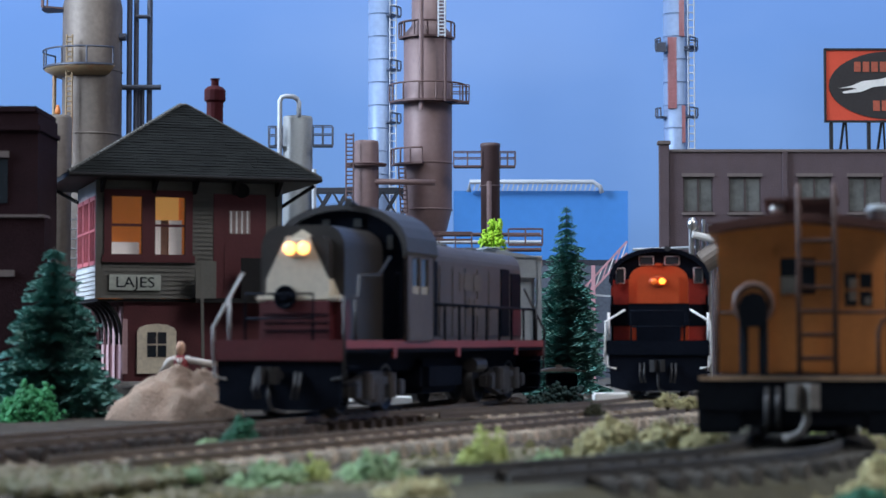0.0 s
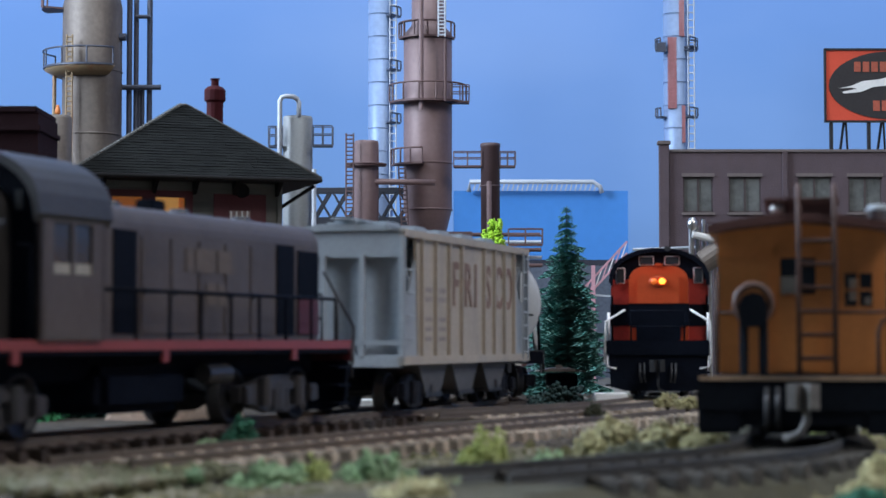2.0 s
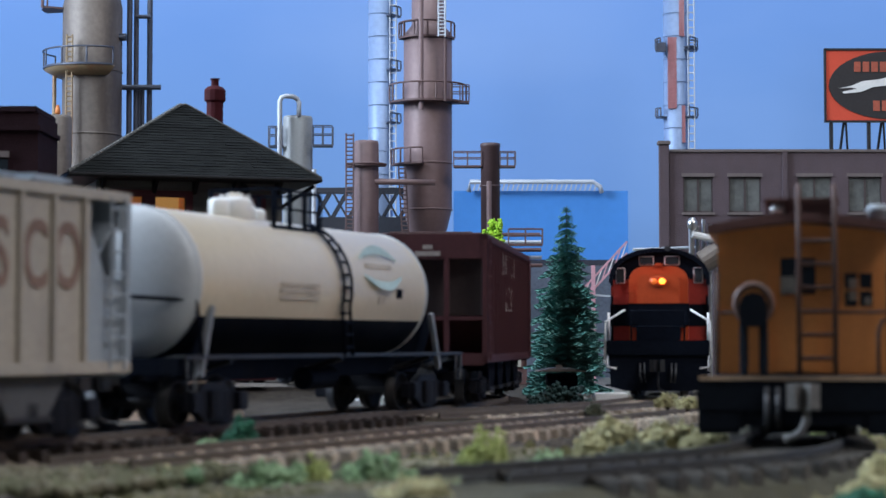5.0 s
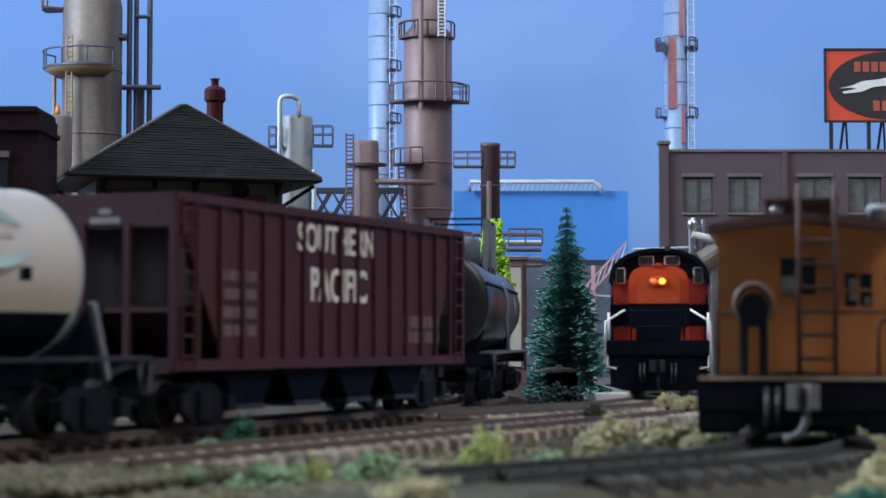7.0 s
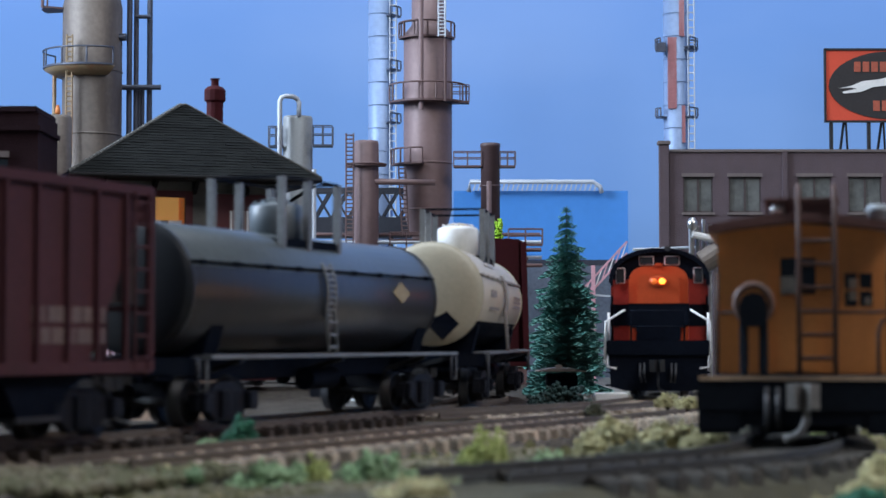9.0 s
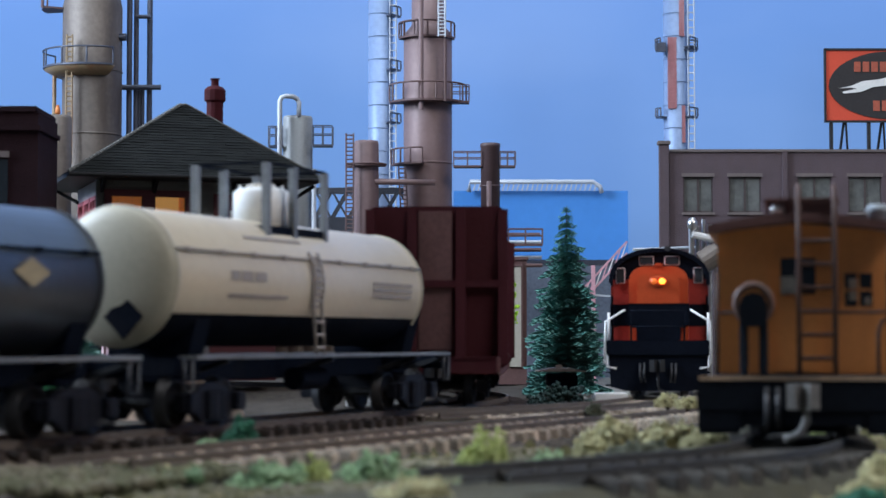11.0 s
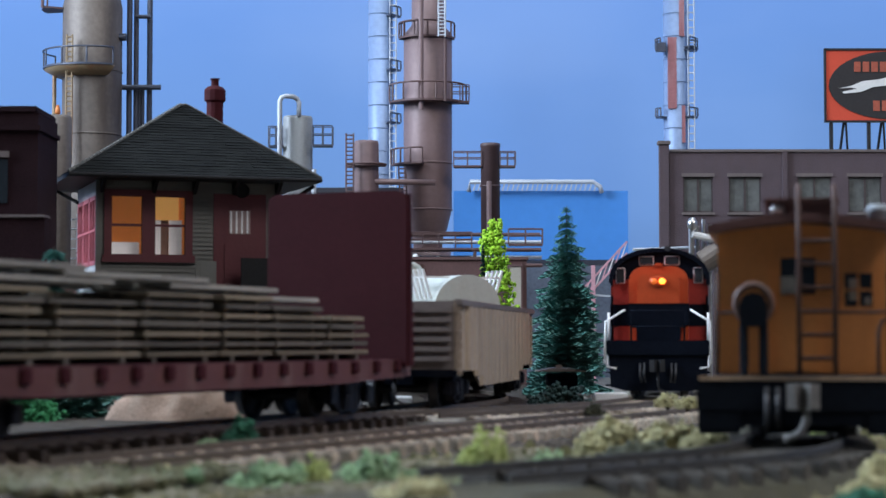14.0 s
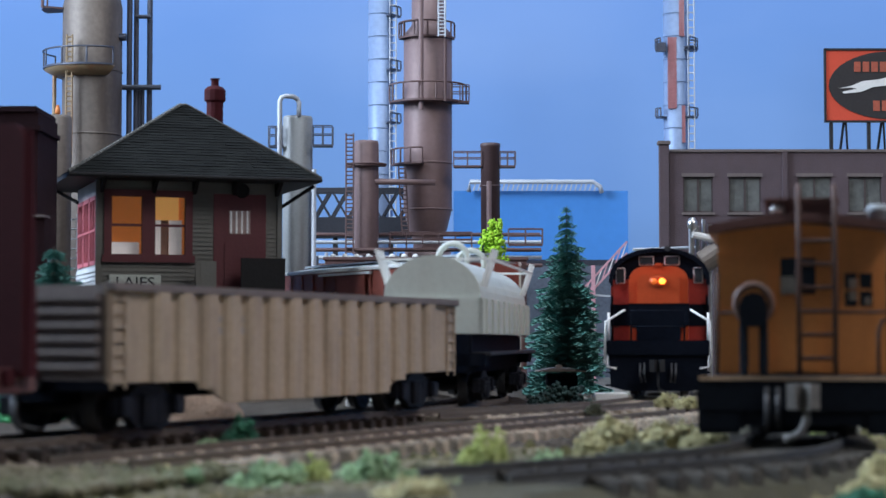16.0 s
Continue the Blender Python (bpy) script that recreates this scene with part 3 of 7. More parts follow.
        for yy in (-1, 1):
            bm = B()
            wire(bm, [(x + s * 1.0, 17.2, 9.0), (x + s * 1.0, 17.2, 29.0), (x - s * 8.0, 17.2, 29.0), (x - s * 9.0, 17.2, 34.5), (x - s * 22.0, 17.2, 35.0), (x - s * 30.0, 17.2, 40.0)] if yy > 0 and s > 0 and not stripe else [(x + s * 1.4, yy * 17.2, 13.0), (x + s * 1.4, yy * 17.4, 22.0), (x - s * 5.0, yy * 12.4, 35.4)] if not stripe else [(x + s * 1.4, yy * 18.0, 11.0), (x + s * 1.4, yy * 17.6, 26.0), (x + s * 0.6, yy * 11.0, 30.5)], 0.4)
            wire(bm, [(x - s * 7, yy * 17.0, 18.6), (x - s * 7, yy * 17.0, 29.5)], 0.45)
            wire(bm, [(x + s * 0.8, yy * 17.2, 18.6), (x + s * 0.8, yy * 17.2, 9.8), (x + s * 0.8, yy * 14.0, 9.2)], 0.4)
            part("step_handrail", bm, rail_mat if stripe else mat("handrail_dull_grey", (0.3, 0.3, 0.31), 0.45, vary=0.2) if yy < 0 else STEEL, e, "bent wire handrail at the steps")
        bm = B()
        wire(bm, [(x + s * 0.8, -9, 18.6), (x + s * 0.8, -9, 30), (x + s * 0.8, 9, 30), (x + s * 0.8, 9, 18.6)], 0.35)
        wire(bm, [(x + s * 0.8, -9, 24), (x + s * 0.8, 9, 24)], 0.3)
        part("end_handrail", bm, LOCOBLACK, e)
        bm = B()
        for yy in (-6, -4.6, 4.6, 6):
            wire(bm, [(x + s * 1, yy, 11), (x + s * 2.6, yy, 7), (x + s * 2.4, yy * 0.9, 4.4)], 0.4)
        part("air_hose", bm, STEEL, e)
        coupler(e, x, s)
    # side handrails
    for s in (-1, 1):
        bm = B()
        a, b = -half + 7, cab_rear - 1
        wire(bm, [(a, s * 16.6, 28.6), (b, s * 16.6, 28.6)], 0.42)
        for i in range(9):
            xx = a + (b - a) * i / 8
            rod(bm, (xx, s * 16.6, 18.6), (xx, s * 16.6, 28.6), 0.38)
        wire(bm, [(cab_front + 1, s * 16.6, 18.6), (cab_front + 1, s * 16.6, 36), (cab_front + 5, s * 16.6, 36)], 0.4)
        part("side_handrail", bm, LOCOBLACK, e)
        part("battery_box", box(B(), cab_rear + 1, cab_front - 1, *sorted((s * 12.0, s * (cw + 0.1))), 18.6, 26.5, 0.4), cabside, e)
    # roof and tank details
    for xx in (-half + 24, -half + 52, -half + 80):
        part("roof_fan", lathe(B(), [(2.6, 45.6), (2.6, 47.2), (1.8, 48.0)], 14, "z", (xx, 0, 0)), STEEL, e)
    part("exhaust_stack", box(B(), -4 - 20, 2 - 20, -2.2, 2.2, 46, 49.2, 0.4), LOCOBLACK, e)
    part("horn", rod(B(), (cab_front - 3, 3, 54.5), (cab_front + 3.5, 3, 54.9), 0.5, 1.2), STEEL, e)
    ft = box(B(), -14, 18, -14.0, 14.0, 4.0, 13.5, 2.0)
    part("fuel_tank", ft, BLACK, e)
    bm = B()
    for s in (-1, 1):
        rod(bm, (-30, s * 14, 11.5), (-20, s * 14, 11.5), 2.2, seg=12)
    part("air_reservoir", bm, STEEL, e)
    grime = None if stripe else mat("truck_grime", (0.032, 0.031, 0.034), 0.5, vary=0.4, stain=(0.02, 0.018, 0.018))
    truck(e, half - 30, 31, True, grime)
    truck(e, -half + 30, 31, True, grime)
    return e


# Cab roof greyer than black: light on its side is in the colour.
lead = road_switcher("grey-brown diesel switcher with red pilot and lit headlamps", 85, GREYBROWN, LOCORED, None, 45, 24, (LAMP_WARM, LAMP_WARM), CREAM, LOCORED, STEEL, roof_m=mat("loco_roof_lit_grey", (0.042, 0.041, 0.044), 0.5, vary=0.25))
bars(lead, "side_lettering", LETTER_FADED, -36, -16, 33.0, 38.4, 11.9, 1, 0.05)
bars(lead, "side_lettering", LETTER_FADED, -33, -24, 26.0, 31.0, 11.9, 1, 0.05)
CARS.append((lead, 59.0, 170.0, 33.0))

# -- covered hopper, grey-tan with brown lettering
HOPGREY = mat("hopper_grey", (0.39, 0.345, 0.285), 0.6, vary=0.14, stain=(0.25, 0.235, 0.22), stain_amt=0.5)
# Bluer than the sides: the cooler light on the ends is in the colour.
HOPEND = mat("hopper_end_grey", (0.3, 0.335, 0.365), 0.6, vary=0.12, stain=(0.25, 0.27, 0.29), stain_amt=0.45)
# Bay colour holds the shade low under the car, hence the dark grey.
BAY_GREY = mat("bay_shade_grey", (0.08, 0.08, 0.082), 0.7, vary=0.3, stain=(0.06, 0.058, 0.058), stain_amt=0.6)
LETTER_BROWN = mat("letter_brown", (0.2, 0.125, 0.09), 0.6, vary=0.25)
LETTER_GREY = mat("letter_grey", (0.3, 0.27, 0.25), 0.7)


def hopper_car(label, half, top, skin, end_skin, ribs, roofed, slope_in=18.0, bays=3):
    e = thing("hopper_car", at(0, 0), label, "freight car", "freight cars of the train")
    w = 16.4
    for s in (-1, 1):
        # side wall: full panel between the slope sheets, triangular toward the ends
        bm = B()
        prism(bm, [(-half + 12.5, top), (half - 12.5, top), (half - 14.0, 14.0), (-half + 14.0, 14.0)] if roofed else [(-half + 1, top), (half - 1, top), (half - 4, top - 6), (half - slope_in, 14.0), (-half + slope_in, 14.0), (-half + 4, top - 6)], *sorted((s * w, s * (w - 0.9))), "y")
        part("side_wall", bm, skin, e)
        # the roofed car has one wide middle panel that carries two letters
        rib_x = (43.0, 31.6, 19.9, 8.6, -12.6, -23.2, -33.6, -43.6) if roofed else [-half + slope_in * 0.45 + (2 * half - slope_in * 0.9) * i / (ribs - 1) for i in range(ribs)]
        for x in rib_x:
            part("rib", box(B(), x - 0.65, x + 0.65, *sorted((s * (w - 0.1), s * (w + 1.0))), 14.0, top, 0.2), skin, e)
        part("top_chord", box(B(), -half, half, *sorted((s * (w - 0.6), s * (w + 1.1))), top - 1.8, top + 0.3, 0.2), skin, e)
        part("side_sill", box(B(), -half, half, *sorted((s * (w - 1.0), s * (w + 1.1))), 12.2, 14.6, 0.2), skin, e)
        for k in (-1, 1):
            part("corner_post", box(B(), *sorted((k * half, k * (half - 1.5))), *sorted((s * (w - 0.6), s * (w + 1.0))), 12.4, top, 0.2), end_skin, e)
            if roofed:
                # blank corner sheet below the open slot
                part("corner_sheet", prism(B(), [(k * (half - 1.2), 14.0), (k * (half - 1.2), 30.0), (k * (half - 7.5), 31.5), (k * (half - 12.4), 40.0), (k * (half - 14.0), 14.0)], *sorted((s * (w - 0.3), s * (w - 0.9))), "y"), end_skin, e)
            if roofed and k > 0:
                for zz in (19.0, 25.0, 31.0, 37.0):
                    part("grab_iron", wire(B(), [(half - 2.0, s * (w - 0.4), zz), (half - 2.0, s * (w + 1.1), zz), (half - 7.2, s * (w + 1.1), zz), (half - 7.2, s * (w - 0.4), zz)], 0.28), end_skin, e)
            else:
                ladder(e, (k * (half - 2.6), s * (w + 1.2), 13), (k * (half - 2.6), s * (w + 1.2), top - 1), (-k * 5.0, 0, 0), 8, end_skin, 0.3)
    for k in (-1, 1):
        bm = B()
        prism(bm, [(k * (half - 3.0), top - 5), (k * (half - 3.0), top - 6), (k * (half - slope_in - 12), 12.0), (k * (half - slope_in - 13), 13.0)], -w + 1, w - 1, "y")
        box(bm, *sorted((k * (half - 0.6), k * (half - 3.4))), -w, w, top - 7, top + 0.2)
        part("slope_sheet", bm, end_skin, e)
        bm = B()
        for y in (-5.5, 5.5):
            box(bm, *sorted((k * half, k * (half - 1.4))), y - 0.7, y + 0.7, 14, top - 6)
        zb = 17.5 if roofed else 24.5
        box(bm, *sorted((k * half, k * (half - 1.2))), -w, w, zb, zb + 1.1)
        part("end_post", bm, end_skin, e)
        part("end_sill", box(B(), *sorted((k * half, k * (half - 2.4))), -w, w, 11.5, 15.0, 0.3), end_skin, e)
        if roofed:
            part("end_panel", box(B(), *sorted((k * (half - 2.6), k * (half - 3.2))), -w + 1, w - 1, 15.0, top - 6.8), end_skin, e)
        coupler(e, k * half, k)
        truck(e, k * (half - 19), 20)
    part("centre_sill", box(B(), -half, half, -3, 3, 9.0, 13.0, 0.3), BLACK, e)
    n = bays
    for i in range(n):
        x = (i - (n - 1) / 2) * (2 * (half - slope_in) / n)
        d = (half - slope_in) / n
        for s in (-1, 1):
            bm = prism(B(), [(x - d * 0.95, 14.0), (x + d * 0.95, 14.0), (x + d * 0.42, 4.2), (x - d * 0.42, 4.2)], *sorted((s * 2.5, s * 15.0)), "y")
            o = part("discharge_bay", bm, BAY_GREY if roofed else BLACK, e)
            part("outlet_gate", box(B(), x - d * 0.5, x + d * 0.5, *sorted((s * 3, s * 15.4)), 3.4, 4.6, 0.2), STEEL, o)
    if roofed:
        bm = prism(B(), [(-w - 0.6, top), (w + 0.6, top), (w * 0.4, top + 1.8), (-w * 0.4, top + 1.8)], -half, half, "x")
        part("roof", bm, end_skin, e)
        for y in (-6.5, 0, 6.5):
            bm = B()
            if y == 0:
                for j in range(5):
                    box(bm, -half - 1, half + 1, -2.6 + j * 1.1, -1.9 + j * 1.1, top + 3.0, top + 3.5)
                for j in range(13):
                    box(bm, -half + 3 + j * (2 * half - 6) / 12 - 0.4, -half + 3 + j * (2 * half - 6) / 12 + 0.4, -3, 3, top + 1.8, top + 3.1)
                part("running_board", bm, end_skin, e)
            else:
                for j in range(5):
                    x = -half + 16 + j * (2 * half - 32) / 4
                    part("roof_hatch", box(B(), x - 5.5, x + 5.5, y - 2.8, y + 2.8, top + 1.0, top + 3.0, 0.7), end_skin, e)
    else:
        part("coal_load", box(B(), -half + 4, half - 4, -w + 1.2, w - 1.2, 26, top - 7), mat("dark_inside", (0.03, 0.02, 0.02), 0.9), e)
    return e


hop = hopper_car("weathered grey covered hopper with brown lettering", 59, 47.4, HOPGREY, HOPEND, 9, True, 16)
for ch, lx in (("F", 13.6), ("R", 2.0), ("I", -5.2), ("S", -17.6), ("C", -28.2), ("O", -38.3)):
    words("letter", ch, 12.5, LETTER_BROWN, hop, pose(lx * MM, 0.0166, 0.0338, 90, 0, 180), 0.1, 0.64 if ch in "SCO" else 0.74, 0.26)
for x0 in (22, 33.5):
    bars(hop, "small_lettering", LETTER_GREY, x0, x0 + 7, 28, 33, 16.4, 2, 0.45)
    bars(hop, "small_lettering", LETTER_GREY, x0, x0 + 7, 17, 25, 16.4, 3, 0.55)
CARS.append((hop, -139.0, 118.0, 19.0))


# -- tank cars
TANKBEIGE = mat("tank_beige", (0.53, 0.465, 0.355), 0.35, vary=0.07, grain=160, stain=(0.45, 0.38, 0.28), stain_amt=0.25)
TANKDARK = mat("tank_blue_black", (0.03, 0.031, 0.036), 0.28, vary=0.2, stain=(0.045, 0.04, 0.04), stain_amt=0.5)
BOARD_PALE = mat("walkway_grey", (0.2, 0.21, 0.22), 0.5, 0.2, vary=0.3, stain=(0.08, 0.08, 0.085), stain_amt=0.4)
TANKPALE = mat("tank_end_grey", (0.46, 0.48, 0.49), 0.45, vary=0.08)


def tank_shell(bm, r, zc, x0, x1, head, part_of="all", seg=40):
    """Round barrel with dished heads; part_of keeps the upper or lower piece of it."""
    prof = []
    n = 7
    for i in range(n + 1):
        t = math.pi / 2 * i / n
        prof.append((r * math.sin(t), x0 - head * math.cos(t)))
    for i in range(n + 1):
        t = math.pi / 2 * (n - i) / n
        prof.append((r * math.sin(t), x1 + head * math.cos(t)))
    return lathe(bm, prof, seg, "x", (0, 0, zc))


def split_shell(r, zc, x0, x1, head, cut, keep_top):
    bm = tank_shell(B(), r, zc, x0, x1, head)
    g = bm.verts[:] + bm.edges[:] + bm.faces[:]
    bmesh.ops.bisect_plane(bm, geom=g, plane_co=(0, 0, cut), plane_no=(0, 0, 1), clear_inner=keep_top, clear_outer=not keep_top)
    return bm


def tank_car(label, half, r, zc, top_m, low_m, head_m, cut, dome_m, dome_r, dome_h, platform, boards, name_bars, head=4.5, dome_x=0.0, rear_in=8.0, front_in=8.0, off=0.0):
    e = thing("tank_car", at(0, 0), label, "tank car", "freight cars of the train")
    x0, x1 = -half + rear_in, half - front_in
    ladder_x, dome_at, dome_x = dome_x, dome_x + off, dome_x + off * 0.4
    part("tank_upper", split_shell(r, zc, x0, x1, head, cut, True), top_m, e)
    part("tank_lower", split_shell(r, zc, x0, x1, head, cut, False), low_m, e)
    for k, x in ((1, x1), (-1, x0)):
        bm = tank_shell(B(), r * 1.004, zc, -0.1, 0.1, head + 0.25)
        g = bm.verts[:] + bm.edges[:] + bm.faces[:]
        bmesh.ops.bisect_plane(bm, geom=g, plane_co=(k * 0.05, 0, 0), plane_no=(k, 0, 0), clear_inner=True)
        for v in bm.verts:
            v.co.x += x
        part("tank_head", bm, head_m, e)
        part("head_rim", lathe(B(), [(r - 0.3, -0.5), (r + 0.28, -0.5), (r + 0.28, 0.5), (r - 0.3, 0.5)], 40, "x", (x, 0, zc)), head_m, e)
    # rivet belt along the shell
    bm = B()
    zb = zc + r * 0.38
    yb = math.sqrt(r * r - (zb - zc) ** 2)
    for s in (-1, 1):
        wire(bm, [(x0, s * (yb + 0.5), zb), (x1, s * (yb + 0.5), zb)], 0.35)
        for i in range(9):
            xx = x0 + 5 + (x1 - x0 - 10) * i / 8
            box(bm, xx - 0.9, xx + 0.9, *sorted((s * (yb - 0.6), s * (yb + 0.9))), zb - 0.5, zb + 0.5)
    if boards == "black":
        bm.free()
    else:
        part("hand_rail", bm, BLACK if low_m is TANKDARK else LETTER_GREY, e, "rail along the tank on small brackets")
    # dome
    d = part("dome", lathe(B(), [(dome_r, zc + r - 2.2), (dome_r, zc + r + dome_h - 1.4), (dome_r * 0.9, zc + r + dome_h - 0.6), (dome_r * 0.55, zc + r + dome_h), (dome_r * 0.5, zc + r + dome_h + 0.1)], 22, "z", (dome_at, 0, 0)), dome_m, e)
    part("hatch", lathe(B(), [(dome_r * 0.55, 0), (dome_r * 0.55, 0.7), (dome_r * 0.3, 1.1)], 14, "z", (dome_at, 0, zc + r + dome_h - 0.2)), top_m, d)
    for a in range(6):
        t = a * math.pi / 3
        part("bolt", rod(B(), (dome_at + dome_r * 0.75 * math.cos(t), dome_r * 0.75 * math.sin(t), zc + r + dome_h - 0.8), (dome_at + dome_r * 0.75 * math.cos(t), dome_r * 0.75 * math.sin(t), zc + r + dome_h + 0.5), 0.45, seg=6), dome_m, d)
    if platform:
        ph, pl, pw = platform
        zt = zc + r - 2.0
        bm = box(B(), dome_x - pl, dome_x + pl, -pw, pw, zt - 0.4, zt + 0.4)
        o = part("dome_platform", bm, BLACK, e, "black walkway round the dome")
        for s in (-1, 1):
            for xx in (-pl, -pl * 0.33, pl * 0.33, pl) if boards == "black" else (-pl, pl * 0.1, pl):
                part("rail_post", bar(B(), (dome_x + xx, s * pw, zt - 2.5), (dome_x + xx, s * pw, zt + ph), 0.9 if boards == "black" else 1.7), BOARD_PALE if boards == "pale" else BLACK, o)
            part("rail", bar(B(), (dome_x - pl, s * pw, zt + ph), (dome_x + pl, s * pw, zt + ph), 0.6), BLACK, o)
            if boards == "black":
                part("rail", bar(B(), (dome_x - pl, s * pw, zt + ph * 0.5), (dome_x + pl, s * pw, zt + ph * 0.5), 0.5), BLACK, o)
            part("platform_apron", prism(B(), [(dome_x - pl, zt), (dome_x + pl, zt), (dome_x + pl * 0.8, zt - 4.5), (dome_x - pl * 0.8, zt - 4.5)], *sorted((s * (pw + 0.2), s * (pw - 0.4))), "y"), BLACK, o)
        for xx in (-pl, pl):
            part("rail", bar(B(), (dome_x + xx, -pw, zt + ph), (dome_x + xx, pw, zt + ph), 0.6), BLACK, o)
    # ladders over the shell
    top_a = 70 if boards == "black" else 28
    for s in (-1, 1):
        bm = B()
        for xx in (ladder_x - 2.2, ladder_x + 2.2):
            pts = []
            for i in range(9):
                t = radians(top_a - (top_a + 15) * i / 8)
                pts.append((xx, s * (r + 0.9) * math.cos(t), zc + (r + 0.9) * math.sin(t)))
            pts.append((xx, s * (r + 1.2), 15))
            wire(bm, pts, 0.4)
        lm = BLACK if boards == "black" else (BOARD_PALE if low_m is TANKDARK else LETTER_GREY)
        lad = part("ladder", bm, lm, e)
        for i in range(9):
            t = radians(top_a - 5 - (top_a + 15) * i / 8)
            yy, zz = s * (r + 0.9) * math.cos(t), zc + (r + 0.9) * math.sin(t)
            part("rung", rod(B(), (ladder_x - 2.2, yy, zz), (ladder_x + 2.2, yy, zz), 0.35), lm, lad)
        for z in (17, 20, 23):
            part("rung", rod(B(), (ladder_x - 2.2, s * (r + 1.1), z), (ladder_x + 2.2, s * (r + 1.1), z), 0.35), lm, lad)
    # underframe
    part("centre_sill", box(B(), -half, half, -4, 4, 9.5, 14.5, 0.4), BLACK, e)
    for s in (-1, 1):
        part("running_board", box(B(), -half + 1, half - (1 if boards == "black" else 7), *sorted((s * 11.5, s * 16.5)), 14.6, 15.5, 0.2), STEEL if boards == "black" else BOARD_PALE, e, "narrow walkway along the frame")
        for xx in (-half + 3, -half + 22, 0, half - 22, half - 3):
            part("board_bracket", bar(B(), (xx, s * 4, 11), (xx, s * 15.5, 14.4), 1.2), STEEL, e)
        for k in (-1, 1):
            bm = wire(B(), [(k * (half - 2), s * 16.2, 14.6), (k * (half - 2), s * 16.2, 8.0), (k * (half - 5.5), s * 16.2, 8.0), (k * (half - 5.5), s * 16.2, 14.6)], 0.4)
            part("stirrup_step", bm, STEEL, e)
    for k in (-1, 1):
        part("saddle", prism(B(), [(-13, zc - r * 0.35), (-9, 11), (9, 11), (13, zc - r * 0.35), (8, zc - r * 0.8), (-8, zc - r * 0.8)], *sorted((k * (half - 20), k * (half - 14))), "x"), BLACK, e)
        part("end_beam", box(B(), *sorted((k * half, k * (half - 2.2))), -15.5, 15.5, 11.0, 15.0, 0.3), BLACK, e)
        truck(e, k * (half - 19), 20)
        coupler(e, k * half, k)
    bm = B()
    rod(bm, (-6, 9, 9.5), (8, 9, 9.5), 2.8, seg=14)
    part("brake_cylinder", bm, BLACK, e)
    for (bx0, bx1, bz0, bz1, bn, bmat) in name_bars:
        zz = (bz0 + bz1) / 2
        y = math.sqrt(max(r * r - (zz - zc) ** 2, 1))
        tilt = math.degrees(math.asin(max(-0.9, min(0.9, (zz - zc) / r))))
        o = bars(e, "small_lettering", bmat, bx0, bx1, -(bz1 - bz0) / 2, (bz1 - bz0) / 2, 0.12, bn, 0.4)
        o.matrix_basis = at(0, y, zz, 0, tilt)
    return e


TEAL = mat("emblem_teal", (0.36, 0.46, 0.43), 0.5)
LETTER_FAINT = mat("letter_faint", (0.42, 0.37, 0.3), 0.6)
tk1 = tank_car("beige tank car with black belly and teal emblem", 77, 16.4, 31.2, TANKBEIGE, BLACK, TANKPALE, 23.8, WHITE, 4.2, 5.0, (9.0, 12.0, 8.5), "black", [(14, 34, 27.5, 32, 3, LETTER_FAINT), (-24, -19, 26.5, 30, 1, LETTER_FAINT), (-34, -30, 28, 32, 1, BLACK), (-30, -14, 36.2, 38.2, 1, LETTER_FAINT)], 4.2, 0.0, 27.0, 7.0, 26.0)
bm = B()
for sgn in (1, -1):
    outl = [(x * 11.0, sgn * (2.6 + 3.6 * (1 - x * x))) for x in np.linspace(-1, 1, 13)] + [(x * 11.0, sgn * (2.0 + 1.8 * (1 - x * x))) for x in np.linspace(1, -1, 13)]
    prism(bm, outl, 0.0, 0.15, "z")
em = part("emblem", bm, TEAL, tk1, "teal crescent emblem")
em.matrix_basis = Matrix.Translation((-0.0225, 0.0156, 0.0372)) @ pose(0, 0, 0, 90 - 20, 0, 180)
for px, pr, pz in ((33.5, 2.4, 4.0), (19.5, 2.0, 3.2), (14.0, 1.6, 2.6)):
    part("valve_cover", lathe(B(), [(pr, 46.0), (pr, 47.0 + pz), (pr * 0.8, 47.6 + pz), (pr * 0.3, 47.9 + pz)], 14, "z", (px, 0, 0)), WHITE, tk1)
for k in (-1, 1):
    for sg in (-1, 1):
        xa = 64.0 if k > 0 else -55.0
        part("bolster_post", bar(B(), (xa, sg * 15.6, 26.0), (xa + k * 5.0, sg * 15.8, 11.0), 1.3), BOARD_PALE, tk1, "pale slanting bolster post")
part("head_rail", wire(B(), [(70.6, -15.0, 24.0), (75.4, -9.0, 27.5), (75.8, 0, 28.0), (75.4, 9.0, 27.5), (70.2, 15.6, 27.0), (69.0, 16.4, 15.5)], 0.5), BLACK, tk1, "black grab rail round the tank head")
CARS.append((tk1, -278.0, 154.0, 22.0))

HOP_RED = mat("hopper_oxide", (0.062, 0.021, 0.025), 0.65, vary=0.2, stain=(0.045, 0.02, 0.018), stain_amt=0.5, spec=0.25)
LETTER_WHITE = mat("letter_white", (0.72, 0.69, 0.62), 0.6, vary=0.15)
sp = hopper_car("oxide-red ribbed open hopper with white lettering", 78.5, 49.2, HOP_RED, HOP_RED, 15, False, 22, 4)
words("lettering", "SOUTHERN", 6.6, LETTER_WHITE, sp, pose(0.001, 0.0166, 0.0425, 90, 0, 180), 0.1, 0.88, 0.18)
words("lettering", "PACIFIC", 7.9, LETTER_WHITE, sp, pose(0.0, 0.0166, 0.0315, 90, 0, 180), 0.1, 0.8, 0.22)
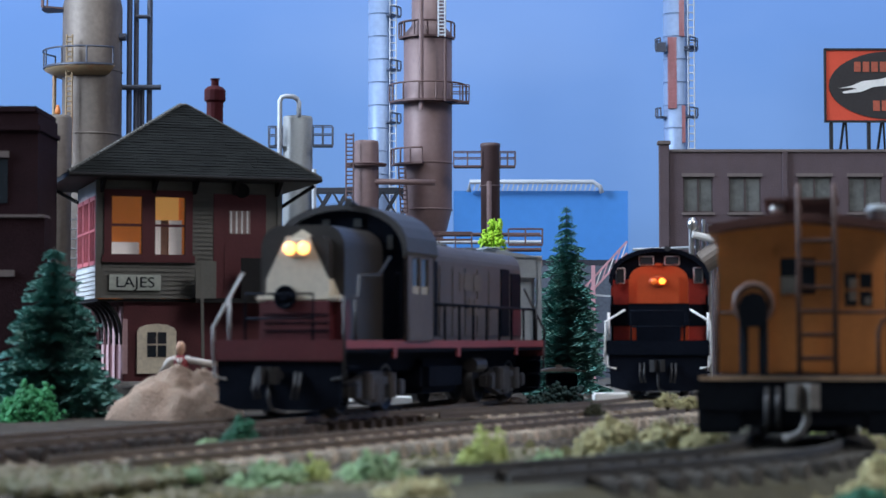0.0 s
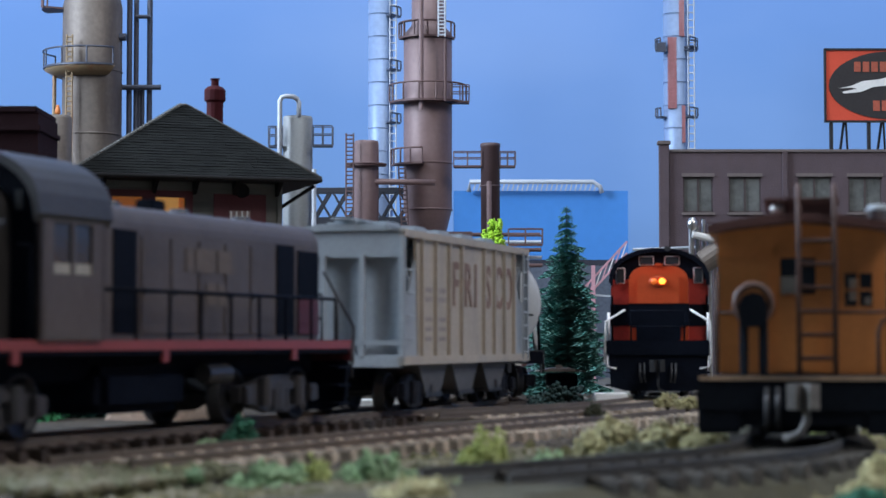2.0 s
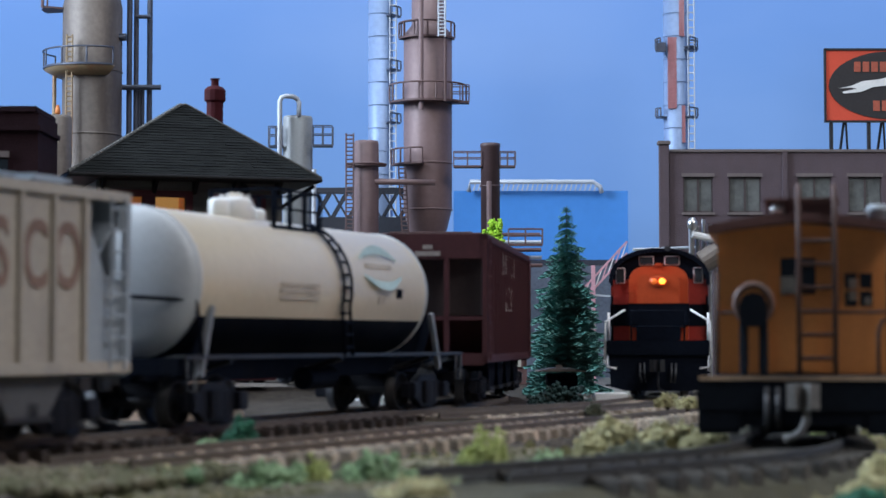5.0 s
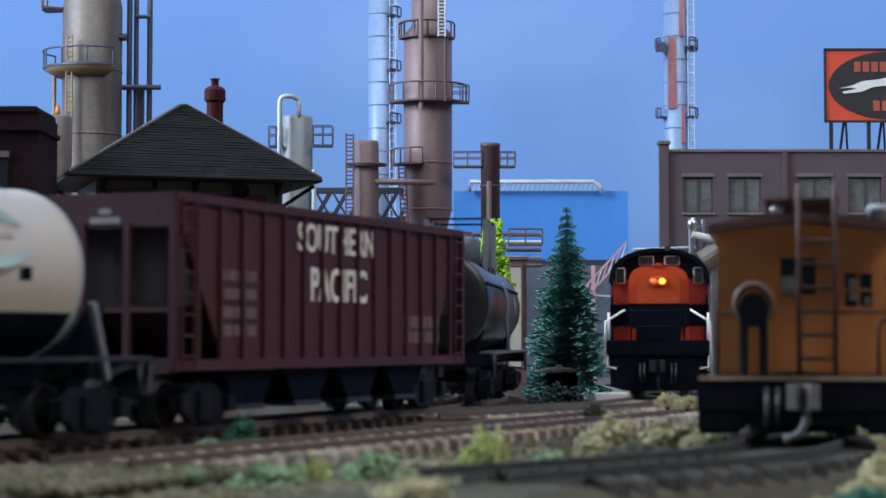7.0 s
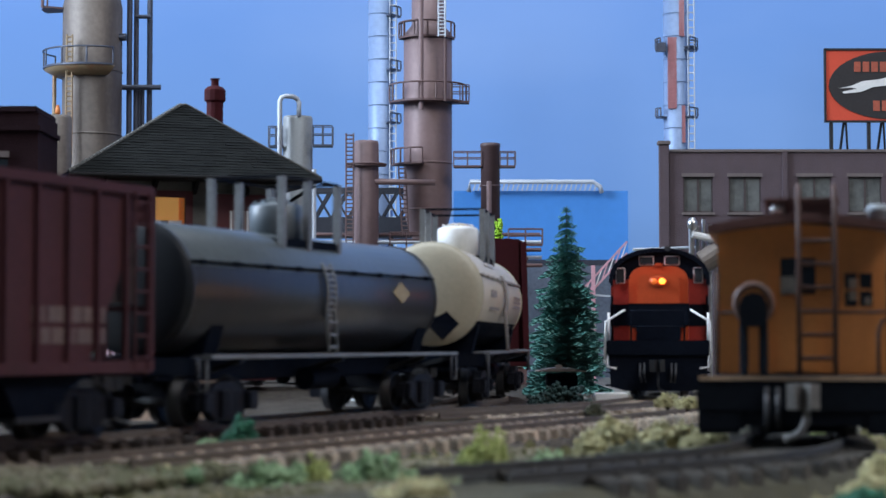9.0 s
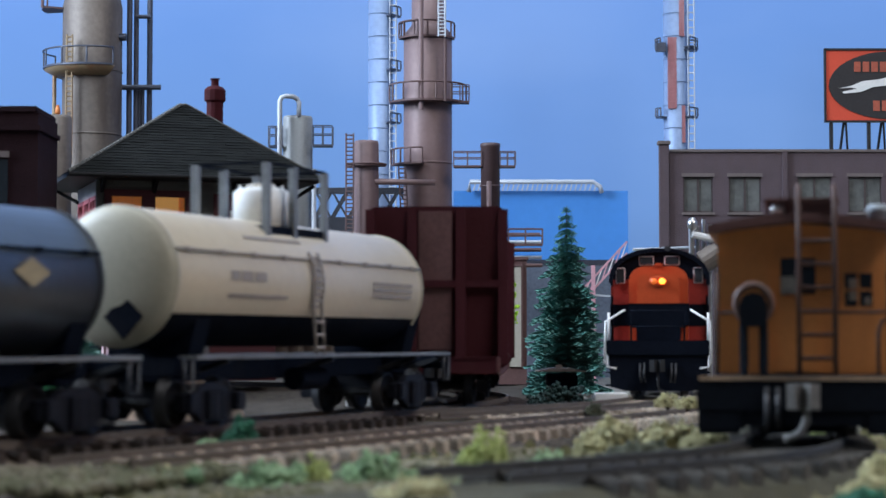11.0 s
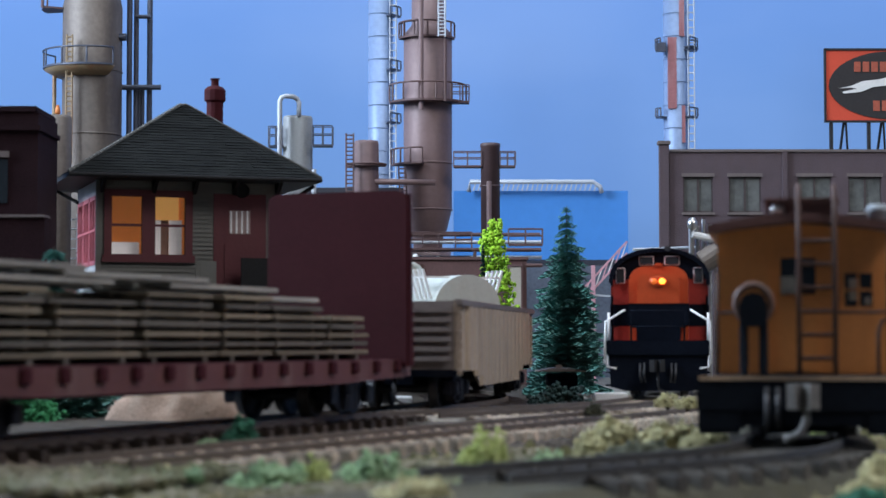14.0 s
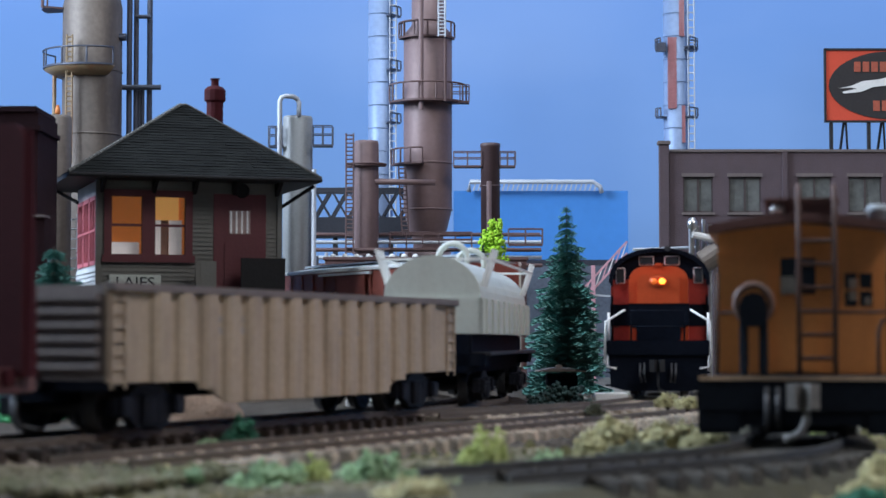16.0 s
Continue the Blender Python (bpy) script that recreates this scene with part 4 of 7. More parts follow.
bars(sp, "small_lettering", mat("faded_red_lettering", (0.125, 0.085, 0.078), 0.7), 42, 58, 18, 34, 16.4, 4, 0.4)
bars(sp, "small_lettering", mat("faded_red_lettering", (0.125, 0.085, 0.078), 0.7), -62, -38, 17, 25.0, 16.4, 2, 0.25)
bm = B()
for y0, y1, z0, z1 in ((-1.4, 1.4, 45.0, 46.2), (-3.6, 3.6, 43.0, 44.4)):
    box(bm, 77.9, 78.05, y0, y1, z0, z1)
part("end_lettering", bm, LETTER_GREY, sp)
CARS.append((sp, -437.0, 157.0, 21.0))

GOLD = mat("emblem_gold", (0.3, 0.235, 0.13), 0.6, vary=0.3)
# Grey upper band: the ceiling's reflection, put into the shell colour.
t2 = tank_car("blue-black tank car with ceiling reflection painted on its upper shell, pale walkway edge", 73, 14.6, 30.0, mat("tank_ceiling_sheen_top", (0.085, 0.1, 0.105), 0.3, vary=0.2, grain=160, stain=(0.08, 0.092, 0.097), stain_amt=0.5), TANKDARK, mat("tank_head_black", (0.008, 0.01, 0.014), 0.4), 34.6, mat("dome_grey", (0.11, 0.13, 0.145), 0.4, vary=0.2), 6.6, 8.0, (15.0, 15.0, 9.5), "pale", [], 2.2, 6.0, 13.0, 2.5)
bm = prism(B(), [(-5.5, 0), (0, 2.8), (5.5, 0), (0, -2.8)], 0, 0.15, "z")
part("emblem", bm, GOLD, t2, "gold diamond emblem").matrix_basis = Matrix.Translation((-0.037, 0.01465, 0.0312)) @ pose(0, 0, 0, 85, 0, 180)
CARS.append((t2, -611.0, 146.0, 20.0))

t3 = tank_car("cream tank car with black belly and dome platform", 73, 15.0, 32.2, TANKBEIGE, BLACK, mat("tank_end_cream", (0.42, 0.385, 0.29), 0.45, vary=0.1), 24.4, WHITE, 6.8, 8.5, (15.0, 15.0, 9.5), "pale", [(33, 50, 30.5, 34, 1, LETTER_GREY), (22, 50, 27.5, 29, 1, LETTER_GREY), (-48, -24, 29.0, 33.5, 3, LETTER_GREY), (10, 38, 41, 42.4, 1, LETTER_GREY)], 3.0, 8.0, 18.0, 1.5)
bm = box(B(), -0.1, 0.1, -3.4, 3.4, -3.4, 3.4)
part("placard", bm, BLACK, t3, "dark diamond placard").matrix_basis = at(71.5 + 2.9, 3.5, 23.5, 0, 45, 0)
CARS.append((t3, -770.0, 146.0, 20.0))

# -- bulkhead flat with stacked lumber
# Top boards paler than the shaded pile sides: overhead light put into colour.
TIMBER_TOP = mat("timber_lit_top", (0.3, 0.285, 0.26), 0.85, vary=0.35, grain=500, bump=0.5, obj_rand=0.3)
TIMBER_PALE = mat("dry_timber", (0.17, 0.14, 0.1), 0.85, vary=0.35, grain=500, bump=0.5, obj_rand=0.3)
TIMBER = mat("stacked_timber", (0.12, 0.105, 0.088), 0.85, vary=0.35, grain=500, bump=0.5, obj_rand=0.3)
TIMBER_END = mat("timber_end", (0.16, 0.12, 0.08), 0.85, vary=0.3, grain=600, bump=0.4)
FLAT_RED = mat("bulkhead_oxide", (0.045, 0.0095, 0.013), 0.8, vary=0.15, stain=(0.06, 0.02, 0.02), stain_amt=0.25, spec=0.12)
FLAT_SIDE = mat("flatcar_side", (0.1, 0.035, 0.036), 0.75, vary=0.25, stain=(0.17, 0.11, 0.1), stain_amt=0.6)


def bulkhead_flat(half):
    e = thing("bulkhead_flatcar", at(0, 0), "oxide-red bulkhead flat car loaded with stacked timber", "flat car", "freight cars of the train")
    part("deck", box(B(), -half, half, -17.5, 17.5, 12.4, 14.0, 0.2), FLAT_RED, e)
    for s in (-1, 1):
        bm = prism(B(), [(-half, 13.8), (half, 13.8), (half, 9.5), (half - 40, 8.2), (-half + 40, 8.2), (-half, 9.5)], *sorted((s * 17.4, s * 18.4)), "y")
        sd = part("side_sill", bm, FLAT_SIDE, e)
        for i in range(16):
            x = -half + 9 + i * (2 * half - 18) / 15
            part("stake_pocket", box(B(), x - 1.6, x + 1.6, *sorted((s * 18.2, s * 19.4)), 10.6, 13.6, 0.3), FLAT_RED, sd)
    for k in (-1, 1):
        bm = B()
        w, top, r = 20.2, 57.4, 3.0
        o = [(-w, 12)] + [(-w + r - r * math.cos(radians(a)), top - r + r * math.sin(radians(a))) for a in (0, 30, 60, 90)] + [(w - r + r * math.sin(radians(a)), top - r + r * math.cos(radians(a))) for a in (0, 30, 60, 90)] + [(w, 12)]
        prism(bm, o, *sorted((k * (half - 5.5), k * (half - 6.8))), "x")
        b = part("bulkhead", bm, FLAT_RED, e, "tall plain oxide-red end wall")
        for y in (-19.2, -7.0, 7.0, 19.2):
            part("bulkhead_post", prism(B(), [(k * (half - 5.6), 12), (k * (half - 5.6), 56.5), (k * (half - 4.6), 56.5), (k * (half - 2.6), 12)], y - 1.4, y + 1.4, "y"), FLAT_RED, b)
        part("cross_brace", box(B(), *sorted((k * (half - 5.4), k * (half - 3.6))), -19, 19, 34, 36), FLAT_RED, b)
        part("end_sill", box(B(), *sorted((k * half, k * (half - 2))), -17.5, 17.5, 9.0, 14.0, 0.3), FLAT_RED, e)
        coupler(e, k * half, k)
        truck(e, k * (half - 27), 20)
    part("centre_sill", box(B(), -half, half, -4, 4, 7.0, 12.5, 0.3), BLACK, e)
    # piles of boards on spacers with ragged ends, long boards laid across the tops
    rnd = random.Random(5)
    for a, b, n in ((-81, -60, 5), (-59, -33, 6), (-31.5, -9, 7), (-7, 23, 7), (25, 54, 6), (56, 83, 7)):
        pile = part("lumber_pile", box(box(B(), a + 4, a + 5.6, -15, 15, 14.0, 15.2), b - 5.6, b - 4, -15, 15, 14.0, 15.2), TIMBER, e, "weathered boards piled on spacers")
        z = 15.2
        for layer in range(n):
            sl = 0.3 * max(0, layer - 2)
            for row in range(4):
                y0 = -15.4 + row * 7.8 + rnd.uniform(-0.3, 0.3)
                part("board", box(B(), a + sl + rnd.uniform(-2.4, 1.4), b - sl + rnd.uniform(-1.4, 2.4), y0, y0 + 7.2, z, z + rnd.uniform(1.0, 1.35), 0.25), TIMBER if layer % 2 else TIMBER_PALE, pile)
            if layer < n - 1:
                for sx in (a + 3.5, b - 5.0):
                    part("spacer", box(B(), sx, sx + 1.5, -13.6, 13.6, z + 1.3, z + 2.05), TIMBER_END, pile)
            z += 2.05
    for a, b, z0 in ((-58, -30, 27.6), (-42, 8, 29.6), (-6, 48, 30.9), (26, 84, 29.6), (40, 84, 32.2)):
        for row in range(3):
            y0 = -13.5 + row * 9.2 + rnd.uniform(-0.8, 0.8)
            part("long_board", box(B(), a + rnd.uniform(-3, 3), b + rnd.uniform(-3, 3), y0, y0 + 8.0, z0, z0 + 1.2, 0.25), TIMBER_TOP, e)
    # pale strip on the leading end wall: the light falling there, painted on
    part("bare_plank", box(B(), half - 5.5, half - 4.8, -5.2, 4.4, 16, 56, 0.1), mat("oxide_lightened", (0.11, 0.05, 0.048), 0.8, vary=0.35, stain=(0.09, 0.04, 0.04), stain_amt=0.6), e, "pale strip of painted light on the end wall")
    return e


flat = bulkhead_flat(101)
CARS.append((flat, -927.0, 202.0, 28.0))

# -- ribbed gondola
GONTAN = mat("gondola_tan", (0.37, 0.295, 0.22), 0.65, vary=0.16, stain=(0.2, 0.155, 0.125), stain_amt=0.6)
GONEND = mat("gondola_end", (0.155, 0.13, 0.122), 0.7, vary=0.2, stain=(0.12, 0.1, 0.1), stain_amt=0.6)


def gondola(half):
    e = thing("gondola_car", at(0, 0), "weathered tan ribbed gondola with fishbelly sides", "gondola", "freight cars of the train")
    for s in (-1, 1):
        part("side_wall", prism(B(), [(-half, 29.4), (half, 29.4), (half, 10.5), (half - 34, 10.0), (half - 48, 5.2), (-half + 48, 5.2), (-half + 34, 10.0), (-half, 10.5)], *sorted((s * 15.4, s * 16.2)), "y"), GONTAN, e)
        n = 15
        for i in range(n):
            x = -half + 19 + i * (2 * half - 38) / (n - 1)
            zb = 5.4 if abs(x) < half - 48 else (5.2 + (abs(x) - half + 48) / 14 * 4.8 if abs(x) < half - 34 else 10.2)
            bm = prism(B(), [(x + q, s * (15.9 + h)) for q, h in ((-3.6, 0.2), (-3.0, 1.3), (-1.8, 1.9), (1.8, 1.9), (3.0, 1.3), (3.6, 0.2))], zb, 28.4, "z")
            part("rib", bm, GONTAN, e)
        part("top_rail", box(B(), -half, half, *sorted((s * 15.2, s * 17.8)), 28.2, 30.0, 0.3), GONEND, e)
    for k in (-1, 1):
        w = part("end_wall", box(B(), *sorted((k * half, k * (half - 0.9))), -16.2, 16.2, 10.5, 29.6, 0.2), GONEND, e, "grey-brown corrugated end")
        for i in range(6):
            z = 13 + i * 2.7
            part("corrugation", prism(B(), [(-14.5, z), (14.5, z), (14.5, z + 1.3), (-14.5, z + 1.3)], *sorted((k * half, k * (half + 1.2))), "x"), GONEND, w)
        ladder(e, (k * (half - 1), 16.6, 9), (k * (half - 1), 16.6, 28), (-k * 5, 0, 0), 7, GONTAN, 0.3)
        coupler(e, k * half, k)
        truck(e, k * (half - 20), 20)
        part("end_sill", box(B(), *sorted((k * half, k * (half - 2))), -16, 16, 8.5, 11, 0.3), BLACK, e)
    part("floor_plate", box(B(), -half + 1, half - 1, -15.4, 15.4, 10.0, 11.5), GONEND, e)
    part("centre_sill", box(B(), -half, half, -4, 4, 6.5, 10.0), BLACK, e)
    bars(e, "small_lettering", LETTER_GREY, 30, 48, 19, 24, 16.2, 2, 0.4)
    bars(e, "small_lettering", LETTER_GREY, -30, -8, 19, 21, 16.2, 1, 0.4)
    return e


gon = gondola(87.5)
CARS.append((gon, -1155.0, 175.0, 21.0))

# -- coil car with round hood
COILGREY = mat("coil_pale_grey", (0.52, 0.55, 0.5), 0.5, vary=0.08, stain=(0.42, 0.42, 0.37), stain_amt=0.3)


def coil_car(half):
    e = thing("coil_car", at(0, 0), "pale grey coil car with round hood and lifting rings", "coil car", "freight cars of the train")
    hood = [(14.4 * math.cos(math.pi * i / 18), 31.0 + 12.6 * math.sin(math.pi * i / 18)) for i in range(19)]
    part("hood", prism(B(), hood, -half + 6, half - 4, "x"), COILGREY, e)
    for s in (-1, 1):
        sd = part("side_wall", box(B(), -half + 4, half - 3, *sorted((s * 13.6, s * 15.2)), 20.5, 31.2, 0.2), COILGREY, e)
        for i in range(9):
            x = -half + 8 + i * (2 * half - 16) / 8
            part("rib", box(B(), x - 0.7, x + 0.7, *sorted((s * 15.0, s * 16.0)), 20.5, 31.0, 0.2), COILGREY, sd)
        bm = B()
        for k in (-1, 1):
            for j in range(4):
                x = k * (half - 8 - j * 3.4)
                bar(bm, (x, s * 14.0, 34.5), (x, s * 17.5, 45.5), 0.9)
        bar(bm, (-half + 8, s * 16.6, 42.6), (half - 8, s * 16.6, 42.6), 0.7)
        part("guide_post", bm, WHITE, e, "white tilted hood guides")
        part("walkway", box(B(), -half + 1, half - 1, *sorted((s * 11, s * 17.5)), 14.4, 15.3), STEEL, e)
    for k in (-1, 1):
        part("end_wall", box(B(), *sorted((k * (half - 3), k * (half - 4.5))), -15, 15, 20.5, 31.4, 0.2), COILGREY, e)
        bm = B()
        bar(bm, (k * (half - 8), -16.6, 42.6), (k * (half - 8), 16.6, 42.6), 0.7)
        part("guide_bar", bm, WHITE, e)
        bm = B()
        ring = [(0, 4.6 * math.cos(2 * math.pi * i / 20), 44.5 + 4.6 * math.sin(2 * math.pi * i / 20)) for i in range(21)]
        wire(bm, [(k * 22, p[1], p[2]) for p in ring], 1.0)
        part("lifting_ring", bm, COILGREY, e)
        part("deck_end", box(B(), *sorted((k * half, k * (half - 12))), -16, 16, 11, 15.0, 0.3), BLACK, e)
        coupler(e, k * half, k)
        truck(e, k * (half - 20), 20)
    part("underframe", box(B(), -half, half, -12, 12, 9.0, 20.6, 0.6), BLACK, e)
    return e


coil = coil_car(70)
CARS.append((coil, -1346.0, 140.0, 21.0))

# -- boxcar at the rear
BOXRED = mat("boxcar_red", (0.24, 0.06, 0.04), 0.55, vary=0.15, stain=(0.15, 0.05, 0.04), stain_amt=0.4)


def boxcar(half):
    e = thing("boxcar", at(0, 0), "red-brown boxcar with pale roof edge and white lettering", "boxcar", "freight cars of the train")
    for s in (-1, 1):
        sd = part("side_wall", box(B(), -half, half, *sorted((s * 15.4, s * 16.3)), 13, 47, 0.2), BOXRED, e)
        for i in range(14):
            x = -half + 4 + i * (2 * half - 8) / 13
            part("rib", box(B(), x - 0.6, x + 0.6, *sorted((s * 16.2, s * 16.9)), 13.5, 46, 0.15), BOXRED, sd)
        dr = part("sliding_door", box(B(), -13, 13, *sorted((s * 16.9, s * 17.7)), 14, 45, 0.3), BOXRED, e)
        part("door_rail", box(B(), -30, 18, *sorted((s * 16.9, s * 18)), 45, 46), WHITE, dr)
        part("roof_edge", box(B(), -half, half, *sorted((s * 15.8, s * 17.3)), 46.6, 48.0, 0.2), WHITE, e, "pale roof edge")
        bars(e, "side_lettering", LETTER_WHITE, 30, 56, 34, 40, 16.9 if s > 0 else -17.1, 1)
    for k in (-1, 1):
        w = part("end_wall", box(B(), *sorted((k * half, k * (half - 0.9))), -16.2, 16.2, 13, 48, 0.2), BOXRED, e)
        for i in range(9):
            part("corrugation", box(B(), *sorted((k * half, k * (half + 0.9))), -14.5, 14.5, 15 + i * 3.4, 16.4 + i * 3.4, 0.4), BOXRED, w)
        coupler(e, k * half, k)
        truck(e, k * (half - 20), 20)
    part("roof", prism(B(), [(-17, 47.4), (17, 47.4), (0, 50.2)], -half, half, "x"), HOPEND, e)
    part("running_board", box(B(), -half - 1, half + 1, -3, 3, 50.4, 51.2), HOPEND, e)
    part("underframe", box(B(), -half, half, -15, 15, 10, 13.2), BLACK, e)
    return e


box_end = boxcar(75)
CARS.append((box_end, -1500.0, 150.0, 21.0))


# ---- standing rolling stock ----
ORANGE = mat("loco_orange", (0.52, 0.075, 0.02), 0.35, vary=0.08)
SILVER = mat("handrail_grey", (0.8, 0.8, 0.8), 0.4, vary=0.1)
orange_loco = road_switcher("orange and black diesel switcher with one amber headlamp", 80, ORANGE, LOCOBLACK, mat("loco_dark_red", (0.3, 0.03, 0.02), 0.4), 57, 33, (LAMP_DIM, LAMP_AMBER), None, LOCOBLACK, SILVER, stripe=True, cabside=mat("loco_dark_red", (0.3, 0.03, 0.02), 0.4))
_m = on(SPUR, -78)
_a = on(SPUR, -20)
orange_loco.matrix_basis = at(_m[0], _m[1], 0, math.degrees(math.atan2(_a[1] - _m[1], _a[0] - _m[0])))
orange_loco.location = ((73 + 80 * math.sin(radians(8))) * MM, (648 + 80 * math.cos(radians(8))) * MM, 0)
orange_loco.rotation_euler = (0, 0, radians(-98))
# this model sits lower above its deck than the leading engine
for o in orange_loco.children_recursive:
    if o.name.split(".")[0] not in ("truck", "wheelset"):
        for v in o.data.vertices:
            if v.co.z > 0.0186:
                v.co.z = 0.0186 + (v.co.z - 0.0186) * 0.89

CAB_ORANGE = mat("caboose_orange", (0.56, 0.21, 0.05), 0.5, vary=0.12, stain=(0.2, 0.07, 0.02), stain_amt=0.35)
CAB_LADDER = mat("caboose_ladder", (0.06, 0.026, 0.018), 0.6, vary=0.3)
CAB_ROOF = mat("caboose_roof", (0.10, 0.045, 0.04), 0.6, vary=0.2)
CAB_BLACK = mat("caboose_frame", (0.006, 0.0085, 0.014), 0.55, vary=0.3, spec=0.12)


def caboose():
    e = thing("caboose", at(0, 0), "orange wooden-style caboose with brown roof and end ladder", "caboose")
    w, top = 16.0, 40.8
    x1 = 0.0
    # body: end wall with door and window openings
    bm = B()
    box(bm, -95, x1 - 1.2, w - 1, w, 12, top)
    box(bm, -95, x1 - 1.2, -w, -w + 1, 12, top)
    box(bm, -95, -94, -w, w, 12, top)
    part("side_wall", bm, CAB_ORANGE, e)
    bm = pierced(B(), -w, w, 12, top, x1 - 1.2, x1, [(-2.6, 4.0, 27.2, 34.2), (-13.4, -7.8, 24.6, 31.4)], "x")
    part("end_wall", bm, CAB_ORANGE, e, "orange end wall with door and window")
    part("belt_trim", box(B(), x1, x1 + 0.3, 5.2, 15.6, 23.6, 24.3), CAB_ORANGE, e)
    part("belt_trim", box(B(), x1, x1 + 0.3, 7.0, 15.6, 34.6, 35.2), CAB_ORANGE, e)
    d = part("door", box(B(), x1 - 0.4, x1 + 0.45, -3.6, 5.0, 12.2, 26.4, 0.2), CAB_ORANGE, e)
    bm = B()
    for y0, y1, z0, z1 in ((4.2, 5.0, 26.4, 36.6), (-3.6, -2.8, 26.4, 36.6), (-3.6, 5.0, 35.4, 36.6)):
        box(bm, x1 - 0.4, x1 + 0.45, y0, y1, z0, z1)
    part("door_frame", bm, CAB_ORANGE, d)
    part("door_window", box(B(), x1 - 1.0, x1 - 0.7, -2.8, 4.2, 27.0, 34.4), GLASS_DARK, d)
    wn = part("end_window", box(B(), x1 - 1.0, x1 - 0.7, -13.6, -7.6, 24.4, 31.6), GLASS_DARK, e)
    part("glazing_bar", pierced(B(), -13.8, -7.4, 24.2, 31.8, x1 - 0.6, x1 + 0.3, [(-13.2, -10.8, 24.8, 27.8), (-10.4, -8.0, 24.8, 27.8), (-13.2, -10.8, 28.2, 31.2), (-10.4, -8.0, 28.2, 31.2)], "x"), CAB_ORANGE, wn)
    # Pale inner panel, no lamp: stands for brightness beyond the windows.
    part("rear_wall_light", box(B(), -93, -92.6, -10, 6, 24, 34), mat("pale_inside", (0.5, 0.5, 0.48), 0.8), e)
    # roof
    arc = [(-17.6, top - 0.6), (-12, top + 0.4), (-6, top + 1.2), (0, top + 1.6), (6, top + 1.2), (12, top + 0.4), (17.6, top - 0.6), (17.6, top - 2.2), (12, top - 1.2), (0, top + 0.0), (-12, top - 1.2), (-17.6, top - 2.2)]
    part("roof", prism(B(), arc, -100, x1 + 9.5, "x"), CAB_ROOF, e, "low-arched dark brown roof overhanging the platform")
    rb = part("running_board", box(B(), -100, x1 + 8, -7.0, 7.0, top + 3.6, top + 4.4, 0.2), CAB_ROOF, e)
    bm = B()
    for xx in (x1 + 6, x1 - 12, x1 - 30, x1 - 50):
        box(bm, xx - 0.5, xx + 0.5, -6.4, 6.4, top + 1.8, top + 3.7)
    part("board_support", bm, CAB_ROOF, rb)
    part("marker_lamp", lathe(B(), [(1.5, 0), (1.5, 1.2), (0.9, 2.0), (0.3, 2.2)], 14, "z", (x1 + 6, 4.5, top + 1.6)), BRIGHT, e)
    part("roof_vent", lathe(B(), [(1.8, 0), (1.8, 1.6), (2.6, 2.0), (1.6, 3.2)], 14, "z", (x1 - 2, -14.4, top + 0.4)), HOPEND, e)
    # ladder on the end platform and its hoops over the roof
    lx = x1 + 10.5
    bm = B()
    for y in (0.6, -6.0):
        wire(bm, [(lx, y, 12), (lx, y, top + 5), (lx - 2, y, top + 6.6), (lx - 5, y, top + 6.6), (lx - 7, y, top + 3)], 0.52)
    for i in range(6):
        rod(bm, (lx, 0.6, 15 + i * 4.4), (lx, -6.0, 15 + i * 4.4), 0.42)
    part("end_ladder", bm, CAB_LADDER, e, "dark end ladder with hoops over the roof")
    # brake wheel on its stand
    bm = B()
    ring = [(lx + 0.6, 9.0 + 3.3 * math.cos(2 * math.pi * i / 22), 25.2 + 3.5 * math.sin(2 * math.pi * i / 22)) for i in range(23)]
    wire(bm, ring, 0.75)
    bw = part("brake_wheel", bm, mat("brake_wheel_brown", (0.11, 0.06, 0.045), 0.5, vary=0.3), e)
    bm = B()
    prism(bm, [(6.5, 20.8), (11.5, 20.8), (11.6, 25.0), (10.8, 26.8), (9.0, 27.4), (7.2, 26.8), (6.4, 25.0)], lx - 0.8, lx + 1.9, "x")
    for y in (7.2, 10.8):
        rod(bm, (lx + 0.4, y, 11.8), (lx + 0.4, y, 24), 0.85)
    part("brake_stand", bm, CAB_BLACK, e)
    # end railings
    bm = B()
    for y in (15.8, -15.8):
        wire(bm, [(lx, y, 12), (lx, y, 28), (lx - 3, y, 31)], 0.45)
    wire(bm, [(lx, 15.8, 23.6), (lx, 6, 23.6)], 0.3)
    wire(bm, [(lx, -6, 23.6), (lx, -15.8, 23.6)], 0.3)
    wire(bm, [(lx, -13.8, 12), (lx, -13.8, 20), (lx, -14.6, 22), (lx, -15.8, 22.4)], 0.4)
    part("end_railing", bm, CAB_LADDER, e)
    # platform, steps, frame
    part("platform", box(B(), -106, lx + 1.2, -16.6, 16.6, 10.6, 11.8, 0.2), CAB_BLACK, e)
    part("platform_edge", box(B(), lx + 1.2, lx + 1.7, -19.2, 19.2, 10.9, 11.7), mat("worn_edge", (0.42, 0.3, 0.2), 0.6, stain=(0.1, 0.08, 0.06), stain_amt=0.8), e, "worn pale platform edge")
    part("end_beam", box(B(), lx, lx + 1.4, -19.6, 19.6, 5.0, 10.9, 0.3), CAB_BLACK, e)
    for s in (-1, 1):
        part("step_plate", box(B(), lx + 0.1, lx + 1.2, *sorted((s * 11.6, s * 19.4)), 1.4, 5.0, 0.2), CAB_BLACK, e)
    # Plate added to darken the shaded gap under the beam.
    part("buffer_plate", box(B(), lx - 0.2, lx + 0.9, -11.6, 11.6, 2.4, 5.0, 0.2), CAB_BLACK, e)
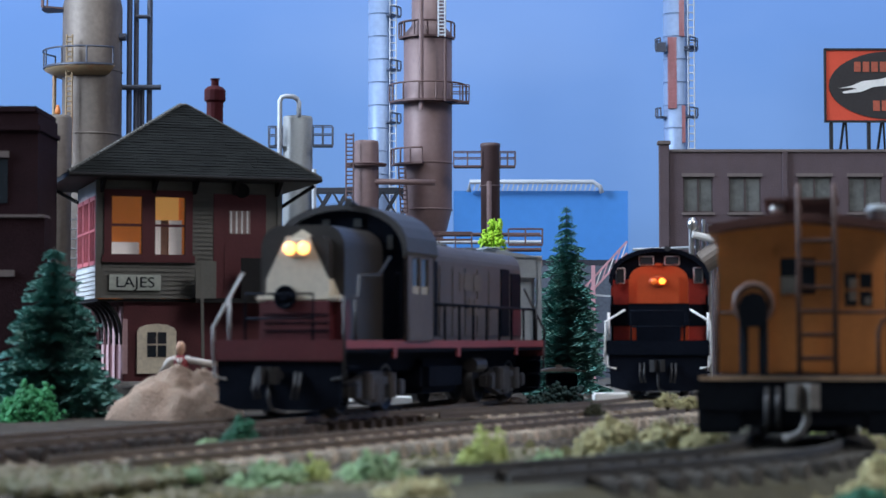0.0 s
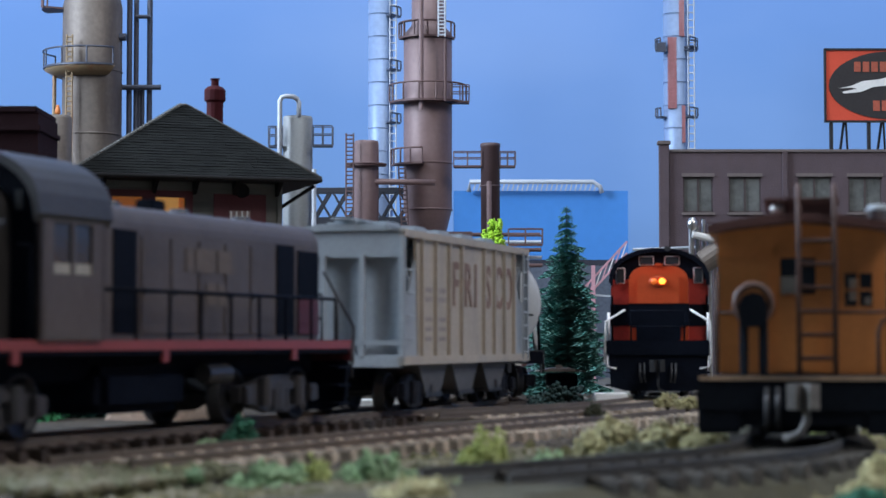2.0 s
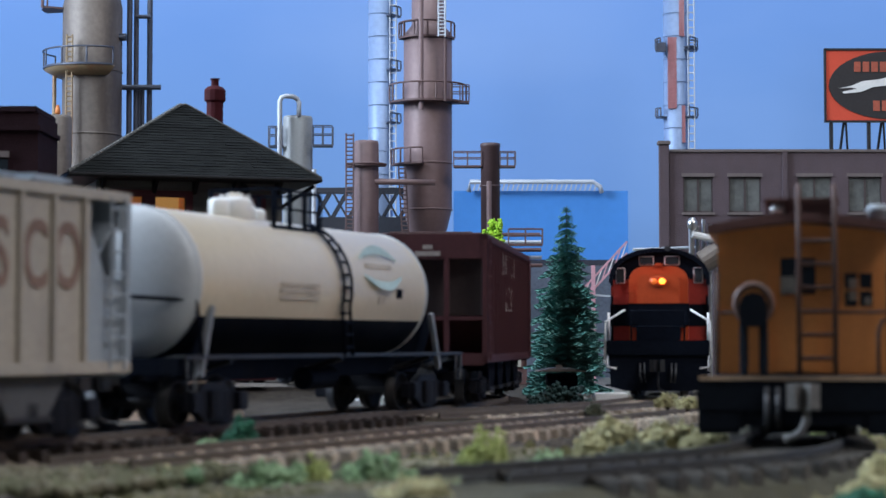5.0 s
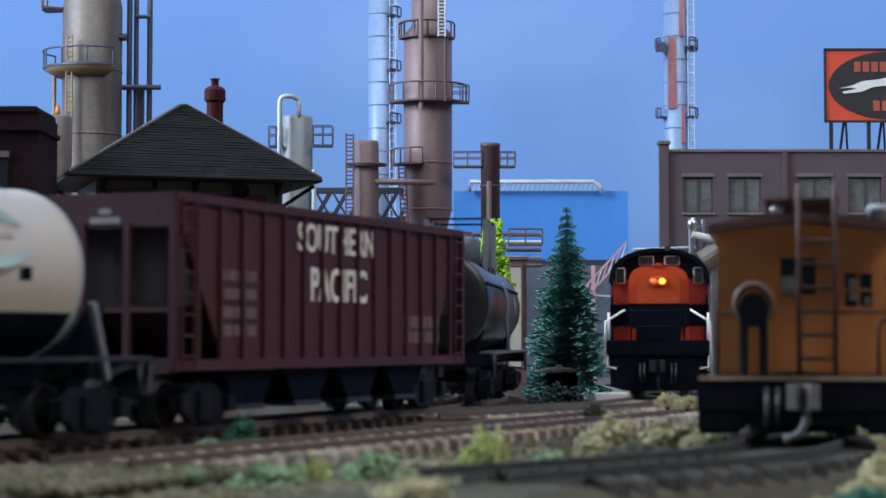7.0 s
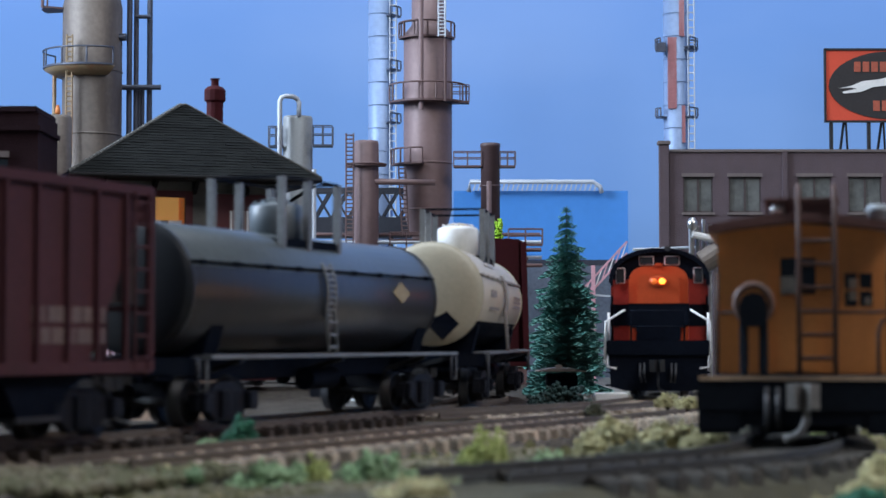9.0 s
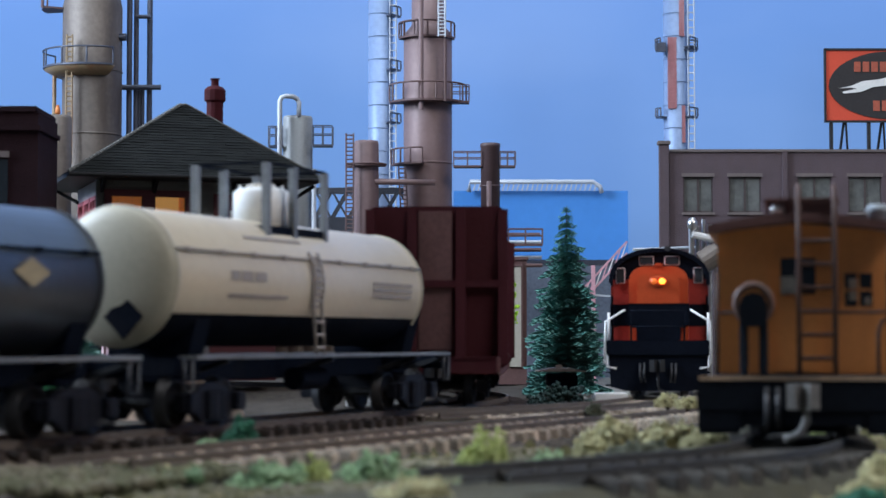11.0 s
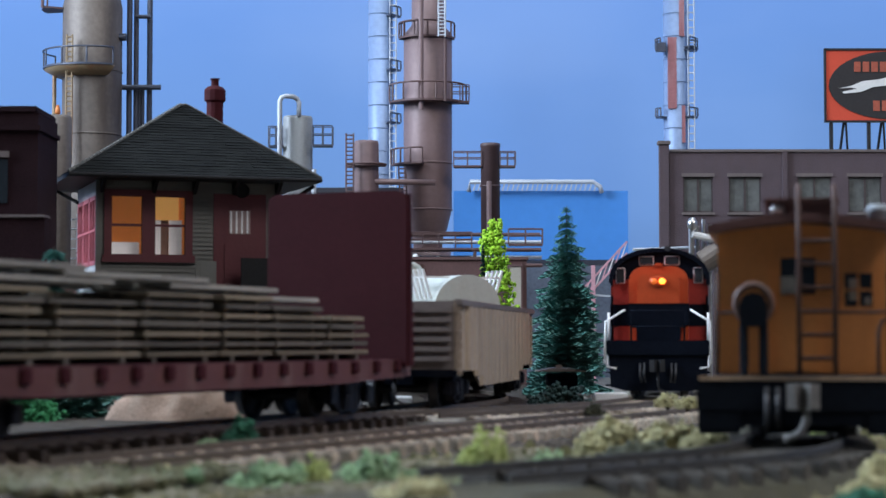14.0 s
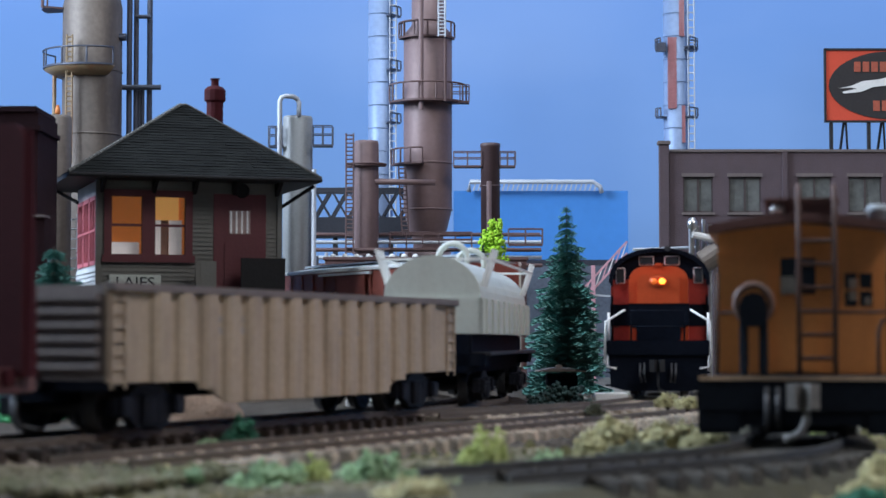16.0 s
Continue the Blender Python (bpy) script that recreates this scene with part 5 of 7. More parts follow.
    for s in (-1, 1):
        for k in range(3):
            part("platform_step", box(B(), lx - 8, lx + 0.6, *sorted((s * 12.2, s * 19.2)), 0.9 + k * 3.2, 1.6 + k * 3.2), CAB_BLACK, e)
        part("step_stringer", pierced(B(), *sorted((s * 11.8, s * 17.4)), 0.9, 10.6, lx - 8.4, lx - 7.8, [], "x"), CAB_BLACK, e)
        for q in (11.8, 16.9):
            part("step_stringer", box(B(), lx - 7.8, lx + 0.5, *sorted((s * q, s * (q + 0.5))), 0.9, 10.6), CAB_BLACK, e)
    # coupler, hoses
    bm = B()
    x = lx + 1
    box(bm, x, x + 5, -1.7, 1.7, 6.8, 9.6, 0.4)
    prism(bm, [(x + 4.5, -2.6), (x + 9, -3.0), (x + 9.8, -1.2), (x + 7.6, 0.2), (x + 9.4, 1.4), (x + 8.8, 3.0), (x + 4.5, 2.6)], 5.8, 10.4, "z")
    part("coupler", bm, mat("worn_coupler", (0.2, 0.19, 0.18), 0.45, 0.5, vary=0.35), e, "worn steel knuckle coupler")
    bm = B()
    wire(bm, [(x + 7, -0.4, 7.2), (x + 7, -0.6, 3.8), (x + 7, 0.4, 1.6), (x + 7, 2.2, 0.6), (x + 7, 3.6, 0.4)], 0.75)
    part("uncoupling_pin", bm, mat("dull_hose_grey", (0.16, 0.155, 0.15), 0.65, vary=0.3), e)
    bm = B()
    for y in (6.6, 4.6):
        wire(bm, [(x + 1, y, 9.5), (x + 3, y, 7), (x + 3.4, y, 4), (x + 2.6, y, 2)], 0.5)
    part("air_hose", bm, STEEL, e)
    part("underframe", box(B(), -100, lx, -8, 8, 6.0, 10.7), CAB_BLACK, e)
    truck(e, -12, 20)
    truck(e, -78, 20)
    # Added black block: gives the dark of the caboose's own shade.
    part("brake_beam", box(B(), -3, 1, -7.4, 7.4, 0.8, 6.2, 0.5), CAB_BLACK, e, "black block in place of the shade between the wheels")
    # Pale pieces imitate bright background showing through the panes.
    part("paper_notice", box(B(), x1 - 0.65, x1 - 0.5, 0.6, 4.0, 27.2, 30.6), mat("see_through_pale", (0.5, 0.5, 0.46), 0.7), e, "pale patch for the brightness seen through the door glass")
    for y0, y1, z0, z1 in ((-10.6, -8.9, 26.0, 30.2), (-13.0, -11.8, 25.2, 26.6)):
        part("window_paper", box(B(), x1 - 0.69, x1 - 0.6, y0, y1, z0, z1), MATS["see_through_pale"], e)
    # the brake wheel stands on the other hand
    for o in e.children_recursive:
        if o.type == "MESH" and o.name.split(".")[0] not in ("truck", "wheelset"):
            o.data.transform(Matrix.Diagonal((1, -1, 1, 1)))
            o.data.flip_normals()
    e.matrix_basis = at(69.0, 366, 0.3, -90 - 10.5)
    return e


caboose()


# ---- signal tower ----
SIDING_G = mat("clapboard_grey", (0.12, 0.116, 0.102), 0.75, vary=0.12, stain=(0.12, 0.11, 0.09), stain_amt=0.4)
MAROON = mat("trim_maroon", (0.085, 0.013, 0.017), 0.6, vary=0.12)
BRICKRED = mat("tower_brick", (0.075, 0.016, 0.02), 0.8, vary=0.25, grain=500, bump=0.4)
SHINGLE = mat("slate_shingle", (0.0095, 0.0105, 0.01), 0.9, vary=0.4, grain=500, bump=0.5, obj_rand=0.25, spec=0.15)
EAVE = mat("dark_eave", (0.012, 0.0115, 0.012), 0.7, vary=0.2, spec=0.2)
LIT_WALL = mat("lit_interior", (0.8, 0.26, 0.05), 0.8, vary=0.15, emit=0.24)
LIT_PALE = mat("lit_sill", (0.8, 0.74, 0.7), 0.8, vary=0.2, emit=0.22)
LIT_BRIGHT = mat("lit_wall_glow", (1.0, 0.5, 0.13), 0.8, vary=0.1, emit=0.42)


def signal_tower():
    Yf = 740.0
    x0, x1 = -134.43, -63.48
    W = 72.7
    D = 58.0
    zb = 5.8
    zf = 35.17      # floor of the upper storey
    ze = 81.41      # wall head
    e = thing("signal_tower", at(x0, Yf, 0, 18.5), "two-storey railway signal tower with hipped slate roof", "signal tower")
    # lower brick storey, set back a little
    part("lower_wall", box(B(), 10.6, W - 1.0, 2.0, D - 2, zb - 3, zf), BRICKRED, e, "maroon brick lower storey")
    # upper storey: shell with openings at the front
    win = (3.95, 35.57, 51.87, 76.11)
    door = (46.77, 65.66, zf, 75.89)
    part("front_wall", pierced(B(), 0, W, zf, ze, 0, 1.2, [win, (door[0], door[1], zf, door[3])]), SIDING_G, e)
    part("end_wall", box(B(), W - 1.2, W, 1.2, D, zf, ze), SIDING_G, e)
    part("rear_wall", box(B(), 0, W - 1.2, D - 1.2, D, zf, ze), SIDING_G, e)
    # left wall with tall windows
    lwz0, lwz1 = 49.2, 74.65
    # Brighter copy of the front boards: light from the left painted in.
    LIT_BOARD = mat("clapboard_lit_side", (0.42, 0.43, 0.42), 0.7)
    part("side_wall", pierced(B(), 1.2, D - 1.2, zf, ze, 0, 1.2, [(y, y + 13.6, lwz0, lwz1) for y in (4.2, 21.5, 39.0)], "x"), LIT_BOARD, e)
    for yy in (4.2, 21.5, 39.0):
        wf = pierced(B(), yy - 0.8, yy + 14.4, lwz0 - 0.8, lwz1 + 0.8, -0.6, 0.6, [(yy + 0.6, yy + 6.3, lwz0 + 0.8, (lwz0 + lwz1) / 2 - 0.4), (yy + 7.3, yy + 13.0, lwz0 + 0.8, (lwz0 + lwz1) / 2 - 0.4), (yy + 0.6, yy + 6.3, (lwz0 + lwz1) / 2 + 0.4, lwz1 - 0.8), (yy + 7.3, yy + 13.0, (lwz0 + lwz1) / 2 + 0.4, lwz1 - 0.8)], "x")
        f = part("side_window", wf, mat("window_pink_red", (0.42, 0.09, 0.1), 0.6), e, "red-framed side window")
        part("pane", box(B(), 0.2, 0.4, yy, yy + 13.6, lwz0, lwz1), mat("pane_pale", (0.55, 0.5, 0.5), 0.2), f)
    # clapboards
    bm_n = int((ze - zf) / 1.75)
    for i in range(bm_n):
        z = zf + i * 1.75
        spans = [(0, W)]
        if z + 1.7 > win[2] - 1.5 and z < win[3] + 1.2:
            spans = [(0, win[0] - 1.4), (win[1] + 1.4, W)]
        if z < door[3] + 1.2:
            spans = [q for a, b in spans for q in ((a, min(b, door[0] - 1.2)), (max(a, door[1] + 1.2), b)) if q[1] - q[0] > 0.5]
        for a, b in spans:
            part("clapboard", prism(B(), [(0, z + 1.8), (-0.65, z), (0, z)], a, b, "x"), SIDING_G, e)
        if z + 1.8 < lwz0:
            part("clapboard", prism(B(), [(0, z + 1.8), (-0.65, z), (0, z)], 0, D, "y"), LIT_BOARD, e)
    # corner boards
    for x in (-0.8, W - 1.4):
        part("corner_board", box(B(), x, x + 2.2, -0.9, 0.4, zf, ze, 0.1), SIDING_G, e)
    # double sash window
    wm = (win[0] + win[1]) / 2
    bm = pierced(B(), win[0] - 1.6, win[1] + 1.6, win[2] - 1.6, win[3] + 1.6, -1.1, 1.0, [(win[0] + 1.4, wm - 2.6, win[2] + 0.6, win[3] - 1.0), (wm + 2.6, win[1] - 1.4, win[2] + 0.6, win[3] - 1.0)])
    part("window_sill", box(B(), win[0] - 2.4, win[1] + 2.4, -1.9, -1.15, win[2] - 2.6, win[2] + 0.2), MAROON, e)
    fw = part("front_window", bm, MAROON, e, "maroon double window, lit warm from inside")
    for a, b in ((win[0] + 1.4, wm - 2.6), (wm + 2.6, win[1] - 1.4)):
        part("sash_bar", box(B(), a, b, -0.4, 0.4, (win[2] + win[3]) / 2 - 0.6, (win[2] + win[3]) / 2 + 0.4), MAROON, fw)
        g = part("pane", box(B(), a, b, 0.5, 0.7, win[2] + 0.4, win[3] - 0.8), mat("clear_pane", (0.9, 0.9, 0.9), 0.05, vary=0, bump=0), fw)
        gm = MATS["clear_pane"].node_tree.nodes["Principled BSDF"]
        gm.inputs["Transmission Weight"].default_value = 1.0
        g.visible_shadow = False
    # lit room behind: no lamp inside, walls and curtains glow themselves
    part("room_back", box(B(), 2, door[0] - 4, 14, 14.5, zf, ze), LIT_WALL, e, "warm lit room wall")
    a, b = win[0] + 1.4, wm - 2.6
    part("curtain", box(B(), a, b, 6, 6.4, win[2], win[2] + 5.6), LIT_PALE, e, "pale lit lower panel")
    bm = B()
    a, b = wm + 2.6, win[1] - 1.4
    box(bm, a, a + 3.4, 6, 6.4, win[2], win[2] + 14.5)
    box(bm, b - 5.2, b, 6, 6.4, win[2], win[2] + 14.5)
    part("curtain", bm, LIT_PALE, e, "pale lit curtains")
    part("room_partition", box(B(), a + 3.4, b - 5.2, 7, 7.4, win[2], win[2] + 14.5), mat("dim_partition", (0.25, 0.13, 0.08), 0.8), e)
    part("wall_glow_panel", box(B(), a, b, 13, 13.6, win[2] + 14, win[3]), LIT_BRIGHT, e, "amber lit wall")
    part("gable_vent", lathe(B(), [(3.0, 0.0), (3.0, -1.2), (2.3, -1.4), (2.2, -0.9)], 18, "y", (57.0, 0.0, 78.4)), EAVE, e, "round dark vent under the eave")
    # door
    dr = part("door", box(B(), door[0] - 1.2, door[1] + 1.2, -0.8, 0.8, zf, door[3] + 1.0, 0.2), MAROON, e)
    bm = box(B(), 51.82, 60.39, -1.0, -0.7, 61.12, 70.38)
    dwn = part("door_window", bm, mat("door_pane", (0.3, 0.22, 0.2), 0.2), dr)
    for i in range(4):
        xx = 52.26 + i * 2.2
        part("blind_slat", box(B(), xx, xx + 0.7, -1.15, -0.95, 61.34, 70.16), WHITE, dwn)
    part("door_panel", box(B(), door[0] + 3, door[1] - 3, -1.1, -0.7, 36.92, 57.81, 0.2), MAROON, dr)
    # landing box and stair post
    part("landing", box(B(), 36.89, W + 0.5, -9, -0.9, zf - 1.6, zf + 0.2), EAVE, e)
    part("landing_wall", box(B(), 36.89, 45.01, -9.4, -8.6, zf, 49.67), SIDING_G, e, "grey boarded landing side")
    part("landing_screen", box(B(), 54.9, W, -9.4, -8.6, zf, 51.21), EAVE, e)
    part("stair_post", bar(B(), (40.18, -9, zb - 3), (39.09, -9, 50.11), 1.1), SIDING_G, e)
    # roof brackets
    for fx in (0.02, 0.3, 0.52, 0.74, 0.98):
        part("eave_bracket", prism(B(), [(0, ze), (-9, ze), (-1, ze - 5), (0, ze - 5)], W * fx - 0.7, W * fx + 0.7, "x"), EAVE, e)
    bm = bar(B(), (W + 0.5, 0, 72.14), (W + 12.0, -8, ze - 1), 1.2)
    part("eave_strut", bm, EAVE, e)
    part("eave_strut", bar(B(), (-0.5, D - 4, 76.01), (-11.5, D + 8, 83.65), 1.2), EAVE, e)
    # hipped roof
    hip0 = -13.18
    hip1 = W + 13.5
    yf, yb = -14.0, D + 12.0
    zr0 = 83.04
    apex = (36.6, 24.0, 114.86)
    apex2 = (40.0, 27.0, 115.12)
    bm = B()
    q = [bm.verts.new(c) for c in ((hip0, yf, zr0), (hip1, yf, zr0), (hip1, yb, zr0), (hip0, yb, zr0))]
    a1, a2 = bm.verts.new(apex), bm.verts.new(apex2)
    low = [bm.verts.new((v.co.x, v.co.y, zr0 - 1.6)) for v in q]
    for f in ((q[0], q[1], a2, a1), (q[1], q[2], a2), (q[2], q[3], a1, a2), (q[3], q[0], a1)):
        bm.faces.new(f)
    for i in range(4):
        bm.faces.new((q[i], q[(i + 1) % 4], low[(i + 1) % 4], low[i]))
    bm.faces.new(low)
    bmesh.ops.recalc_face_normals(bm, faces=bm.faces)
    roof = part("roof", bm, EAVE, e, "steep hipped roof of dark slates")
    # slates on the front and both side slopes
    rnd = random.Random(3)
    sl = []
    for (c0, c1, t0, t1) in ((Vector((hip0, yf, zr0)), Vector((hip1, yf, zr0)), Vector(apex), Vector(apex2)), (Vector((hip0, yb, zr0)), Vector((hip0, yf, zr0)), Vector(apex), Vector(apex))):
        nrm = (c1 - c0).cross(t0 - c0).normalized()
        rowsn = 26
        for r in range(rowsn):
            f0, f1 = r / rowsn, (r + 1.25) / rowsn
            f1 = min(f1, 1.0)
            a0, a1_ = c0.lerp(t0, f0), c1.lerp(t1, f0)
            b0, b1_ = c0.lerp(t0, f1), c1.lerp(t1, f1)
            ln = (a1_ - a0).length
            n = max(2, int(ln / 6.2))
            for i in range(n):
                g0, g1 = (i + 0.006) / n, (i + 0.994) / n
                if r % 2 and 0 < i:
                    g0 -= 0.35 / n
                if r % 2 and i < n - 1:
                    g1 -= 0.35 / n
                lift = nrm * (0.22 + rnd.uniform(0, 0.25))
                sl.append((a0.lerp(a1_, g0), a0.lerp(a1_, g1), b0.lerp(b1_, g1), b0.lerp(b1_, g0), lift, nrm))
    front_n = len(sl) - sum(1 for q in sl if abs(q[5].x) > 0.5)
    rest = B()
    for j, (s0, s1, s2, s3, lift, nrm) in enumerate(sl):
        bm = B() if j < front_n else rest
        vs = [bm.verts.new(c) for c in (s0 + lift, s1 + lift, s2 + nrm * 0.1, s3 + nrm * 0.1, s0, s1)]
        bm.faces.new((vs[0], vs[1], vs[2], vs[3]))
        bm.faces.new((vs[4], vs[5], vs[1], vs[0]))
        bm.faces.new((vs[4], vs[0], vs[3]))
        bm.faces.new((vs[1], vs[5], vs[2]))
        if j < front_n:
            part("slate", bm, SHINGLE, roof)
    part("side_slates", rest, SHINGLE, roof)
    bm = B()
    for i in range(34):
        pnt = Vector((hip0, yf, zr0)).lerp(Vector(apex), i / 34)
        rod(bm, pnt + Vector((0, 0, 0.1)), pnt + Vector((1.2, 0.6, 0.9)), 0.8, 0.6, seg=6)
    wire(bm, [(hip1, yf, zr0 + 0.2), (apex2[0], apex2[1], apex2[2] + 0.2), (apex[0], apex[1], apex[2] + 0.2)], 0.5)
    part("ridge_cap", bm, mat("ridge_pale", (0.12, 0.12, 0.11), 0.8), roof, "paler ridge tiles along the hip")
    part("gutter", rod(B(), (hip0, yf - 0.6, zr0 - 0.9), (hip1, yf - 0.6, zr0 - 0.9), 0.9), EAVE, e)
    # chimney
    cxm = 53.0
    bm = B()
    lathe(bm, [(3.5, 107.4), (3.5, 117.54), (4.5, 118.49), (4.5, 122.74), (3.2, 124.16), (1.6, 124.63), (1.6, 126.99), (2.0, 127.23), (2.0, 127.7)], 14, "z", (cxm, 34, 0), False)
    part("chimney", bm, mat("chimney_red", (0.05, 0.006, 0.009), 0.8, spec=0.2), e, "dark red chimney with capped pot")
    # name board with letters
    nb = part("name_board", box(B(), 4.39, 24.59, -1.7, -0.6, 38.24, 44.39, 0.15), mat("sign_pale", (0.4, 0.43, 0.38), 0.6), e, "pale station name board")
    words("board_lettering", "LAJES", 4.2, BLACK, nb, pose(14.49 * MM, -0.0018, 41.21 * MM, 90, 0, 0), 0.08, 1.12)
    # arched cream door in the lower storey
    dx0, dx1 = 15.85, 31.27
    zt = 25.31
    arc = [(dx0, zb), (dx1, zb), (dx1, zt - 3)] + [((dx0 + dx1) / 2 + (dx1 - dx0) / 2 * math.cos(t), zt - 3 + 3 * math.sin(t)) for t in (0.5, 1.0, 1.57, 2.14, 2.64)] + [(dx0, zt - 3)]
    cd = part("cream_door", prism(B(), arc, 0.6, 2.2, "y"), mat("cream_paint", (0.62, 0.55, 0.42), 0.6), e, "cream arched door with four panes")
    cxx = (dx0 + dx1) / 2
    for ix in (-1, 1):
        for iz in (0, 1):
            part("pane", box(B(), cxx + ix * 2.0 - 1.7, cxx + ix * 2.0 + 1.7, 0.3, 0.7, zb + 6.5 + iz * 5.2, zb + 11.0 + iz * 5.2), GLASS_DARK, cd)
    # curved jetty brackets under the overhanging side
    for yy in (2.6, 14.0, 26.0, 38.0, 50.0):
        part("jetty_bracket", wire(B(), [(0.8 + 9.4 * math.sin(t), yy, zf - 1.0 - 17.0 * (1 - math.cos(t))) for t in np.linspace(0.0, 1.57, 9)], 0.8), EAVE, e)
    SIDE_PINK = mat("trim_pinkish", (0.42, 0.27, 0.28), 0.75, vary=0.2)
    for yy in (3.0, 19.0, 35.0, 48.0):
        part("side_pilaster", box(B(), 9.9, 10.7, yy, yy + 6.5, zb - 2, zf - 3, 0.1), SIDE_PINK, e, "pinkish side pilaster")
    part("corner_trim", box(B(), 10.2, 12.2, 1.3, 2.3, zb, zf - 8), SIDE_PINK, e)
    part("jetty_floor", box(B(), 0.2, W - 0.4, 0.2, D, zf - 1.2, zf - 0.2), EAVE, e)
    return e


signal_tower()


# ---- brick buildings ----
DARKBRICK = mat("dark_red_brick", (0.02, 0.0095, 0.012), 0.9, vary=0.3, grain=450, bump=0.4, spec=0.1)
FACT = mat("factory_brick", (0.088, 0.064, 0.074), 0.85, vary=0.16, grain=450, bump=0.4, stain=(0.09, 0.06, 0.06), stain_amt=0.4)
FACT_LT = mat("factory_trim", (0.14, 0.115, 0.11), 0.8, vary=0.15)


def left_building():
    e = thing("brick_building", at(0, 0, 0), "dark red brick building with stepped cornice", "building")
    x1 = -149.4
    part("wall", box(B(), x1 - 70, x1, 700, 735, -10, 102.71), DARKBRICK, e)
    part("cornice", box(B(), x1 - 70, x1 + 1.0, 698.5, 736, 96.0, 98.1, 0.3), DARKBRICK, e)
    part("parapet", box(B(), x1 - 70, x1 - 0.5, 699.3, 735, 102.71, 105.22, 0.5), DARKBRICK, e)
    a = part("lower_wing", box(B(), x1 - 70, -144.6, 690, 699.5, -10, 63.58), DARKBRICK, e)
    part("coping", box(B(), x1 - 70, -144.39, 689, 699.6, 63.17, 64.4, 0.3), FACT_LT, a)
    for z0, z1 in ((41.82, 44.28), ):
        part("lintel", box(B(), x1 - 30, -155.25, 689.3, 690.4, z0, z1), FACT_LT, a)
    part("lintel", box(B(), x1 - 30, -159.99, 698.9, 700.3, 86.16, 88.47), FACT_LT, e)
    part("window", box(B(), x1 - 30, -160.41, 699.5, 700.2, 69.24, 85.54), GLASS_DARK, e)
    return e


left_building()


def factory():
    Yf = 1000.0
    e = thing("brick_factory", at(0, 0, 0), "long brown brick factory with paired sash windows", "factory")
    x0 = 119.33
    x1 = 320.0
    zt = 117.85
    zw0, zw1 = 86.22, 105.01
    wins = [(126.45, 142.18), (150.49, 167.41), (186.71, 204.52), (213.42, 230.93), (254.0, 271.0), (282.0, 299.0)]
    bm = pierced(B(), x0, x1, -8, zt, Yf, Yf + 1.6, [(a, b, zw0, zw1) for a, b in wins])
    part("front_wall", bm, FACT, e)
    bm = box(B(), x0, x0 + 1.6, Yf + 1.6, Yf + 16, -8, zt)
    box(bm, x0, x1, Yf + 16, Yf + 18, -8, zt)
    part("side_wall", bm, FACT, e)
    part("roof", box(B(), x0, x1, Yf + 1.6, Yf + 16, zt - 5, zt - 3), EAVE, e)
    part("coping", box(B(), x0 - 0.8, x1, Yf - 0.8, Yf + 2.2, zt, zt + 1.6, 0.3), FACT_LT, e)
    for xx in (113.98, 178.69, 244.0, 312.0):
        w = 5.0 if xx < 115 else 2.6
        pl = part("pilaster", box(B(), xx, xx + w, Yf - 1.4, Yf + 4, -8, zt + (4.0 if xx < 115 else 0.4), 0.2), FACT, e)
        if xx < 115:
            part("cap", box(B(), xx - 0.8, xx + w + 0.8, Yf - 2.2, Yf + 5, zt + 4.0, zt + 6.0, 0.3), FACT_LT, pl)
    for a, b in wins:
        bm = B()
        m = (a + b) / 2
        for p0, p1, q0, q1 in ((a, a + 0.7, zw0, zw1), (b - 0.7, b, zw0, zw1), (m - 0.5, m + 0.5, zw0, zw1), (a, b, zw0, zw0 + 0.8), (a, b, zw1 - 0.8, zw1)):
            box(bm, p0, p1, Yf + 0.7, Yf + 1.3, q0, q1)
        w = part("window", bm, mat("window_frame_brown", (0.06, 0.045, 0.045), 0.6), e)
        for p0, p1 in ((a, m), (m, b)):
            part("pane", box(B(), p0 + 0.4, p1 - 0.4, Yf + 1.2, Yf + 1.4, zw0, zw1), mat("frosted_pane", (0.13, 0.135, 0.13), 0.25, vary=0.35, grain=90), w)
        part("sill", box(B(), a - 0.8, b + 0.8, Yf - 0.9, Yf + 0.5, zw0 - 1.4, zw0), FACT_LT, w)
        part("lintel", box(B(), a - 0.8, b + 0.8, Yf - 0.5, Yf + 0.5, zw1, zw1 + 1.8), FACT_LT, w)
    return e


factory()


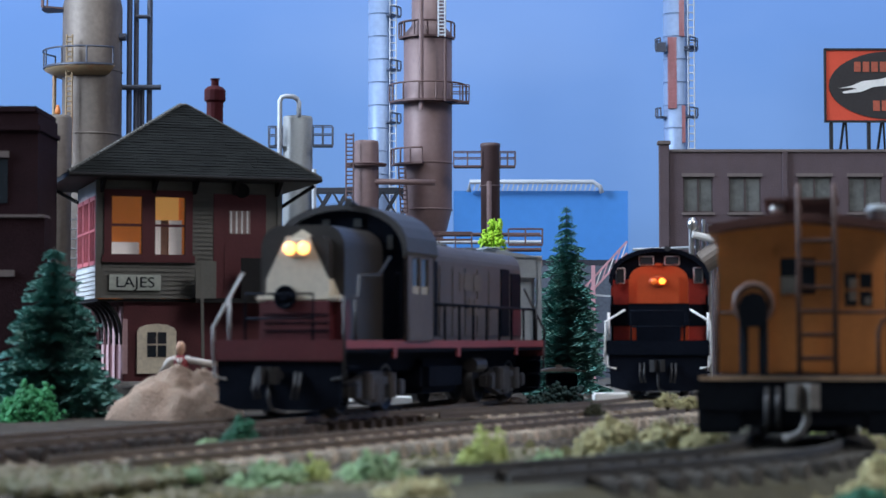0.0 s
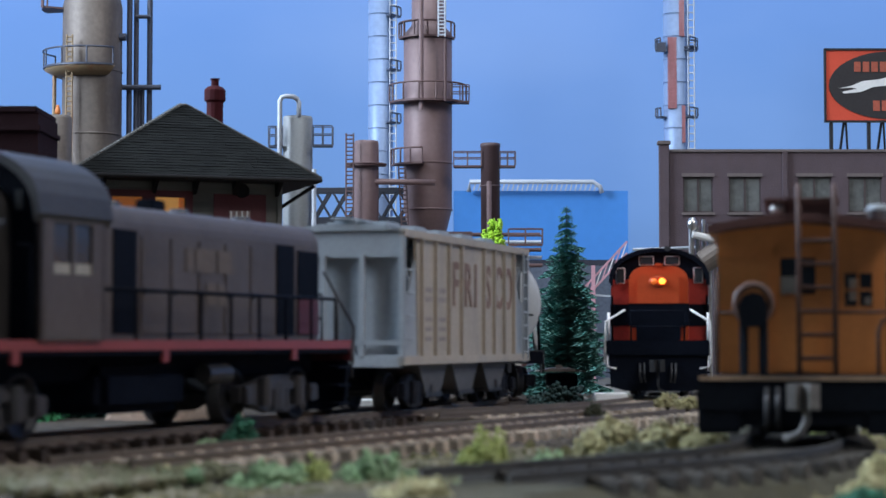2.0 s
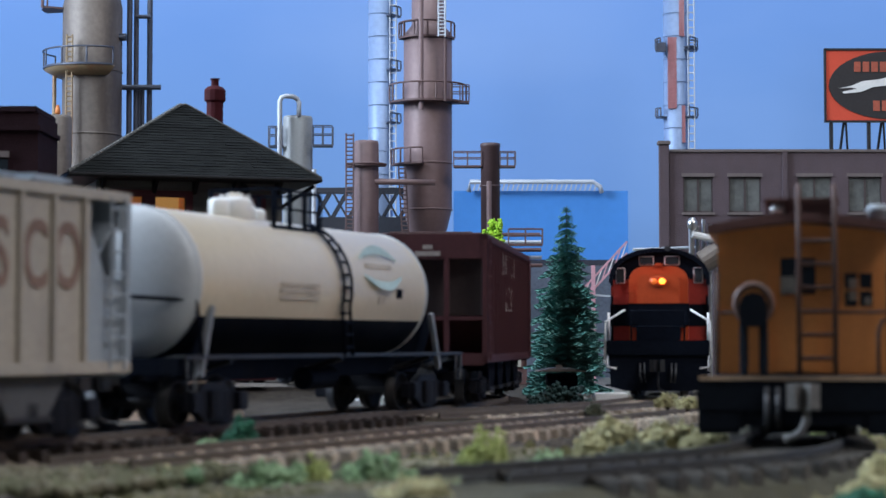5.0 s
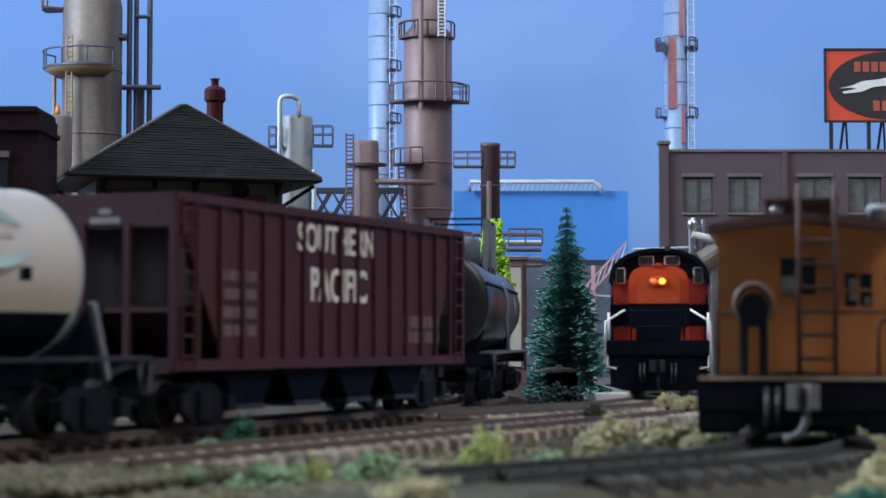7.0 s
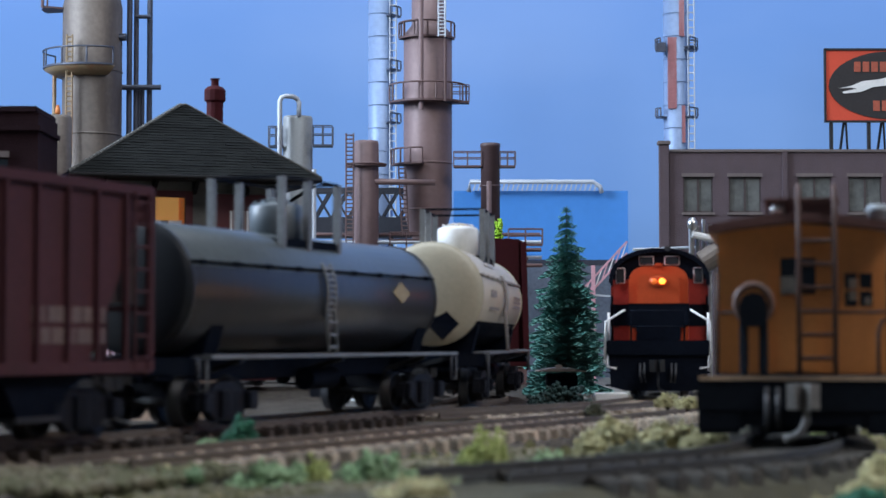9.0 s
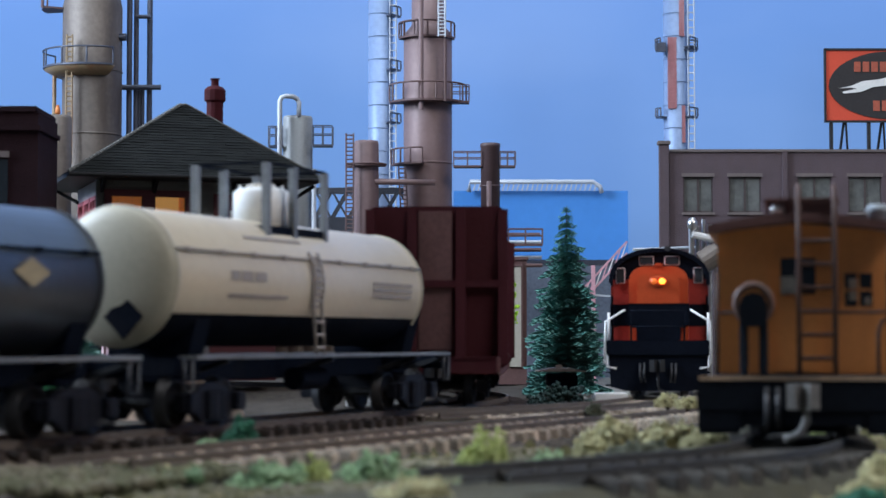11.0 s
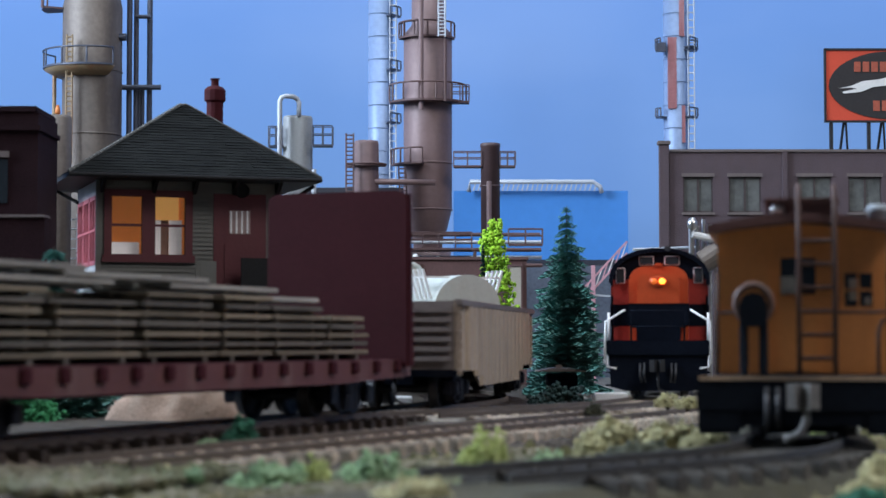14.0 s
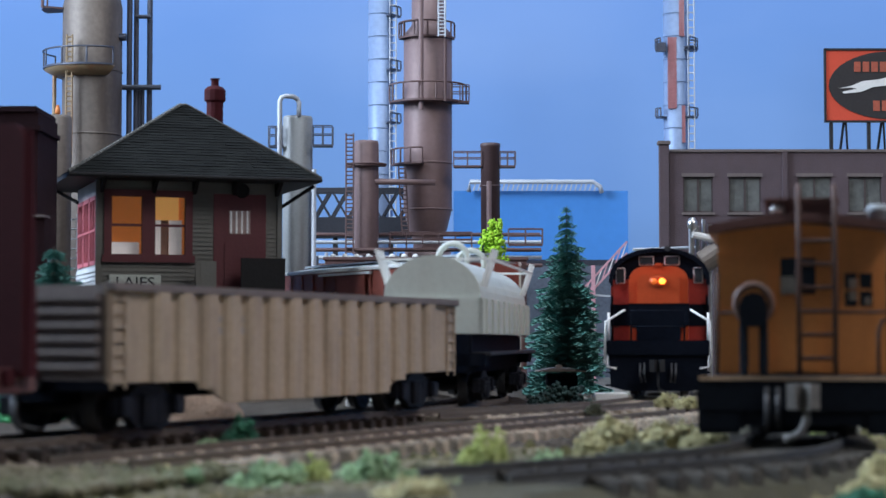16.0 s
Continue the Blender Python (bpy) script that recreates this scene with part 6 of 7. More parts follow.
def billboard():
    Yf = 1008.0
    x0, x1 = 203.46, 274.07
    z0, z1 = 135.23, 173.63
    e = thing("billboard", at(0, 0, 0), "red rooftop billboard with dark oval and white running dog", "billboard")
    part("panel", box(B(), x0, x1, Yf, Yf + 1.4, z0, z1, 0.2), mat("billboard_red", (0.62, 0.07, 0.03), 0.6, vary=0.06), e)
    bm = B()
    for a, b, c, d in ((x0 - 0.6, x0 + 0.5, z0 - 0.6, z1 + 0.6), (x1 - 0.5, x1 + 0.6, z0 - 0.6, z1 + 0.6), (x0, x1, z0 - 0.6, z0 + 0.5), (x0, x1, z1 - 0.5, z1 + 0.6)):
        box(bm, a, b, Yf - 0.5, Yf + 1.6, c, d)
    part("frame", bm, STEEL, e)
    cx, cz = (x0 + x1) / 2, (z0 + z1) / 2
    bm = prism(B(), [(cx + (x1 - x0) * 0.475 * math.cos(t), cz + (z1 - z0) * 0.475 * math.sin(t)) for t in np.linspace(0, 2 * math.pi, 40, endpoint=False)], Yf - 0.3, Yf + 0.2, "y")
    part("oval", bm, mat("sign_black", (0.02, 0.018, 0.02), 0.6), e)
    dog = [(-29, -1.2), (-22, 0.2), (-16, 2.8), (-8, 3.6), (2, 5.8), (10, 5.2), (16, 5.0), (22, 7.5), (27, 7.0), (30, 5.2), (25, 4.0), (21, 2.2), (27, -1.0), (31, -3.6), (25, -3.2), (15, 0.2), (6, 1.2), (-2, 0.4), (-10, -0.4), (-17, -3.2), (-26, -4.0), (-27, -3.0), (-19, -1.4), (-22, -0.8)]
    part("dog_shape", prism(B(), [(cx + p[0] * 0.98, cz + p[1] * 0.98 - 0.5) for p in dog], Yf - 0.6, Yf - 0.1, "y"), WHITE, e, "white running dog silhouette")
    om = mat("sign_orange_bar", (0.38, 0.09, 0.05), 0.6)
    for i in range(9):
        xx = cx - 20 + i * 4.6
        part("letter_bar", box(B(), xx, xx + 3.4, Yf - 0.6, Yf - 0.1, z1 - 12.0, z1 - 6.6), om, e)
    for i in range(4):
        xx = cx - 10 + i * 4.6
        part("letter_bar", box(B(), xx, xx + 3.4, Yf - 0.6, Yf - 0.1, z0 + 5.6, z0 + 11.0), om, e)
    base = 117.85 - 3
    for i in range(4):
        xx = x0 + 3 + i * 20
        bm = bar(B(), (xx, Yf + 1, base), (xx, Yf + 1, z0), 1.8)
        bar(bm, (xx + 5, Yf + 6, base), (xx + 7, Yf + 1.5, z0), 1.0)
        bar(bm, (xx + 10, Yf + 6, base), (xx + 8, Yf + 1.5, z0), 1.0)
        part("leg", bm, STEEL, e)
    return e


billboard()


# ---- refinery ----
TANK_GREY = mat("tank_weathered_grey", (0.16, 0.132, 0.11), 0.58, 0.25, vary=0.25, grain=120, stain=(0.07, 0.05, 0.04), stain_amt=0.75)
COL_BROWN = mat("column_brown", (0.2, 0.135, 0.13), 0.55, 0.15, vary=0.14, grain=120, stain=(0.14, 0.08, 0.07), stain_amt=0.5)
COL_SILVER = mat("column_silver", (0.24, 0.32, 0.48), 0.5, 0.25, vary=0.15, grain=90, stain=(0.3, 0.32, 0.38), stain_amt=0.5)
PIPE_DARK = mat("pipe_grey_blue", (0.06, 0.068, 0.095), 0.5, 0.2, vary=0.2)
RAIL_RUST = mat("railing_rust", (0.1, 0.055, 0.05), 0.6, vary=0.2)
RAIL_YELLOW = mat("ladder_ochre", (0.28, 0.2, 0.11), 0.6, vary=0.2, stain=(0.35, 0.1, 0.03), stain_amt=0.6)
TRUSS_BLACK = mat("truss_black", (0.02, 0.022, 0.03), 0.6)
PLANT_PALE = mat("plant_pale_pipe", (0.45, 0.48, 0.52), 0.45, 0.1, vary=0.15)
REF_GROUP = "refinery columns"


def gallery(parent, cx, cy, r, wide, z, a0, a1, rail=10.0, material=None, posts=8, name="gallery"):
    """Round platform with a railing, from angle a0 to a1 (degrees, 270 faces the viewer)."""
    m = material or RAIL_RUST
    n = 18
    bm = B()
    ro = r + wide
    A = [radians(a0 + (a1 - a0) * i / n) for i in range(n + 1)]
    for t, u in zip(A[:-1], A[1:]):
        pts = [(cx + q * math.cos(w), cy + q * math.sin(w)) for q, w in ((r - 0.3, t), (ro, t), (ro, u), (r - 0.3, u))]
        prism(bm, pts, z - 1.2, z, "z")
    g = part(name, bm, m, parent)
    bm = B()
    wire(bm, [(cx + ro * math.cos(t), cy + ro * math.sin(t), z + rail) for t in A], 0.6, 5)
    part("handrail", bm, m, g)
    posts = max(2, round(posts * 0.7))
    for i in range(posts + 1):
        t = radians(a0 + (a1 - a0) * i / posts)
        part("rail_post", rod(B(), (cx + ro * math.cos(t), cy + ro * math.sin(t), z), (cx + ro * math.cos(t), cy + ro * math.sin(t), z + rail), 0.6, seg=5), m, g)
    return g


def square_gallery(parent, x0, x1, y, z, rail, material, wide=8.0, name="gallery"):
    g = part(name, box(B(), x0, x1, y - wide / 2, y + wide / 2, z - 1.2, z), material, parent)
    bm = B()
    for yy in (y - wide / 2, y + wide / 2):
        for h in (rail, rail * 0.55):
            rod(bm, (x0, yy, z + h), (x1, yy, z + h), 0.36, seg=5)
    part("handrail", bm, material, g)
    n = max(2, int((x1 - x0) / 9))
    for i in range(n + 1):
        xx = x0 + (x1 - x0) * i / n
        for yy in (y - wide / 2, y + wide / 2):
            part("rail_post", rod(B(), (xx, yy, z), (xx, yy, z + rail), 0.36, seg=5), material, g)
    return g


def column(name, label, cx, cy, prof, material, seams=(), group=REF_GROUP):
    e = thing(name, at(0, 0, 0), label, "refinery column", group)
    part("shell", lathe(B(), prof, 32, "z", (cx, cy, 0)), material, e)
    for z, r in seams:
        part("seam_ring", lathe(B(), [(r, z - 0.5), (r + 0.35, z - 0.5), (r + 0.35, z + 0.5), (r, z + 0.5)], 32, "z", (cx, cy, 0)), material, e)
    return e


D0 = 1200.0
# great grey vessel
cx = -222.27
r = 18.69
zt = 237.84
c = column("process_vessel", "tall weathered grey process vessel with ochre ladder", cx, D0, [(r * 0.9, -6), (r * 0.9, 116.22), (r, 126.97), (r, zt - 8), (r * 0.93, zt - 2), (r * 0.7, zt + 6), (r * 0.2, zt + 9)], TANK_GREY, ((188.76, r), (148.49, r)))
gallery(c, cx, D0, r, 12.0, 190.92, 150, 305, 10, PIPE_DARK, 7)
_tray = lathe(B(), [(r, 184.5), (r + 5.0, 185.5), (r + 11.0, 189.0), (r + 11.2, 189.7), (r, 189.7)], 48, "z", (cx, D0, 0))
bmesh.ops.delete(_tray, geom=[f for f in _tray.faces if not 150 < math.degrees(math.atan2(f.calc_center_median().y - D0, f.calc_center_median().x - cx)) % 360 < 305], context="FACES")
part("gallery_tray", _tray, RAIL_YELLOW, c, "ochre dished tray under the gallery")
part("drop_pipe", rod(B(), (cx - r - 4.0, D0 - 6, 120), (cx - r - 4.0, D0 - 6, 186), 1.3, seg=10), RAIL_YELLOW, c)
gallery(c, cx, D0, r, 13.0, 228.8, 165, 205, 12, RAIL_RUST, 4)
ladder(c, (-234.26, 1178, 128.69), (-234.26, 1178, 209.32), (3.52, 0, 0), 26, RAIL_YELLOW, 0.6)
part("nozzle", rod(B(), (cx + r - 2, D0 - 4, 210.39), (-200.18, D0 - 4, 210.39), 2.4, seg=12), PIPE_DARK, c)
part("valve", lathe(B(), [(1.0, 0), (1.8, 1), (1.6, 3), (0.8, 6)], 14, "z", (-239.84, 1180, 159.28)), mat("valve_orange", (0.6, 0.2, 0.05), 0.6), c, "orange rusty valve")
# slim pipes beside it
for i, (px, w, yt, yb) in enumerate(((227, 5, -20, 300), (238, 4.5, -20, 300), (262, 5, -20, 300), (250, 3.5, 160, 300), (243, 3, 150, 300))):
    xx = {227: -200.41, 238: -196.1, 262: -187.48, 250: -191.79, 243: -193.95}[px]
    zz = {-20: 247.69, 160: 178.56, 150: 179.29}[yt]
    tagged(part("riser_pipe", rod(B(), (xx, 1210, -6), (xx, 1210, zz), w * 0.36, seg=12), PIPE_DARK), "dark blue-grey upright refinery pipe", "pipe", "riser pipes")
tagged(part("cross_pipe", rod(B(), (-204.39, 1206, 179.84), (-179.64, 1206, 179.84), 1.7, seg=10), PIPE_DARK), "dark pipe crossing the upright pipes", "pipe")
tagged(part("cross_pipe", rod(B(), (-195.78, 1206, 225.13), (-186.46, 1206, 225.13), 1.3, seg=10), PIPE_DARK), "short dark pipe between two uprights", "pipe")
# small vessel in front
cx = -232.8
r = 7.6
c = column("small_vessel", "short grey vessel beside the great vessel", cx, 1150, [(r, -6), (r, 153.4), (r * 0.9, 155.12)], TANK_GREY)
c2 = column("standpipe", "thin pale standpipe with ring clamps", -240.59, 1140, [(2.3, -6), (2.3, 148.13), (1.6, 149.49)], PLANT_PALE, ((140.28, 2.3), (124.95, 2.3), (107.94, 2.3)))
gallery(c2, -240.59, 1140, 2.3, 4.0, 140.28, 100, 280, 8, RAIL_RUST, 3)
tagged(ladder(None, (-227.94, 1160, 0), (-227.94, 1160, 95.67), (4.82, 0, 0), 16, PLANT_PALE, 0.6, "lattice_stair"), "pale open ladder stair beside the vessel", "stair")

# pale tank with hooped pipe
cx = -85.77
r = 8.81
c = column("pale_vessel", "pale grey vessel with hooped vent pipe", cx, 1120, [(r, -6), (r, 149.21), (r * 0.94, 150.89)], mat("vessel_pale", (0.27, 0.28, 0.28), 0.5, vary=0.12, stain=(0.22, 0.21, 0.2), stain_amt=0.5), ((119.74, r),))
bm = B()
hx0, hx1, hz = -95.39, -84.5, 161.6
wire(bm, [(hx0, 1108, 0), (hx0, 1108, hz - 3), (hx0 + 1.2, 1108, hz - 0.6), (hx0 + 3.4, 1108, hz), (hx1 - 3.4, 1110, hz), (hx1 - 1.2, 1112, hz - 1.0), (hx1, 1112, hz - 3.4), (hx1, 1112, 149.94)], 1.45, 10)
part("vent_pipe", bm, PLANT_PALE, c)
square_gallery(c, -76.25, -64.7, 1112, 133.3, 11.0, PIPE_DARK)
square_gallery(c, -102.32, -94.07, 1116, 133.3, 11.0, PIPE_DARK)
bm = B()
rod(bm, (-75.53, 1112, 0), (-75.53, 1112, 119.01), 1.4, seg=10)
part("down_pipe", bm, PLANT_PALE, c)

# great brown column
cx = -9.62
r = 15.31
r2 = 10.33
c = column("distillation_column", "tall brown distillation column with galleries", cx, D0, [(r * 0.55, -6), (r * 0.6, 82.25), (r * 0.78, 88.33), (r, 101.19), (r, 212.55), (r2 * 1.05, 217.61), (r2, 219.05), (r2, 242.18)], COL_BROWN, ((101.19, r), (130.55, r), (168.97, r), (209.67, r)))
gallery(c, cx, D0, r, 9.0, 169.33, 180, 360, 10.5, RAIL_RUST, 10)
gallery(c, cx, D0, r, 1.6, 210.39, 180, 360, 9, RAIL_RUST, 8)
gallery(c, cx, D0, r, 3.0, 210.39, 180, 250, 9, RAIL_RUST, 3)
gallery(c, cx, D0, r, 8.0, 129.84, 185, 262, 9, RAIL_RUST, 6)
square_gallery(c, 4.97, 16.32, 1190, 168.7, 10.0, RAIL_RUST, 10)
part("feed_pipe", rod(B(), (-13.66, 1180, 162.22), (-13.66, 1180, 238.45), 1.5, seg=12), COL_BROWN, c)
part("feed_pipe", rod(B(), (1.4, 1178, 167.52), (1.4, 1178, 206.48), 1.0, seg=10), RAIL_RUST, c)
ladder(c, (-2.8, 1174, 207.26), (-2.8, 1174, 237.7), (4.19, 0, 0), 14, PLANT_PALE, 0.55)
ladder(c, (-25.13, 1172, 82.73), (-27.58, 1176, 126.56), (4.19, 0, 0), 16, RAIL_RUST, 0.5)
bm = B()
wire(bm, [(-4.82, 1166, 115.73), (-46.14, 1166, 116.43), (-48.21, 1166, 114.35)], 1.9, 10)
part("transfer_pipe", bm, COL_BROWN, c)
square_gallery(c, -32.09, 17.41, 1150, 74.47, 9.5, RAIL_RUST, 12)
part("skirt", lathe(B(), [(r * 0.95, -6), (r * 0.95, 76.18)], 24, "z", (cx, D0, 0)), COL_BROWN, c)

# short brown vessel left of it
cx = -47.23
r = 7.64
c = column("short_vessel", "short brown vessel with side ladder", cx, 1170, [(r, -6), (r, 139.64), (r * 0.93, 141.74)], COL_BROWN, ((127.75, r),))
gallery(c, cx, 1170, r, 4.5, 127.05, 175, 365, 0.1, RAIL_RUST, 4)
ladder(c, (-59.22, 1160, 71.5), (-59.22, 1160, 145.54), (4.47, 0, 0), 30, RAIL_RUST, 0.5)

# thin brown stack with side galleries
cx = 29.42
r = 5.95
c = column("thin_stack", "thin dark brown stack with side galleries", cx, 1180, [(r, -6), (r, 138.56), (r * 1.06, 138.91), (r * 1.06, 141.03), (r * 0.9, 141.38)], mat("stack_brown", (0.075, 0.045, 0.045), 0.5, vary=0.15), ((114.59, r),))
square_gallery(c, 6.65, 23.82, 1180, 127.28, 8.6, RAIL_RUST, 9)
square_gallery(c, 35.38, 44.83, 1180, 127.28, 8.6, RAIL_RUST, 9)
part("side_pipe", rod(B(), (28.36, 1170, 0), (28.36, 1170, 116.85), 1.6, seg=10), COL_BROWN, c)

# silver columns far behind
for (cxp, half, y1, lab, red) in ((0, 0, 0, "far silver-blue column with ring seams", False), (1, 0, 0, "far silver column with red striping", True)):
    cx = -46.13 if not red else 172.46
    r = 9.14 if not red else 9.55
    seams = [(124.16 + i * 17.0, r) for i in range(10)]
    c = column("silver_column", lab, cx, 1400, [(r, -6), (r, 279.46)], COL_SILVER, seams)
    for z in ((179.37, 218.4, 258.37) if not red else (183.56, 233.11, 235.22)):
        gallery(c, cx, 1400, r, 6.0, z, 300, 352, 6, PIPE_DARK, 3)
        gallery(c, cx, 1400, r, 6.0, z, 185, 215, 6, PIPE_DARK, 2) if red else None
    ladder(c, (cx + r - 2, 1400 - r, 0), (cx + r - 2, 1400 - r, 279.46), (4.5, 0, 0), 50, PLANT_PALE, 0.5)
    if red:
        rm = mat("stripe_red", (0.3, 0.12, 0.125), 0.5, vary=0.25, stain=(0.45, 0.32, 0.34), stain_amt=0.6)
        part("red_panel", box(B(), cx - r * 0.75, cx - r * 0.1, 1400 - r - 0.6, 1400 - r * 0.6, 189.01, 241.53), rm, c)
        part("red_panel", box(B(), cx + r * 0.3, cx + r * 0.55, 1400 - r - 0.6, 1400 - r * 0.6, 163.87, 191.11), rm, c)
        part("red_panel", box(B(), cx + r * 0.1, cx + r * 0.5, 1400 - r - 0.6, 1400 - r * 0.6, 242.37, 279.46), rm, c)
        part("bracket", box(B(), 156.37, 163.39, 1388, 1392, 230.74, 237.43), PIPE_DARK, c)

# big blue storage shed with pale pipe rack
BLUE = mat("shed_blue", (0.06, 0.235, 0.62), 0.55, vary=0.05, grain=60)
e = thing("storage_shed", at(0, 0, 0), "large plain blue storage shed with pale roof pipe", "shed")
bx0, bx1, by = 8.01, 138.25, 1420
part("wall", box(B(), bx0, bx1, by, by + 40, -6, 130.75), BLUE, e)
bm = B()
wire(bm, [(19.32, 1415, 129.51), (20.16, 1415, 137.11), (111.72, 1415, 137.11), (116.76, 1415, 133.73), (118.44, 1415, 128.67)], 1.8, 8)
part("roof_pipe", bm, PLANT_PALE, e)
for i in range(26):
    xx = 22.68 + i * 3.6
    part("pipe_stand", bar(B(), (xx, 1415, 130.35), (xx + 1.6, 1415, 136.26), 0.9), PLANT_PALE, e)

# black truss bridge
e = thing("truss_bridge", at(0, 0, 0), "black lattice pipe bridge across the refinery", "bridge")
tx0, tx1 = -83.24, -17.89
tz0, tz1 = 97.4, 116.46
for yy in (1226, 1240):
    part("chord", box(B(), tx0, tx1, yy, yy + 2, tz1 - 2, tz1 + 1), TRUSS_BLACK, e)
    part("chord", box(B(), tx0, tx1, yy, yy + 2, tz0 - 8, tz0 + 1), TRUSS_BLACK, e)
    for i in range(6):
        xa = tx0 + (tx1 - tx0) * i / 6
        xb = tx0 + (tx1 - tx0) * (i + 1) / 6
        part("brace", bar(B(), (xa, yy + 1, tz0), (xb, yy + 1, tz1), 1.6), TRUSS_BLACK, e)
        part("brace", bar(B(), (xa, yy + 1, tz1), (xb, yy + 1, tz0), 1.2), TRUSS_BLACK, e)
part("walkway", box(B(), tx0, tx1, 1226, 1242, tz0 - 12, tz0 - 8), TRUSS_BLACK, e)
for i in range(2):
    xa = tx0 + 12 + i * 36
    part("leg", box(B(), xa, xa + 3, 1230, 1236, -6, tz0 - 8), TRUSS_BLACK, e)

# low pipe works behind the loop of track
e = thing("pipe_works", at(0, 0, 0), "pale and dark low pipe manifold at the refinery foot", "pipe works")
rnd = random.Random(11)
for i in range(5):
    z = 64.21 + i * 5.0
    part("pipe_run", rod(B(), (-81.58, 1150 + i * 6, z), (60.08, 1150 + i * 6, z), 1.2, seg=8), PLANT_PALE if i % 2 else RAIL_RUST, e)
for i in range(22):
    xx = -75.8 + i * 5.6 + rnd.uniform(-1, 1)
    zt = 68.89 + rnd.uniform(-3, 4)
    part("pipe_upright", rod(B(), (xx, 1146, -4), (xx, 1146, zt), 1.0, seg=8), rnd.choice((PLANT_PALE, PIPE_DARK, RAIL_RUST)), e)
for i in range(8):
    xx = -65.36 + i * 7.0
    part("lamp_globe", lathe(B(), [(0.3, -1.6), (1.6, -0.8), (1.8, 0.2), (1.2, 1.4), (0.3, 1.8)], 10, "z", (xx, 1132, 68.67)), WHITE, e)
square_gallery(e, 39.6, 60.08, 1150, 77.2, 9.0, RAIL_RUST, 9)

# low depot building with pale panels
e = thing("depot_building", at(0, 0, 0), "low oxide-brown depot with pale framed panels", "building")
dx0, dx1, dy = -67.0, 47.45, 1080
dz = 64.64
part("wall", box(B(), dx0, dx1, dy, dy + 40, -6, dz), mat("depot_brown", (0.1, 0.05, 0.045), 0.8, vary=0.2), e)
part("parapet", box(B(), dx0 - 1, dx1 + 1, dy - 1, dy + 41, dz, dz + 1.6), RAIL_RUST, e)
pm = mat("panel_tan", (0.36, 0.33, 0.27), 0.7, vary=0.1)
for a, b in ((-62.19, -13.46), (37.19, 44.24)):
    p = part("panel", box(B(), a, b, dy - 1.0, dy + 0.2, 4, 60.78), pm, e, "pale framed wall panel")
    bm = B()
    for q0, q1, z0, z1 in ((a - 0.8, a, 4, dz - 2), (b, b + 0.8, 4, dz - 2), (a, b, 60.78, 62.07)):
        box(bm, q0, q1, dy - 1.4, dy + 0.2, z0, z1)
    part("panel_frame", bm, RAIL_RUST, p)
bm = B()
ccx, ccz = -55.04, 47.9
ring = [(ccx + 13 * math.cos(2 * math.pi * i / 28), dy - 1.3, ccz + 13 * math.sin(2 * math.pi * i / 28)) for i in range(29)]
wire(bm, ring, 0.7)
part("round_emblem", bm, mat("emblem_dark", (0.06, 0.05, 0.05), 0.6), e, "thin dark ring emblem")
part("sign_bar", box(B(), -32.0, -29.44, dy - 1.4, dy - 0.9, 49.18, 58.14), mat("sign_red", (0.5, 0.06, 0.04), 0.6), e, "red sign bar")

# pale process pipes behind the orange locomotive
e = thing("valve_manifold", at(0, 0, 0), "bright silver valve manifold with upright pipes", "pipe works")
for (x, y0, y1, w) in ((0, 450, 392, 1.3), (1, 450, 400, 1.0), (2, 460, 388, 0.9), (3, 450, 396, 1.2), (4, 460, 405, 1.0)):
    xx = 117.55 + x * 3.0
    part("upright_pipe", rod(B(), (xx, 900 + x, 0), (xx, 900 + x, {392: 75.16, 400: 73.01, 388: 76.23, 396: 74.08, 405: 71.67}[y1]), w, seg=10), BRIGHT, e)
part("cross_pipe", rod(B(), (117.82, 898, 68.88), (127.95, 898, 66.48), 1.7, seg=10), WHITE, e)
part("cross_pipe", rod(B(), (90.26, 905, 62.0), (121.15, 905, 63.0), 0.7, seg=8), PLANT_PALE, e)
part("valve_body", lathe(B(), [(1.0, 0), (2.4, 1.5), (2.4, 4), (1.2, 6)], 12, "z", (117.55, 896, 70.64)), BRIGHT, e)
part("drum", rod(B(), (122.47, 900, 55.4), (130.44, 900, 60.72), 5.5, seg=16), TANK_GREY, e)

# red and white lattice boom beyond the conifer
e = thing("lattice_boom", at(0, 0, 0), "pale pink and white lattice crane boom", "crane boom")
bm_m = mat("boom_pink", (0.55, 0.3, 0.34), 0.6)
A, Bv = Vector((70.05, 1000, 35.98)), Vector((96.77, 1000, 64.79))
for off in ((0, 0), (0, 6)):
    part("boom_chord", bar(B(), A + Vector((0, off[0], off[1])), Bv + Vector((0, off[0], off[1])), 1.0), bm_m, e)
for i in range(8):
    p, q = A.lerp(Bv, i / 8), A.lerp(Bv, (i + 1) / 8) + Vector((0, 0, 6))
    part("boom_lace", bar(B(), p, q, 0.6), WHITE if i % 2 else bm_m, e)
part("boom_mast", bar(B(), (78.96, 1000, -4), (78.96, 1000, 58.25), 2.0), bm_m, e)
part("boom_stay", bar(B(), (70.65, 1000, 43.4), (89.35, 1000, 41.91), 1.0), PLANT_PALE, e)
tagged(part("far_pipe_rack", box(B(), 54.17, 128.38, 1250, 1256, 68.18, 71.9), PIPE_DARK), "dark horizontal pipe rack far behind", "pipe rack")
tagged(part("far_plant_wall", box(B(), -94.15, 133.51, 1300, 1310, -6, 70.17), mat("far_plant", (0.1, 0.12, 0.16), 0.8, vary=0.4, grain=160)), "low dark wall of distant plant", "wall")


